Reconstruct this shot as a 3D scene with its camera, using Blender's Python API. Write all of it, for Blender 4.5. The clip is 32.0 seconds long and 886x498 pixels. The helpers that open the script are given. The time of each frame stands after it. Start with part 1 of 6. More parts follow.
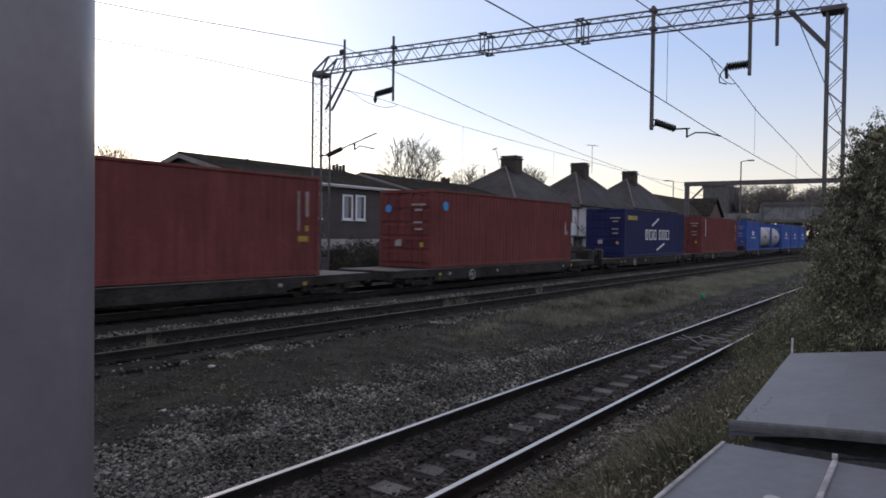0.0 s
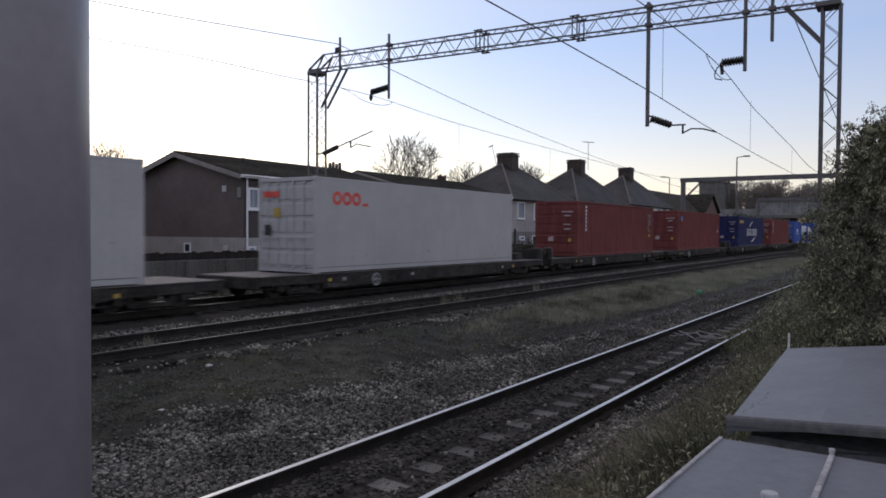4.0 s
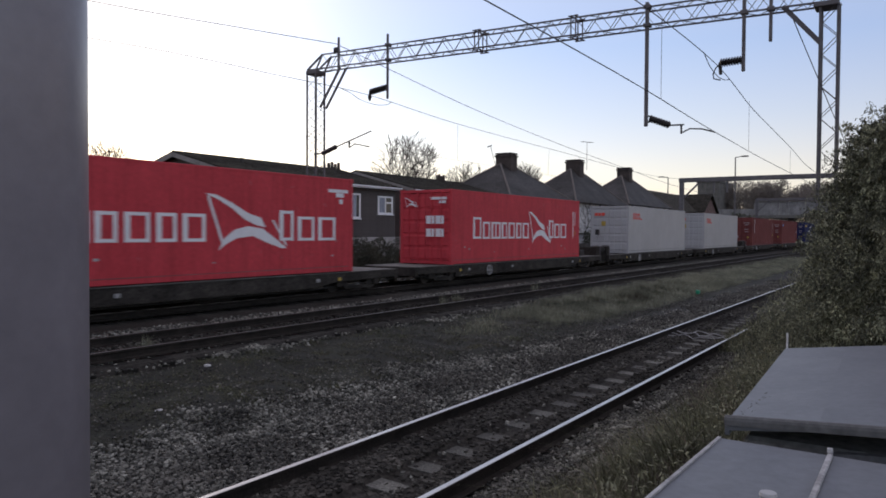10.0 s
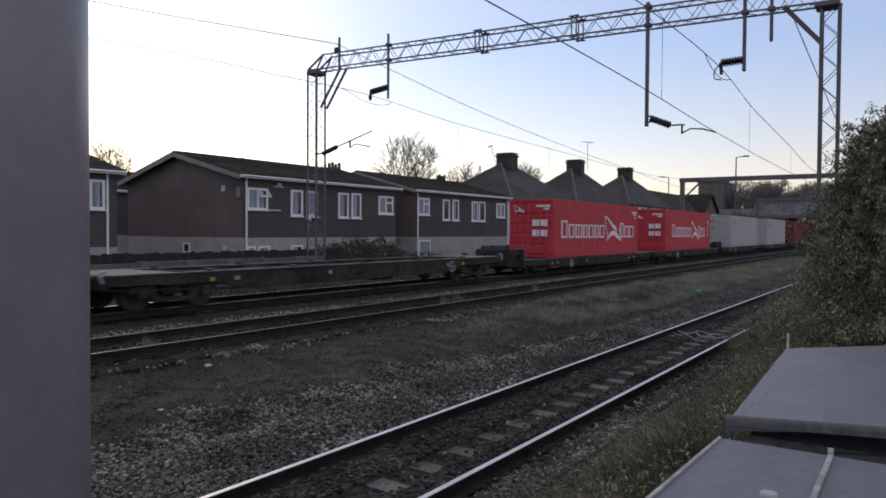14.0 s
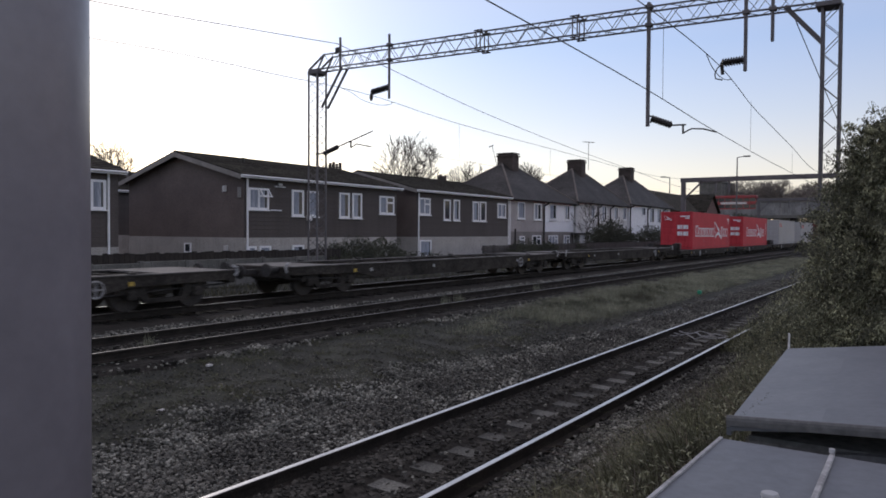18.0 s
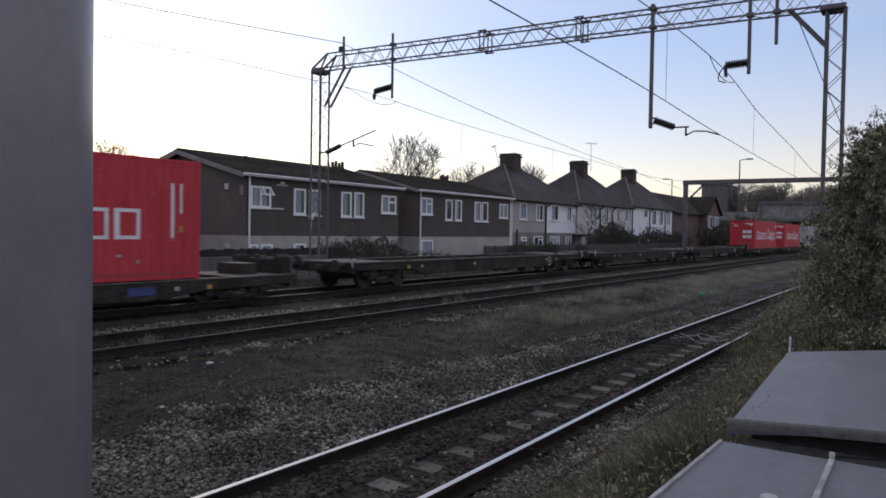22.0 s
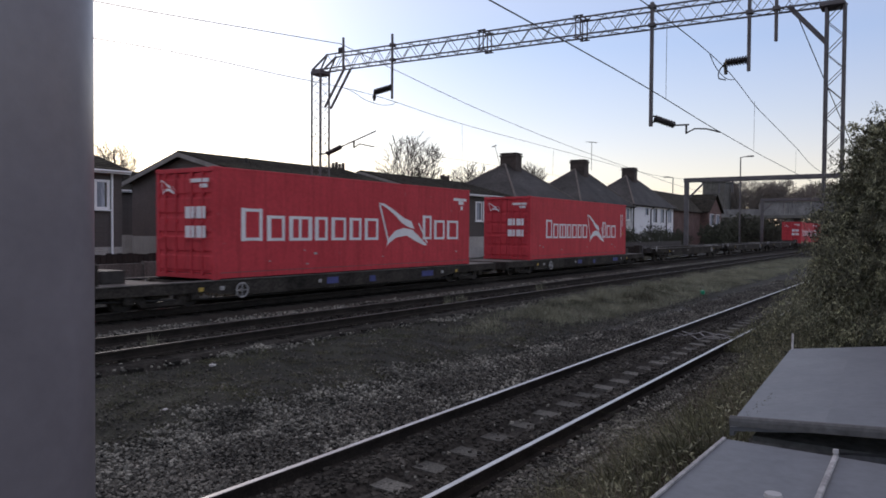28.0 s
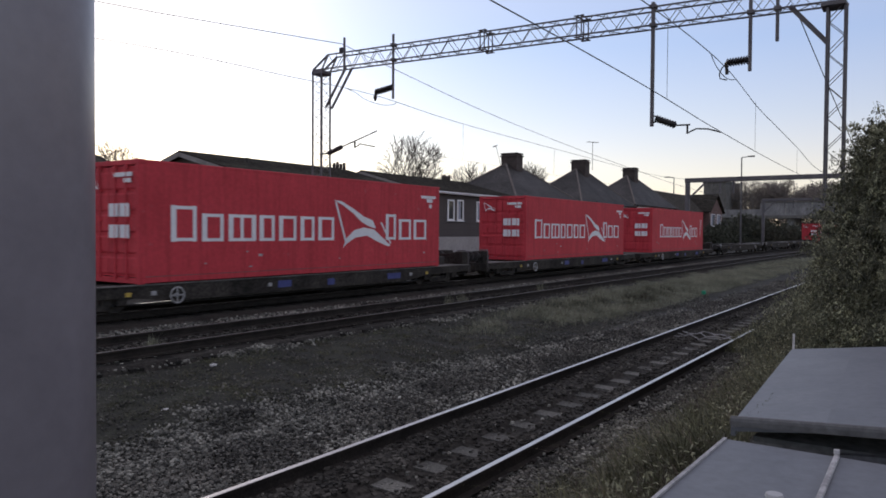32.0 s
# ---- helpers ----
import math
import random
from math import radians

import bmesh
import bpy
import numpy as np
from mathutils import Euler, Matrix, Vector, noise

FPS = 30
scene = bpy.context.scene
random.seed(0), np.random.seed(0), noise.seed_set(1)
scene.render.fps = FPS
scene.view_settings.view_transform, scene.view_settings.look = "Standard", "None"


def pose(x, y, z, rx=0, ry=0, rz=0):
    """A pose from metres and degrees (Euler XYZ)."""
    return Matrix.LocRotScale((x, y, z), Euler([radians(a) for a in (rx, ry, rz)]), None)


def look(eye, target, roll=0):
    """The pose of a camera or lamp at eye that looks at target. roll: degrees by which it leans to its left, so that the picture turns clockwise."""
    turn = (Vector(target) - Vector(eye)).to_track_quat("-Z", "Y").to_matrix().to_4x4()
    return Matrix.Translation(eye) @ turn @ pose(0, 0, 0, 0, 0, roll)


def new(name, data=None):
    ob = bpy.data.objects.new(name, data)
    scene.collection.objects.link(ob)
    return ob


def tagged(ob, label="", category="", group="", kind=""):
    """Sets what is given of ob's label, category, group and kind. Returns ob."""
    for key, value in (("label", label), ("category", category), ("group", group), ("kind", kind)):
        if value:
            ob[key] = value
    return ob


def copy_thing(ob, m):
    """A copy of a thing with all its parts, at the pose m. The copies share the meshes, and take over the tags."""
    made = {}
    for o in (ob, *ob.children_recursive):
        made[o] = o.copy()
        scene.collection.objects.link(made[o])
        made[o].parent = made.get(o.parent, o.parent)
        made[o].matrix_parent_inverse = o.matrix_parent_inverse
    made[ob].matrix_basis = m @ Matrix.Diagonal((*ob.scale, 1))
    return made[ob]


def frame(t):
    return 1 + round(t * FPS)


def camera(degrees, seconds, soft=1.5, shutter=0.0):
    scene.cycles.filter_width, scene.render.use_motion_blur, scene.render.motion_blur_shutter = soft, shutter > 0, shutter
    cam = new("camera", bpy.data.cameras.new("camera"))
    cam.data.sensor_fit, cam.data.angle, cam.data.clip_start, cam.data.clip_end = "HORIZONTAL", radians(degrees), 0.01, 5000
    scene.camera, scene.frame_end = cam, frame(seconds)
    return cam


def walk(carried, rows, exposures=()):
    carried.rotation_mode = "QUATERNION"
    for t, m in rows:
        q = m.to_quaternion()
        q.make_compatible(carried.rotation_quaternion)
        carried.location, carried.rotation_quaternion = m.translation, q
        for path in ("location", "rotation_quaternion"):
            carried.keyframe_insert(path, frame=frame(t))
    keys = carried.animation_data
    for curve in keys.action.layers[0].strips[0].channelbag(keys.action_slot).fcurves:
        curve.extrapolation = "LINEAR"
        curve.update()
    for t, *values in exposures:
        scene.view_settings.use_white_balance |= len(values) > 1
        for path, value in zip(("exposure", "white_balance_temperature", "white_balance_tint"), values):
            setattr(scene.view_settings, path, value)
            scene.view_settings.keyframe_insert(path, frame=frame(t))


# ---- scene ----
# camera: handheld against a post, turning by fractions of a degree
cam = camera(62.434, 32.0, soft=1.7, shutter=0.5)
EYE = (0.0, 0.0, 2.232)
TURNS = [
    (0.0, 88.802, -0.712, -56.408), (0.5, 88.819, -0.558, -56.419), (1.0, 88.806, -0.503, -56.455), (1.5, 88.737, -0.383, -56.485),
    (2.0, 88.616, -0.358, -56.531), (2.5, 88.616, -0.356, -56.580), (3.0, 88.616, -0.356, -56.608), (3.5, 88.616, -0.351, -56.638),
    (5.5, 88.616, -0.354, -56.706), (6.5, 88.616, -0.354, -56.706), (7.0, 88.616, -0.353, -56.717), (7.5, 88.616, -0.351, -56.755),
    (8.0, 88.616, -0.350, -56.767), (13.0, 88.616, -0.350, -56.767), (13.5, 88.616, -0.353, -56.756), (14.0, 88.616, -0.354, -56.720),
    (14.5, 88.616, -0.356, -56.710), (16.5, 88.616, -0.362, -56.693), (17.0, 88.616, -0.362, -56.660), (17.5, 88.616, -0.360, -56.650),
    (18.0, 88.616, -0.363, -56.647), (18.5, 88.616, -0.364, -56.635), (19.0, 88.616, -0.364, -56.601), (19.5, 88.616, -0.381, -56.590),
    (20.0, 88.616, -0.384, -56.583), (20.5, 88.616, -0.388, -56.559), (21.0, 88.616, -0.395, -56.542), (21.5, 88.621, -0.882, -56.527),
    (22.0, 88.611, -0.916, -56.516), (22.5, 88.611, -0.916, -56.513), (23.0, 88.611, -0.916, -56.507), (23.5, 88.625, -0.873, -56.484),
    (24.0, 88.615, -0.875, -56.474), (24.5, 88.607, -0.504, -56.481), (25.0, 88.616, -0.389, -56.473), (25.5, 88.616, -0.389, -56.469),
    (27.5, 88.616, -0.398, -56.452), (28.0, 88.616, -0.387, -56.420), (28.5, 88.616, -0.381, -56.404), (29.0, 88.616, -0.381, -56.382),
    (29.5, 88.616, -0.383, -56.367), (30.0, 88.616, -0.385, -56.360), (30.5, 88.616, -0.396, -56.351), (31.0, 88.616, -0.406, -56.349),
    (32.0, 88.616, -0.409, -56.349)]
walk(cam, [(t, pose(*EYE, a, b, c)) for t, a, b, c in TURNS], exposures=[(0.0, 0.0, 6400, 12), (32.0, 0.0, 6400, 12)])

# ---- light: low winter sun behind the houses, hazy sky ----
SUN_AZ, SUN_EL = radians(60), radians(17)
SKY_STRENGTH, VEIL_STRENGTH, SUN_STRENGTH = 0.1, 0.32, 0.35
world = bpy.data.worlds.new("sky")
scene.world = world
world.use_nodes = True
wn, wl = world.node_tree.nodes, world.node_tree.links
sky = wn.new("ShaderNodeTexSky")
sky.sky_type = "NISHITA"
sky.sun_disc = False
sky.sun_elevation = SUN_EL
sky.sun_rotation = radians(90) - SUN_AZ
sky.air_density, sky.dust_density, sky.ozone_density = 1.0, 0.6, 2.6
wn["Background"].inputs["Strength"].default_value = SKY_STRENGTH
wl.new(sky.outputs["Color"], wn["Background"].inputs["Color"])
# veil of haze over the whole sky, warm and thick towards the horizon
veil, both = wn.new("ShaderNodeBackground"), wn.new("ShaderNodeAddShader")
veil.inputs["Strength"].default_value = VEIL_STRENGTH
where, height, shade = wn.new("ShaderNodeTexCoord"), wn.new("ShaderNodeSeparateXYZ"), wn.new("ShaderNodeValToRGB")
ramp = shade.color_ramp
ramp.elements[0].position, ramp.elements[0].color = 0.02, (1.4, 0.9, 0.68, 1)
ramp.elements[1].position, ramp.elements[1].color = 0.5, (1.36, 1.13, 1.1, 1)
for at_, tone in ((0.09, (1.28, 0.84, 0.66, 1)), (0.15, (1.0, 0.78, 0.78, 1)), (0.24, (0.7, 0.7, 0.98, 1))):
    ramp.elements.new(at_).color = tone
wl.new(where.outputs["Generated"], height.inputs[0])
wl.new(height.outputs["Z"], shade.inputs["Fac"])
wl.new(shade.outputs["Color"], veil.inputs["Color"])
wl.new(wn["Background"].outputs[0], both.inputs[0])
wl.new(veil.outputs[0], both.inputs[1])
wl.new(both.outputs[0], wn["World Output"].inputs["Surface"])
sun_data = bpy.data.lights.new("sun", "SUN")
sun_data.energy, sun_data.angle, sun_data.color = SUN_STRENGTH, radians(10), (1.0, 0.9, 0.78)
sun = new("sun", sun_data)
sun_dir = Vector((math.cos(SUN_EL) * math.cos(SUN_AZ), math.cos(SUN_EL) * math.sin(SUN_AZ), math.sin(SUN_EL)))
sun.matrix_basis = look(sun_dir * 300, (0, 0, 0))

# ---- materials ----


def surf(name, c1, c2, rough=0.8, metal=0.0, big=1.5, fine=30.0, bump=0.15, grain=0.35, spec=0.5, streak=0.0, obj_random=0.0, island=0.0, stretch=(1, 1, 1), scuff=None):
    """A surface of two colours in large patches, with fine grain, relief and dirt streaks."""
    m = bpy.data.materials.new(name)
    m.use_nodes = True
    n, l = m.node_tree.nodes, m.node_tree.links
    bs = n["Principled BSDF"]
    bs.inputs["Roughness"].default_value, bs.inputs["Metallic"].default_value = rough, metal
    bs.inputs["Specular IOR Level"].default_value = spec
    co = n.new("ShaderNodeTexCoord")
    mp = n.new("ShaderNodeMapping")
    mp.inputs["Scale"].default_value = stretch
    l.new(co.outputs["Object"], mp.inputs["Vector"])
    a, b = n.new("ShaderNodeTexNoise"), n.new("ShaderNodeTexNoise")
    a.inputs["Scale"].default_value, b.inputs["Scale"].default_value = big, fine
    a.inputs["Detail"].default_value, b.inputs["Detail"].default_value = 6.0, 4.0
    a.inputs["Roughness"].default_value = 0.65
    for x in (a, b):
        l.new(mp.outputs["Vector"], x.inputs["Vector"])
    ra = n.new("ShaderNodeMapRange")
    ra.inputs["From Min"].default_value, ra.inputs["From Max"].default_value = 0.33, 0.67
    l.new(a.outputs["Fac"], ra.inputs["Value"])
    mx = n.new("ShaderNodeMix")
    mx.data_type = "RGBA"
    mx.inputs["A"].default_value, mx.inputs["B"].default_value = (*c1, 1), (*c2, 1)
    l.new(ra.outputs["Result"], mx.inputs["Factor"])
    rb = n.new("ShaderNodeMapRange")
    rb.inputs["From Min"].default_value, rb.inputs["From Max"].default_value = 0.3, 0.7
    rb.inputs["To Min"].default_value, rb.inputs["To Max"].default_value = 1 - grain, 1 + grain
    l.new(b.outputs["Fac"], rb.inputs["Value"])
    fac = rb.outputs["Result"]
    for on, sock in ((obj_random, ("ShaderNodeObjectInfo", "Random")), (island, ("ShaderNodeNewGeometry", "Random Per Island"))):
        if on:
            oi, rr, mm = n.new(sock[0]), n.new("ShaderNodeMapRange"), n.new("ShaderNodeMath")
            rr.inputs["To Min"].default_value, rr.inputs["To Max"].default_value = 1 - on, 1 + on
            mm.operation = "MULTIPLY"
            l.new(oi.outputs[sock[1]], rr.inputs["Value"])
            l.new(rr.outputs["Result"], mm.inputs[0])
            l.new(fac, mm.inputs[1])
            fac = mm.outputs[0]
    if streak:
        st, sm, sr, s2 = n.new("ShaderNodeTexNoise"), n.new("ShaderNodeMapping"), n.new("ShaderNodeMapRange"), n.new("ShaderNodeMath")
        sm.inputs["Scale"].default_value = (5.0, 5.0, 0.35)
        st.inputs["Scale"].default_value, st.inputs["Detail"].default_value = 1.3, 5.0
        l.new(co.outputs["Object"], sm.inputs["Vector"])
        l.new(sm.outputs["Vector"], st.inputs["Vector"])
        sr.inputs["From Min"].default_value, sr.inputs["From Max"].default_value = 0.45, 0.7
        sr.inputs["To Min"].default_value, sr.inputs["To Max"].default_value = 1.0, 1.0 - streak
        l.new(st.outputs["Fac"], sr.inputs["Value"])
        s2.operation = "MULTIPLY"
        l.new(sr.outputs["Result"], s2.inputs[0])
        l.new(fac, s2.inputs[1])
        fac = s2.outputs[0]
    vm = n.new("ShaderNodeVectorMath")
    vm.operation = "SCALE"
    l.new(mx.outputs["Result"], vm.inputs[0])
    l.new(fac, vm.inputs["Scale"])
    colour = vm.outputs["Vector"]
    if scuff:
        # worn patches where the paint has gone
        sn, sk, sx = n.new("ShaderNodeTexNoise"), n.new("ShaderNodeMapRange"), n.new("ShaderNodeMix")
        sn.inputs["Scale"].default_value, sn.inputs["Detail"].default_value, sn.inputs["Roughness"].default_value = 2.6, 9.0, 0.72
        l.new(co.outputs["Object"], sn.inputs["Vector"])
        sk.inputs["From Min"].default_value, sk.inputs["From Max"].default_value = 0.64, 0.7
        sk.inputs["To Max"].default_value = 0.75
        l.new(sn.outputs["Fac"], sk.inputs["Value"])
        sx.data_type = "RGBA"
        sx.inputs["B"].default_value = (*scuff, 1)
        l.new(colour, sx.inputs["A"])
        l.new(sk.outputs["Result"], sx.inputs["Factor"])
        colour = sx.outputs["Result"]
    l.new(colour, bs.inputs["Base Color"])
    if bump:
        bp = n.new("ShaderNodeBump")
        bp.inputs["Strength"].default_value, bp.inputs["Distance"].default_value = bump, 0.02
        l.new(b.outputs["Fac"], bp.inputs["Height"])
        l.new(bp.outputs["Normal"], bs.inputs["Normal"])
    return m


def glass_mat(name, tint, rough=0.08):
    m = bpy.data.materials.new(name)
    m.use_nodes = True
    bs = m.node_tree.nodes["Principled BSDF"]
    bs.inputs["Base Color"].default_value = (*tint, 1)
    bs.inputs["Roughness"].default_value = rough
    bs.inputs["IOR"].default_value = 1.5
    return m


M = {}
M["soil"] = surf("soil", (0.0085, 0.0092, 0.0058), (0.03, 0.0318, 0.0195), 0.95, big=1.1, fine=18, bump=1.0, grain=0.8)
M["stone"] = surf("ballast_stone", (0.028, 0.0275, 0.0225), (0.29, 0.284, 0.24), 0.9, big=1.15, fine=25, bump=0.3, island=0.85)
M["stone_dark"] = surf("dirty_stone", (0.035, 0.0335, 0.028), (0.15, 0.143, 0.12), 0.9, big=0.8, fine=25, bump=0.3, island=0.8)
M["ballast"] = surf("ballast_bed", (0.014, 0.0138, 0.0115), (0.042, 0.041, 0.0345), 0.95, big=1.5, fine=22, bump=1.0, grain=0.6)
M["ballast_dark"] = surf("dark_ballast_bed", (0.021, 0.0195, 0.0163), (0.052, 0.048, 0.041), 0.95, big=1.1, fine=22, bump=1.0, grain=0.6, spec=0.2)
M["stone_oily"] = surf("oily_stone", (0.024, 0.0225, 0.019), (0.08, 0.075, 0.064), 0.9, big=0.8, fine=25, bump=0.3, island=0.7, spec=0.2)
M["railtop"] = surf("polished_rail", (0.46, 0.445, 0.42), (0.6, 0.58, 0.55), 0.3, 1.0, big=2, fine=60, bump=0.03, grain=0.12)
M["raildull"] = surf("dull_rail", (0.07, 0.066, 0.06), (0.12, 0.114, 0.105), 0.6, 0.3, big=2, fine=60, bump=0.05, grain=0.2)
M["railrust"] = surf("rusty_rail", (0.018, 0.016, 0.0137), (0.04, 0.034, 0.028), 0.9, big=3, fine=50, bump=0.2, spec=0.2)
M["sleeper"] = surf("concrete_sleeper", (0.06, 0.059, 0.051), (0.13, 0.128, 0.11), 0.9, big=3.5, fine=40, bump=0.3, grain=0.5, obj_random=0.35)
M["sleeper_dark"] = surf("grimy_sleeper", (0.018, 0.0172, 0.0148), (0.036, 0.034, 0.03), 0.95, big=2.5, fine=40, bump=0.4, obj_random=0.3, spec=0.1)
M["steel_grey"] = surf("grey_steel", (0.1, 0.095, 0.1), (0.16, 0.15, 0.155), 0.6, 0.3, big=2, fine=35, grain=0.2, bump=0.05)
M["steel_dark"] = surf("dark_steel", (0.026, 0.025, 0.024), (0.058, 0.053, 0.049), 0.7, 0.2, big=2, fine=25, bump=0.15)
M["wire"] = surf("catenary_copper", (0.02, 0.02, 0.02), (0.04, 0.04, 0.038), 0.6, 0.2, bump=0)
M["insulator"] = surf("dark_insulator", (0.018, 0.016, 0.016), (0.035, 0.03, 0.03), 0.4, bump=0)
M["wagon"] = surf("grimy_wagon_steel", (0.021, 0.0195, 0.0175), (0.062, 0.056, 0.049), 0.9, 0.0, big=1.2, fine=18, bump=0.2, grain=0.5, spec=0.15)
M["deck"] = surf("worn_deck_steel", (0.06, 0.057, 0.053), (0.15, 0.142, 0.133), 0.8, 0.0, big=1.4, fine=20, bump=0.15, grain=0.3)
M["wheel"] = surf("wheel_steel", (0.03, 0.027, 0.025), (0.06, 0.052, 0.045), 0.6, 0.3, bump=0.05)
M["white_mark"] = surf("white_marking", (0.72, 0.72, 0.74), (0.82, 0.82, 0.84), 0.6, big=3, fine=40, grain=0.08, bump=0)
M["grimy_mark"] = surf("grimy_white_marking", (0.22, 0.22, 0.22), (0.42, 0.42, 0.42), 0.7, big=5, fine=40, grain=0.2, bump=0)
M["navy_mark"] = surf("dirty_blue_marking", (0.04, 0.05, 0.17), (0.065, 0.08, 0.25), 0.7, big=3, fine=30, grain=0.3, bump=0)
M["yellow_mark"] = surf("dirty_yellow_marking", (0.35, 0.24, 0.04), (0.5, 0.36, 0.07), 0.7, bump=0, grain=0.25)
M["blue_mark"] = surf("blue_marking", (0.05, 0.25, 0.6), (0.08, 0.33, 0.7), 0.6, bump=0, grain=0.15)
M["red_mark"] = surf("red_marking", (0.65, 0.05, 0.04), (0.75, 0.09, 0.06), 0.6, bump=0, grain=0.1)
M["box_red"] = surf("bright_red_paint", (0.5, 0.049, 0.063), (0.58, 0.062, 0.078), 0.6, big=0.7, fine=12, grain=0.1, bump=0.05, streak=0.2, scuff=(0.46, 0.19, 0.19), spec=0.2)
M["box_maroon"] = surf("maroon_paint", (0.15, 0.044, 0.041), (0.21, 0.063, 0.057), 0.7, big=0.7, fine=12, grain=0.12, bump=0.05, streak=0.25, scuff=(0.2, 0.1, 0.08), spec=0.2)
M["box_white"] = surf("white_reefer_paint", (0.38, 0.38, 0.382), (0.445, 0.445, 0.447), 0.42, big=0.5, fine=10, grain=0.03, bump=0.02, streak=0.05, scuff=(0.32, 0.305, 0.28), spec=0.35)
M["box_navy"] = surf("navy_paint", (0.013, 0.017, 0.075), (0.02, 0.027, 0.105), 0.6, big=0.7, fine=12, grain=0.1, bump=0.04, streak=0.2, spec=0.25)
M["box_blue"] = surf("blue_paint", (0.04, 0.09, 0.32), (0.06, 0.125, 0.4), 0.6, big=0.7, fine=12, grain=0.1, bump=0.04, streak=0.2, spec=0.25)
M["cladding"] = surf("brown_cladding", (0.116, 0.093, 0.085), (0.158, 0.128, 0.117), 0.85, big=0.5, fine=14, grain=0.15, bump=0.08, obj_random=0.04)
M["cladding_board"] = surf("dark_brown_boards", (0.073, 0.062, 0.057), (0.1, 0.086, 0.08), 0.85, big=0.5, fine=14, grain=0.2, bump=0.08, obj_random=0.04)
M["render_grey"] = surf("grey_render", (0.34, 0.322, 0.297), (0.46, 0.436, 0.405), 0.9, big=0.6, fine=20, bump=0.2, streak=0.1)
M["render_mauve"] = surf("mauve_grey_render", (0.36, 0.328, 0.315), (0.46, 0.424, 0.41), 0.9, big=0.6, fine=20, bump=0.2, streak=0.15)
M["render_light"] = surf("pale_render", (0.6, 0.585, 0.57), (0.74, 0.725, 0.71), 0.9, big=0.5, fine=20, bump=0.2, streak=0.2)
M["render_white"] = surf("white_render", (0.84, 0.84, 0.86), (0.9, 0.9, 0.92), 0.85, big=0.5, fine=20, bump=0.15, streak=0.06)
M["barge"] = surf("weathered_bargeboard", (0.21, 0.196, 0.182), (0.3, 0.282, 0.262), 0.9, big=1.2, fine=18, bump=0.1, grain=0.2)
M["render_low"] = surf("dull_pebbledash", (0.2, 0.184, 0.172), (0.28, 0.258, 0.243), 0.95, big=0.6, fine=22, bump=0.4, grain=0.3, streak=0.2)
M["faded_mark"] = surf("faded_white_marking", (0.3, 0.24, 0.24), (0.44, 0.37, 0.37), 0.7, big=5, fine=40, grain=0.25, bump=0)
M["bus_red"] = surf("bus_red_paint", (0.26, 0.03, 0.034), (0.31, 0.036, 0.04), 0.4, big=0.5, fine=8, grain=0.06, bump=0)
# twigs paled in their colour to stand for haze over the distance
M["hazed_twig"] = surf("hazed_twigs", (0.11, 0.098, 0.084), (0.23, 0.205, 0.178), 0.95, big=0.15, fine=2, bump=0, island=0.4)
M["upvc"] = surf("white_upvc", (0.8, 0.8, 0.81), (0.87, 0.87, 0.88), 0.4, big=2, fine=20, grain=0.04, bump=0.02)
M["pane"] = glass_mat("window_glass", (0.04, 0.045, 0.055))
M["curtain"] = surf("pale_curtain", (0.2, 0.22, 0.26), (0.38, 0.41, 0.47), 0.9, big=1.2, fine=9, bump=0.1, stretch=(4, 4, 0.3))
M["rooftile"] = surf("brown_roof_tiles", (0.02, 0.0185, 0.0145), (0.055, 0.05, 0.039), 0.95, big=1.3, fine=9, bump=0.6, grain=0.6, obj_random=0.25, spec=0.15)
M["slate"] = surf("slate_roof", (0.0125, 0.012, 0.0104), (0.056, 0.0525, 0.05), 0.65, big=0.33, fine=7, bump=0.25, grain=0.55, obj_random=0.1, spec=0.3)
M["hip_tile"] = surf("clay_hip_tiles", (0.11, 0.095, 0.085), (0.17, 0.15, 0.135), 0.9, big=3, fine=18, bump=0.2)
M["brick"] = surf("red_brick", (0.11, 0.068, 0.06), (0.19, 0.12, 0.104), 0.9, big=1.4, fine=18, bump=0.3)
M["brick_dark"] = surf("sooty_brick", (0.045, 0.036, 0.032), (0.085, 0.068, 0.06), 0.9, big=1.4, fine=18, bump=0.3)
M["concrete"] = surf("weathered_concrete", (0.2, 0.195, 0.185), (0.34, 0.33, 0.31), 0.9, big=0.7, fine=20, bump=0.2, streak=0.3)
M["concrete_pale"] = surf("pale_concrete", (0.17, 0.17, 0.168), (0.3, 0.3, 0.295), 0.9, big=0.4, fine=12, bump=0.1, streak=0.4)
M["concrete_dark"] = surf("dark_concrete", (0.11, 0.108, 0.097), (0.18, 0.176, 0.16), 0.9, big=0.7, fine=20, bump=0.2, streak=0.3)
M["boxlid"] = surf("grey_lid_paint", (0.106, 0.115, 0.128), (0.144, 0.155, 0.169), 0.5, big=2.6, fine=24, grain=0.1, bump=0.05)
M["boxlid_dull"] = surf("dull_lid_paint", (0.094, 0.102, 0.115), (0.129, 0.139, 0.153), 0.5, big=2.0, fine=24, grain=0.1, bump=0.05)
M["lid_grime"] = surf("grimy_lid_edge", (0.07, 0.071, 0.07), (0.12, 0.122, 0.122), 0.7, big=6, fine=30, grain=0.25, bump=0.1)
M["post_paint"] = surf("grey_post_paint", (0.21, 0.192, 0.216), (0.262, 0.24, 0.267), 0.34, big=5, fine=60, grain=0.06, bump=0.02, spec=0.7)
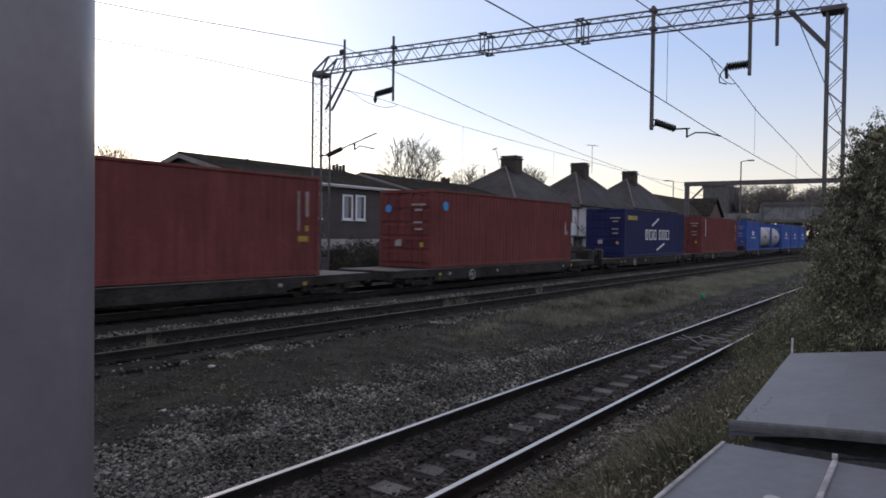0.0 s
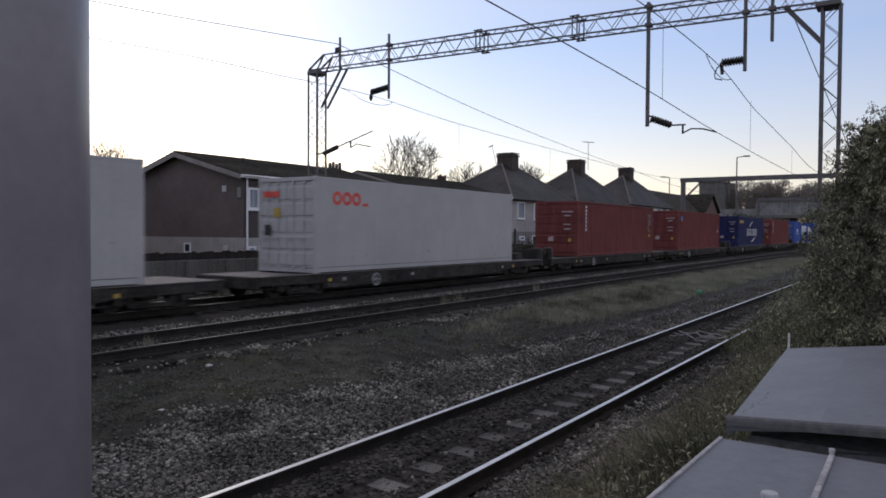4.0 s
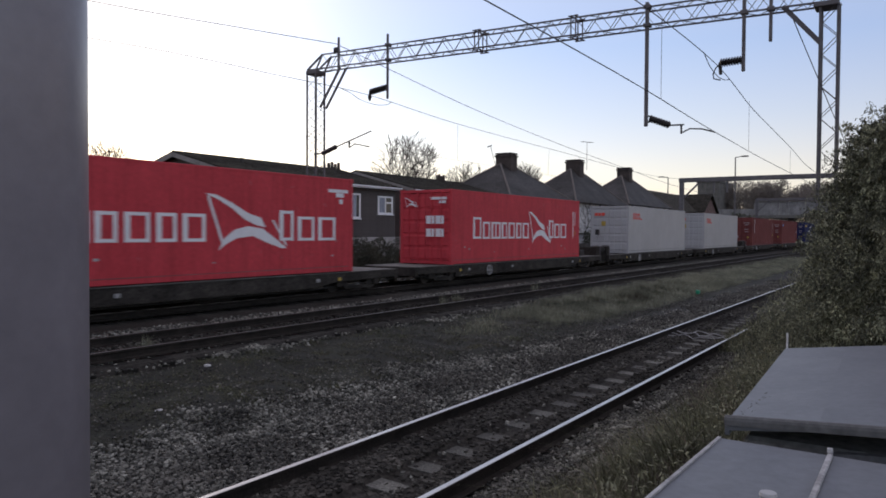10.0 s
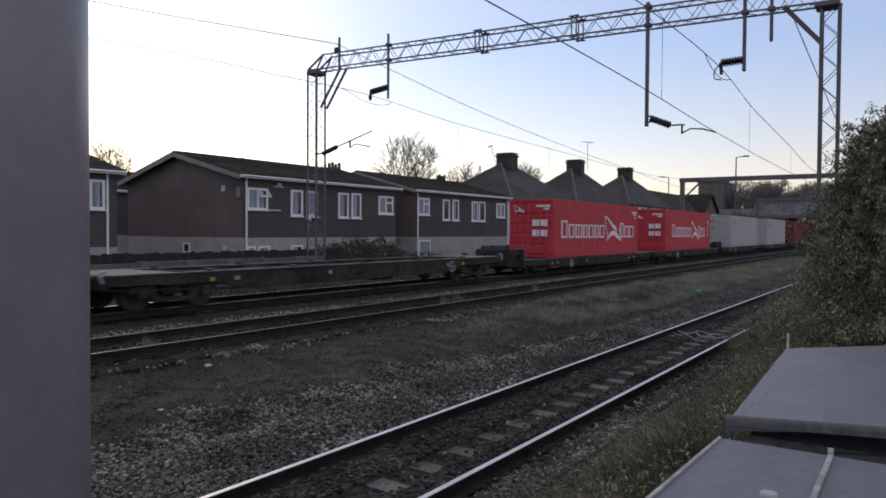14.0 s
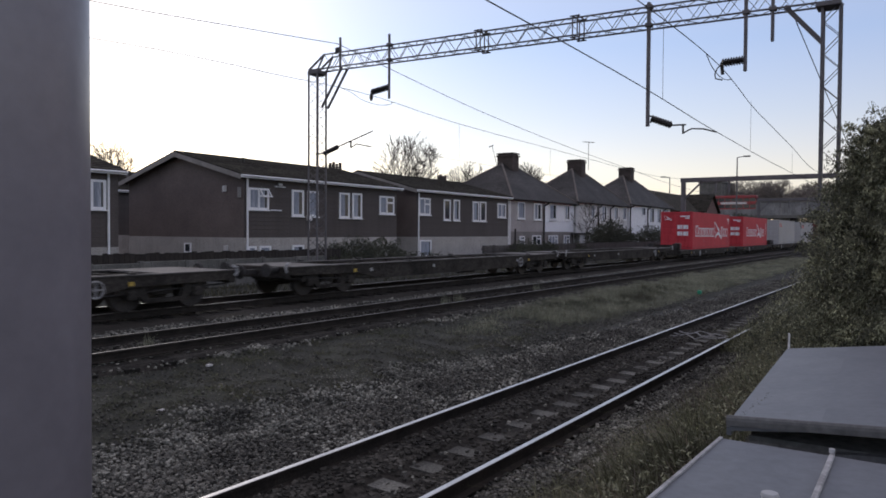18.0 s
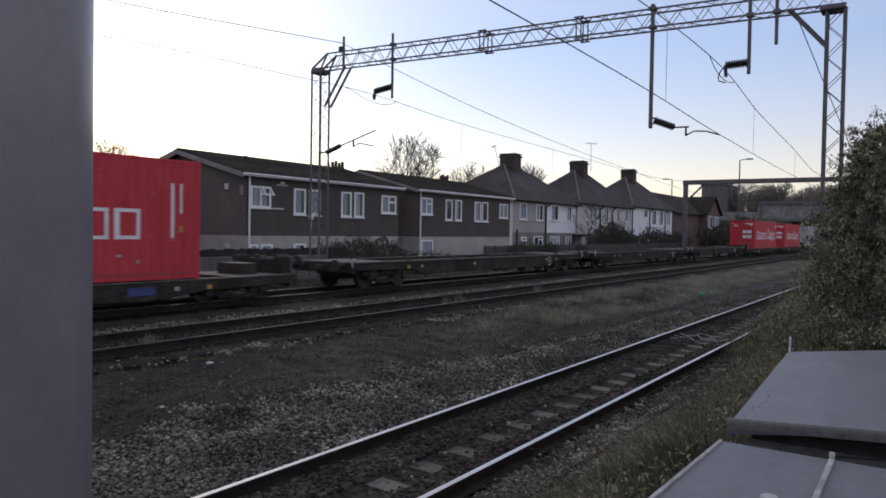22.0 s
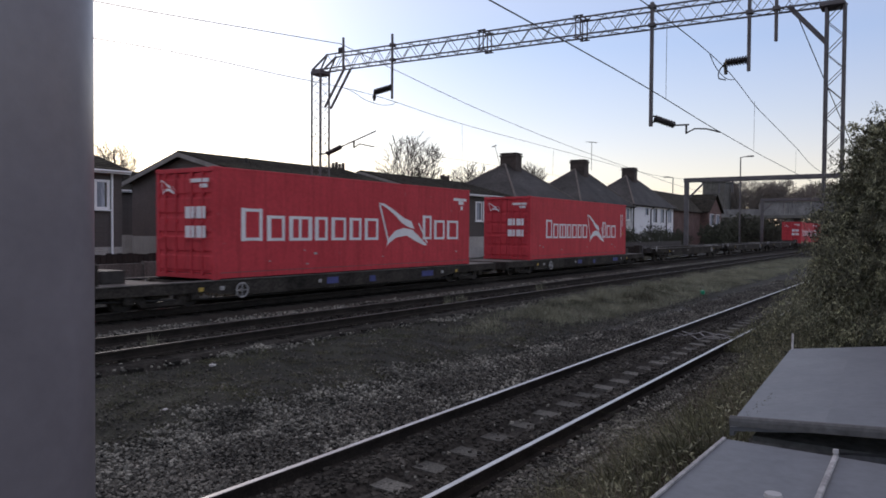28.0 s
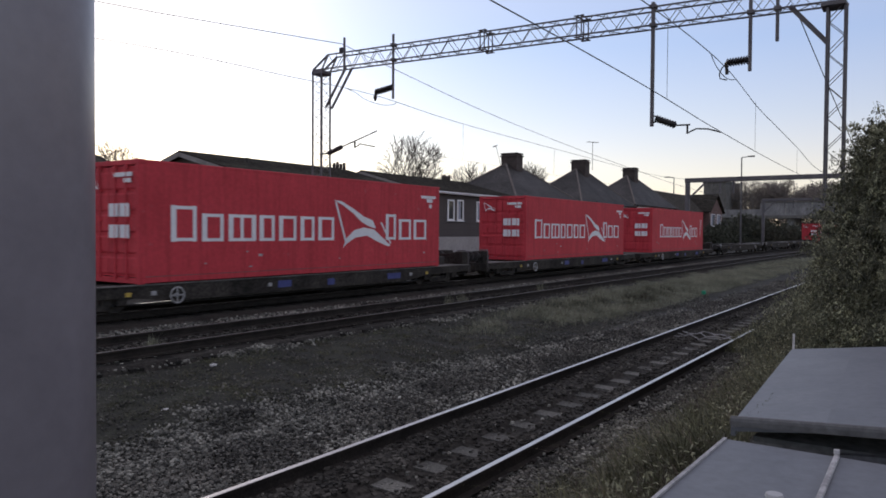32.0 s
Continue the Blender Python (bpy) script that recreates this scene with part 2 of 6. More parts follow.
M["bark"] = surf("bark", (0.045, 0.038, 0.032), (0.085, 0.072, 0.06), 0.95, big=4, fine=40, bump=0.2)
M["hedge_leaf"] = surf("evergreen_leaf", (0.028, 0.033, 0.021), (0.088, 0.094, 0.062), 0.7, big=0.9, fine=12, bump=0, island=0.5)
# paler copy of the bark, distance haze put into the colour
M["hazed_bark"] = surf("hazed_bark", (0.17, 0.15, 0.13), (0.27, 0.24, 0.21), 0.95, big=2, fine=20, bump=0)
# broad pale and dark patches put lit and shaded foliage into the colour
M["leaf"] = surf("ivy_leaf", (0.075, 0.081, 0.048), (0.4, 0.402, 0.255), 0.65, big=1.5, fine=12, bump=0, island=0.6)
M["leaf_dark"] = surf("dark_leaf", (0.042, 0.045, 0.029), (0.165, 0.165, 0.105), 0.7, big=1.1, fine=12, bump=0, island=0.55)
M["grass"] = surf("winter_grass", (0.062, 0.066, 0.033), (0.2, 0.195, 0.108), 0.85, big=0.8, fine=6, bump=0, island=0.6)
M["grass_dark"] = surf("dark_grass", (0.038, 0.039, 0.023), (0.1, 0.096, 0.057), 0.85, big=0.7, fine=6, bump=0, island=0.6)
M["grass_pale"] = surf("pale_winter_grass", (0.135, 0.14, 0.094), (0.34, 0.342, 0.245), 0.85, big=0.6, fine=6, bump=0, island=0.5)
M["moss"] = surf("green_winter_grass", (0.05, 0.062, 0.03), (0.15, 0.165, 0.088), 0.85, big=0.8, fine=6, bump=0, island=0.6)
M["dry_stalk"] = surf("dry_brown_stalks", (0.09, 0.066, 0.05), (0.22, 0.17, 0.13), 0.85, big=0.9, fine=6, bump=0, island=0.6)
# plain green that stands for a small glint of green light
M["green_glint"] = surf("green_glint_paint", (0.02, 0.3, 0.15), (0.03, 0.38, 0.2), 0.4, bump=0)
M["creosote"] = surf("creosoted_timber", (0.018, 0.015, 0.013), (0.04, 0.033, 0.028), 0.9, big=2, fine=25, bump=0.3, obj_random=0.25)
M["ply"] = surf("dark_timber", (0.058, 0.052, 0.049), (0.1, 0.092, 0.086), 0.85, big=2, fine=25, bump=0.3, obj_random=0.25)

# ---- mesh helpers ----


class Geo:
    """Collects vertices and faces of one mesh."""

    def __init__(self):
        self.v, self.f = [], []

    def add(self, verts, faces):
        o = len(self.v)
        self.v += [tuple(p) for p in verts]
        self.f += [tuple(i + o for i in q) for q in faces]
        return self

    def box(self, x0, x1, y0, y1, z0, z1, b=0.0):
        if b <= 0:
            v = [(x, y, z) for x in (x0, x1) for y in (y0, y1) for z in (z0, z1)]
            return self.add(v, [(0, 1, 3, 2), (4, 6, 7, 5), (0, 4, 5, 1), (2, 3, 7, 6), (0, 2, 6, 4), (1, 5, 7, 3)])
        v, ids = [], {}
        for i, (x, sx) in enumerate(((x0, 1), (x1, -1))):
            for j, (y, sy) in enumerate(((y0, 1), (y1, -1))):
                for k, (z, sz) in enumerate(((z0, 1), (z1, -1))):
                    for ax in range(3):
                        ids[i, j, k, ax] = len(v)
                        v.append((x + (0 if ax == 0 else sx * b), y + (0 if ax == 1 else sy * b), z + (0 if ax == 2 else sz * b)))
        f = []
        for i in (0, 1):
            q = [ids[i, 0, 0, 0], ids[i, 1, 0, 0], ids[i, 1, 1, 0], ids[i, 0, 1, 0]]
            f.append(q if i else q[::-1])
            q = [ids[0, i, 0, 1], ids[1, i, 0, 1], ids[1, i, 1, 1], ids[0, i, 1, 1]]
            f.append(q[::-1] if i else q)
            q = [ids[0, 0, i, 2], ids[1, 0, i, 2], ids[1, 1, i, 2], ids[0, 1, i, 2]]
            f.append(q if i else q[::-1])
        for i in (0, 1):
            for j in (0, 1):
                for (a, b2, key) in ((0, 1, lambda t: (i, j, t)), (1, 2, lambda t: (t, i, j)), (0, 2, lambda t: (i, t, j))):
                    f.append([ids[(*key(0), a)], ids[(*key(0), b2)], ids[(*key(1), b2)], ids[(*key(1), a)]])
                for k in (0, 1):
                    f.append([ids[i, j, k, 0], ids[i, j, k, 1], ids[i, j, k, 2]])
        return self.add(v, f)

    def tube(self, p0, p1, r0, r1=None, seg=8, caps=True):
        r1 = r0 if r1 is None else r1
        p0, p1 = Vector(p0), Vector(p1)
        d = (p1 - p0).normalized()
        a = d.orthogonal().normalized()
        c = d.cross(a)
        v = []
        for p, r in ((p0, r0), (p1, r1)):
            v += [p + (a * math.cos(2 * math.pi * i / seg) + c * math.sin(2 * math.pi * i / seg)) * r for i in range(seg)]
        f = [(i, (i + 1) % seg, seg + (i + 1) % seg, seg + i) for i in range(seg)]
        if caps:
            f += [tuple(range(seg))[::-1], tuple(range(seg, 2 * seg))]
        return self.add(v, f)

    def bar(self, p0, p1, w, h):
        """A square bar between two points."""
        p0, p1 = Vector(p0), Vector(p1)
        d = (p1 - p0).normalized()
        a = d.cross(Vector((0, 0, 1)))
        a = a.normalized() if a.length > 1e-4 else Vector((0, 1, 0))
        c = a.cross(d).normalized()
        v = [p + a * sx * w / 2 + c * sy * h / 2 for p in (p0, p1) for sx, sy in ((-1, -1), (1, -1), (1, 1), (-1, 1))]
        return self.add(v, [(3, 2, 1, 0), (4, 5, 6, 7), (0, 1, 5, 4), (1, 2, 6, 5), (2, 3, 7, 6), (3, 0, 4, 7)])

    def path(self, pts, r, seg=5):
        """One continuous tube through the points."""
        pts = [Vector(p) for p in pts]
        side, v = None, []
        for i, p in enumerate(pts):
            d = (pts[min(i + 1, len(pts) - 1)] - pts[max(i - 1, 0)]).normalized()
            side = d.orthogonal() if side is None else side - d * side.dot(d)
            side = side.normalized() if side.length > 1e-6 else d.orthogonal().normalized()
            c = d.cross(side)
            v += [p + (side * math.cos(2 * math.pi * k / seg) + c * math.sin(2 * math.pi * k / seg)) * r for k in range(seg)]
        n = len(pts)
        f = [(i * seg + k, i * seg + (k + 1) % seg, (i + 1) * seg + (k + 1) % seg, (i + 1) * seg + k) for i in range(n - 1) for k in range(seg)]
        f += [tuple(range(seg))[::-1], tuple(range((n - 1) * seg, n * seg))]
        return self.add(v, f)

    def prism(self, poly, axis, a, b):
        """A flat polygon drawn out along an axis from a to b."""
        def at(p, s):
            return {"x": (s, p[0], p[1]), "y": (p[0], s, p[1]), "z": (p[0], p[1], s)}[axis]
        n = len(poly)
        v = [at(p, a) for p in poly] + [at(p, b) for p in poly]
        f = [tuple(range(n))[::-1], tuple(range(n, 2 * n))] + [(i, (i + 1) % n, n + (i + 1) % n, n + i) for i in range(n)]
        return self.add(v, f)

    def ring(self, c, axis, r, t, seg=20, th=5):
        """A ring of radius r and thickness t round an axis through c."""
        c = Vector(c)
        u, w = {"y": (Vector((1, 0, 0)), Vector((0, 0, 1))), "x": (Vector((0, 1, 0)), Vector((0, 0, 1))), "z": (Vector((1, 0, 0)), Vector((0, 1, 0)))}[axis]
        pts = [c + (u * math.cos(2 * math.pi * i / seg) + w * math.sin(2 * math.pi * i / seg)) * r for i in range(seg + 1)]
        return self.path(pts, t, th)

    def mesh(self, name, mat, smooth=False):
        me = bpy.data.meshes.new(name)
        me.from_pydata(self.v, [], self.f)
        me.materials.append(mat)
        bm = bmesh.new()
        bm.from_mesh(me)
        bmesh.ops.recalc_face_normals(bm, faces=bm.faces)
        bm.to_mesh(me)
        bm.free()
        if smooth:
            me.polygons.foreach_set("use_smooth", [True] * len(me.polygons))
        return me

    def quick(self, name, mat):
        me = bpy.data.meshes.new(name)
        me.from_pydata(self.v, [], self.f)
        me.materials.append(mat)
        return me


def part(name, g, mat, parent, label="", smooth=False):
    me = g.mesh(name, mat, smooth) if isinstance(g, Geo) else g
    ob = new(name, me)
    ob.parent = parent
    if label:
        ob["label"] = label
    return ob


def thing(name, label, category, group="", kind="", at=(0, 0, 0)):
    ob = new(name)
    ob.location = at
    return tagged(ob, label, category, group, kind)


rng = random.Random(7)

# ---- ground ----
PROFILE = [(-3000, 0.5), (-5, 0.5), (0.9, 0.48), (1.6, 0.2), (2.2, -0.18), (2.6, -0.3), (7.0, -0.3), (7.8, -0.2), (10.2, -0.02), (10.8, 0.02), (18.4, 0.05),
           (19.2, -0.05), (22, 0.05), (26, 0.15), (60, 0.2), (3000, 0.2)]
Z_NEAR, Z_MID, Z_FAR = -0.008, 0.284, 0.301
Y_NEAR, Y_MID, Y_FAR = 5.025 - 0.7525, 12.389 - 0.7525, 15.631 + 0.7525
LINE = Matrix.Rotation(radians(-0.417), 4, "Z")      # the rails run a little askew to the houses


def ground_z(y):
    for (a, za), (b, zb) in zip(PROFILE, PROFILE[1:]):
        if a <= y <= b:
            return za + (zb - za) * (y - a) / (b - a)
    return 0.2


def soil_z(x, y):
    """Height of the uneven soil."""
    z = ground_z(y)
    if -6 < y < 30 and -25 < x < 150:
        k = 0.2 if 2.3 < y < 6.9 or 10.6 < y < 18.4 else 1.0
        z += k * (0.07 * noise.noise((x * 0.6, y * 0.6, 0)) + 0.035 * noise.noise((x * 2.3, y * 2.3, 5)))
    return z


def build_ground():
    xs = [-3000, -800, -200, -60] + [-20 + 0.5 * i for i in range(180)] + [70 + 2.5 * i for i in range(30)] + [160, 220, 400, 900, 3000]
    ys = [-3000, -800, -200, -60, -20, -8] + [-5 + 0.35 * i for i in range(100)] + [31 + 3 * i for i in range(8)] + [70, 120, 300, 900, 3000]
    v = []
    for x in xs:
        for y in ys:
            z = soil_z(x, y)
            v.append((x, y, z))
    n = len(ys)
    f = [(i * n + j, (i + 1) * n + j, (i + 1) * n + j + 1, i * n + j + 1) for i in range(len(xs) - 1) for j in range(n - 1)]
    g = Geo()
    g.v, g.f = v, f
    me = g.quick("ground", M["soil"])
    me.polygons.foreach_set("use_smooth", [True] * len(me.polygons))
    tagged(new("ground", me), "bare dark soil and thin winter grass beside the tracks", "ground", kind="structure")


build_ground()


def build_bed(name, yc, zr, w0, w1, mat):
    """Ballast bed under a track, its shoulders sloping to the soil."""
    g = Geo()
    top, bot = zr - 0.2, zr - 0.55
    g.prism([(yc - w0 - 0.45, bot), (yc - w0, top), (yc + w1, top), (yc + w1 + 0.45, bot)], "x", -60, 330)
    tagged(new(name, g.mesh(name, mat)), "grey stone ballast bed under the rails", "ballast", kind="structure").matrix_basis = LINE


build_bed("ballast_near", Y_NEAR, Z_NEAR, 1.35, 2.55, M["ballast"])
# the dark bed colour also stands in for shade under the train
build_bed("ballast_far", (Y_MID + Y_FAR) / 2, Z_MID, 3.5, 3.6, M["ballast_dark"])
bed = [(-0.71, -0.2), (-0.66, -0.125), (-0.29, -0.13), (-0.2, -0.19), (0.08, -0.19), (0.18, -0.13), (0.66, -0.125), (0.71, -0.2)]
tagged(new("four_foot_near", Geo().prism([(Y_NEAR + a, Z_NEAR + b) for a, b in bed], "x", -60, 330).mesh("four_foot_near", M["ballast_dark"])), "dark oily ballast between the near rails", "ballast", kind="structure").matrix_basis = LINE

tagged(new("cess_near", Geo().prism([(2.88, -0.24), (2.98, -0.165), (3.4, -0.165), (3.44, -0.21)], "x", -60, 330).mesh("cess_near", M["ballast_dark"])), "dark ballast packed over the sleeper ends", "ballast", kind="structure").matrix_basis = LINE
RAIL = [(-0.07, -0.159), (0.07, -0.159), (0.07, -0.148), (0.012, -0.128), (0.009, -0.045), (0.035, -0.036), (0.036, -0.004), (-0.036, -0.004), (-0.035, -0.036), (-0.009, -0.045), (-0.012, -0.128), (-0.07, -0.148)]


def build_track(label, yc, zr, x0, x1, step, start, head, tie):
    track = thing("railway_track", label, "track", kind="structure")
    track.matrix_basis = LINE @ pose(0, yc, zr)
    for side in (-0.7525, 0.7525):
        g = Geo()
        g.prism([(side + a, b) for a, b in RAIL], "x", x0, 330)
        r = part("rail", g, M["railrust"], track)
        part("running_surface", Geo().prism([(side - 0.03, -0.004), (side - 0.034, -0.012), (side + 0.034, -0.012), (side + 0.03, -0.004), (side + 0.024, 0.0), (side - 0.024, 0.0)], "x", x0, 330), M[head], r, "worn steel rail head")
    sl = Geo()
    prof = [(-1.25, -0.05), (-1.25, -0.17), (1.25, -0.17), (1.25, -0.05), (0.95, 0.0), (0.55, 0.0), (0.3, -0.012), (-0.25, -0.035), (-0.55, -0.03), (-0.95, 0.0)]
    sl.prism(prof, "x", -0.125, 0.125)
    me = sl.mesh("sleeper", M[tie])
    cl = Geo()
    for s in (-0.7525, 0.7525):
        for d in (-0.11, 0.11):
            cl.box(-0.06, 0.06, s + d - 0.03, s + d + 0.03, -0.005, 0.035, 0.01)
    clip_me = cl.mesh("rail_clip", M["railrust"])
    x = start
    while x < x1:
        s = part("sleeper", me, None, track)
        s.location = (x, rng.uniform(-0.015, 0.015), (-0.142 if yc < 6 else -0.185) + rng.uniform(-0.012, 0.004))
        s.rotation_euler = (0, 0, rng.uniform(-0.012, 0.012))
        if x < 18 and yc < 6:
            c = part("rail_clips", clip_me, None, s)
        x += step
    return track


build_track("near railway track with bright rails on concrete sleepers", Y_NEAR, Z_NEAR, -60, 75, 0.67, -3.95, "railtop", "sleeper")
build_track("second railway track with dull rails between ballast strips", Y_MID, Z_MID, -60, 60, 0.7, 4.0, "raildull", "sleeper_dark")
build_track("far railway track under the freight train", Y_FAR, Z_FAR, -60, 45, 0.7, 4.0, "railtop", "sleeper_dark")


def scatter(name, count, place, size, mat, seed, flat=0.75):
    """Many small broken stones in one mesh."""
    r = np.random.RandomState(seed)
    base = np.array([(x, y, z) for x in (-1, 1) for y in (-1, 1) for z in (-1, 1)], float) * 0.5
    faces = np.array([(0, 1, 3, 2), (4, 6, 7, 5), (0, 4, 5, 1), (2, 3, 7, 6), (0, 2, 6, 4), (1, 5, 7, 3)])
    p = place(r, count)
    k = len(p)
    v = base[None] * (1 + r.uniform(-0.45, 0.25, (k, 8, 3)))
    s = r.uniform(size[0], size[1], (k, 1, 1)) * np.array([1, 1, flat])
    v = v * s
    a = r.uniform(0, 2 * np.pi, k)
    b = r.uniform(-0.6, 0.6, k)
    ca, sa, cb, sb = np.cos(a)[:, None], np.sin(a)[:, None], np.cos(b)[:, None], np.sin(b)[:, None]
    x, y, z = v[..., 0], v[..., 1], v[..., 2]
    x, z = x * cb - z * sb, x * sb + z * cb
    x, y = x * ca - y * sa, x * sa + y * ca
    v = np.stack([x, y, z], -1) + p[:, None]
    f = (faces[None] + (np.arange(k) * 8)[:, None, None]).reshape(-1, 4)
    me = bpy.data.meshes.new(name)
    me.from_pydata(v.reshape(-1, 3), [], f)
    me.materials.append(mat)
    ob = new(name, me)
    ob.matrix_basis = LINE
    return ob


def near_stones(r, n, dirty=False):
    x = 2.6 + 40 * r.uniform(0, 1, n) ** 2.1
    y = r.uniform(2.35, 8.6, n)
    edge = 0.22 * np.sin(x * 1.3) + 0.16 * np.sin(x * 3.1 + 1) + 0.1 * np.sin(x * 7.3)
    far = np.interp(x, [2, 11, 14, 18, 45], [7.75, 7.65, 7.2, 6.6, 6.5])
    keep = (y < far + edge + r.normal(0, 0.16, n)) & (y > 2.5 + edge * 0.6)
    inner = (np.abs(y - Y_NEAR) < 0.68) & (r.uniform(0, 1, n) < 0.985)
    keep &= ~inner & (np.abs(np.abs(y - Y_NEAR) - 0.7525) > 0.07)
    keep &= (np.abs(y - 3.28) > 0.17) | (r.uniform(0, 1, n) < 0.25)
    x, y = x[keep], y[keep]
    z = np.where(np.abs(y - Y_NEAR) < 0.72, -0.17, -0.2) - np.clip(y - 6.8, 0, 2) * 0.78 - np.clip(2.85 - y, 0, 1) * 0.35 + 0.012
    z = np.where(y > 6.8, np.maximum(z, [soil_z(a, b) + 0.004 for a, b in zip(x, y)]), z)
    z = np.where(np.abs(y - 3.2) < 0.22, -0.155, z)
    band = np.abs(y - 6.05 - 0.2 * np.sin(x * 0.8)) < 0.5 + 0.2 * np.sin(x * 2.7) + r.normal(0, 0.22, len(x))
    return np.stack([x, y, z + r.uniform(-0.01, 0.03, len(x))], 1)[band == dirty]


def dirty_stones(r, n):
    return near_stones(r, n, True)


def far_stones(r, n):
    x = 4 + 60 * r.uniform(0, 1, n) ** 1.6
    y = np.where(r.uniform(0, 1, n) < 0.8, 12.75 + 1.25 * r.uniform(0, 1, n) ** 1.4, r.uniform(10.3, 11.2, n))
    z = np.where(y < 11, 0.0 + np.clip(y - 10.1, 0, 1) * 0.08, Z_MID - 0.17)
    return np.stack([x, y, z + r.uniform(-0.01, 0.03, n)], 1)


def loose_stones(r, n):
    x = 3.5 + 26 * r.uniform(0, 1, n) ** 1.5
    y = 7.2 + 3.4 * r.uniform(0, 1, n) ** 1.7
    return np.stack([x, y, [soil_z(a, q) + 0.005 for a, q in zip(x, y)]], 1)


def inner_stones(r, n):
    x = 2.6 + 34 * r.uniform(0, 1, n) ** 1.8
    y = Y_NEAR + r.uniform(-0.68, 0.68, n)
    z = Z_NEAR - np.where(np.abs(y - Y_NEAR + 0.06) < 0.17, 0.185, 0.125) - 0.005
    keep = (np.abs(y - Y_NEAR + 0.055) > 0.22) | (r.uniform(0, 1, n) < 0.12)
    return np.stack([x, y, z + r.uniform(-0.012, 0.012, n)], 1)[keep]


tagged(scatter("ballast_stones", 140000, dirty_stones, (0.016, 0.04), M["stone_dark"], 1, 0.85), "dirt-caked ballast stones on the shoulder of the near track", "stones", kind="stuff")
tagged(scatter("ballast_stones", 140000, near_stones, (0.016, 0.042), M["stone"], 1, 0.85), "loose broken grey ballast stones along the near track", "stones", kind="stuff")
tagged(scatter("ballast_stones", 15000, inner_stones, (0.025, 0.055), M["stone_oily"], 4), "dark oily ballast stones between the near rails", "stones", kind="stuff")
tagged(scatter("ballast_stones", 16000, far_stones, (0.022, 0.05), M["stone"], 2), "dirty ballast stones between the two farther tracks", "stones", kind="stuff")
def cess_stones(r, n):
    x = 2.4 + 14 * r.uniform(0, 1, n) ** 1.5
    y = r.uniform(2.35, 3.35, n)
    return np.stack([x, y, np.where(y > 2.95, -0.158, -0.195 - np.clip(2.85 - y, 0, 1) * 0.35) + r.uniform(-0.005, 0.03, n)], 1)


tagged(scatter("ballast_stones", 34000, cess_stones, (0.012, 0.03), M["stone_dark"], 9, 0.85), "small grey stones beside the nearest rail", "stones", kind="stuff")


def mid_stones(r, n):
    x = 4 + 50 * r.uniform(0, 1, n) ** 1.6
    y = np.where(r.uniform(0, 1, n) < 0.6, Y_MID, Y_FAR) + r.uniform(-0.66, 0.66, n)
    return np.stack([x, y, Z_MID - 0.18 + r.uniform(-0.01, 0.03, n)], 1)


def shoulder_stones(r, n):
    x = 8.5 + 42 * r.uniform(0, 1, n) ** 1.5
    y = 10.6 + 0.3 * np.sin(x * 0.9) * np.sin(x * 0.37) + r.normal(0, 0.17, n)
    return np.stack([x, y, np.array([soil_z(a, q) for a, q in zip(x, y)]) + r.uniform(0.0, 0.03, n)], 1)


tagged(scatter("ballast_stones", 9000, mid_stones, (0.03, 0.06), M["stone_oily"], 6), "dark oily stones between the farther rails", "stones", kind="stuff")
tagged(scatter("ballast_stones", 7000, shoulder_stones, (0.02, 0.055), M["stone"], 7), "pale stones fallen from the second track's shoulder", "stones", kind="stuff")
tagged(scatter("loose_stones", 11000, loose_stones, (0.01, 0.035), M["stone_dark"], 3), "scattered loose stones in the thin grass", "stones", kind="stuff")

# ---- freight train ----
BOX_W, BOX_H, BOX_L = 2.438, 2.896, 12.192
DECK_LOW, DECK_HIGH = 0.655, 0.9
TRAIN = []          # every thing that travels with the train


def corrugated(x0, x1, y, z0, z1, out, pitch=0.28, depth=0.036):
    """A trapezoid-ribbed panel, its ribs upright."""
    g = Geo()
    n = int((x1 - x0) / pitch)
    p = (x1 - x0) / n
    xs = []
    for i in range(n):
        a = x0 + i * p
        xs += [(a, 0), (a + p * 0.28, 0), (a + p * 0.5, 1), (a + p * 0.78, 1)]
    xs.append((x1, 0))
    v = [(x, y + out * (0.0 if k == 0 else depth), z) for x, k in xs for z in (z0, z1)]
    g.add(v, [(2 * i, 2 * i + 2, 2 * i + 3, 2 * i + 1) for i in range(len(xs) - 1)])
    return g


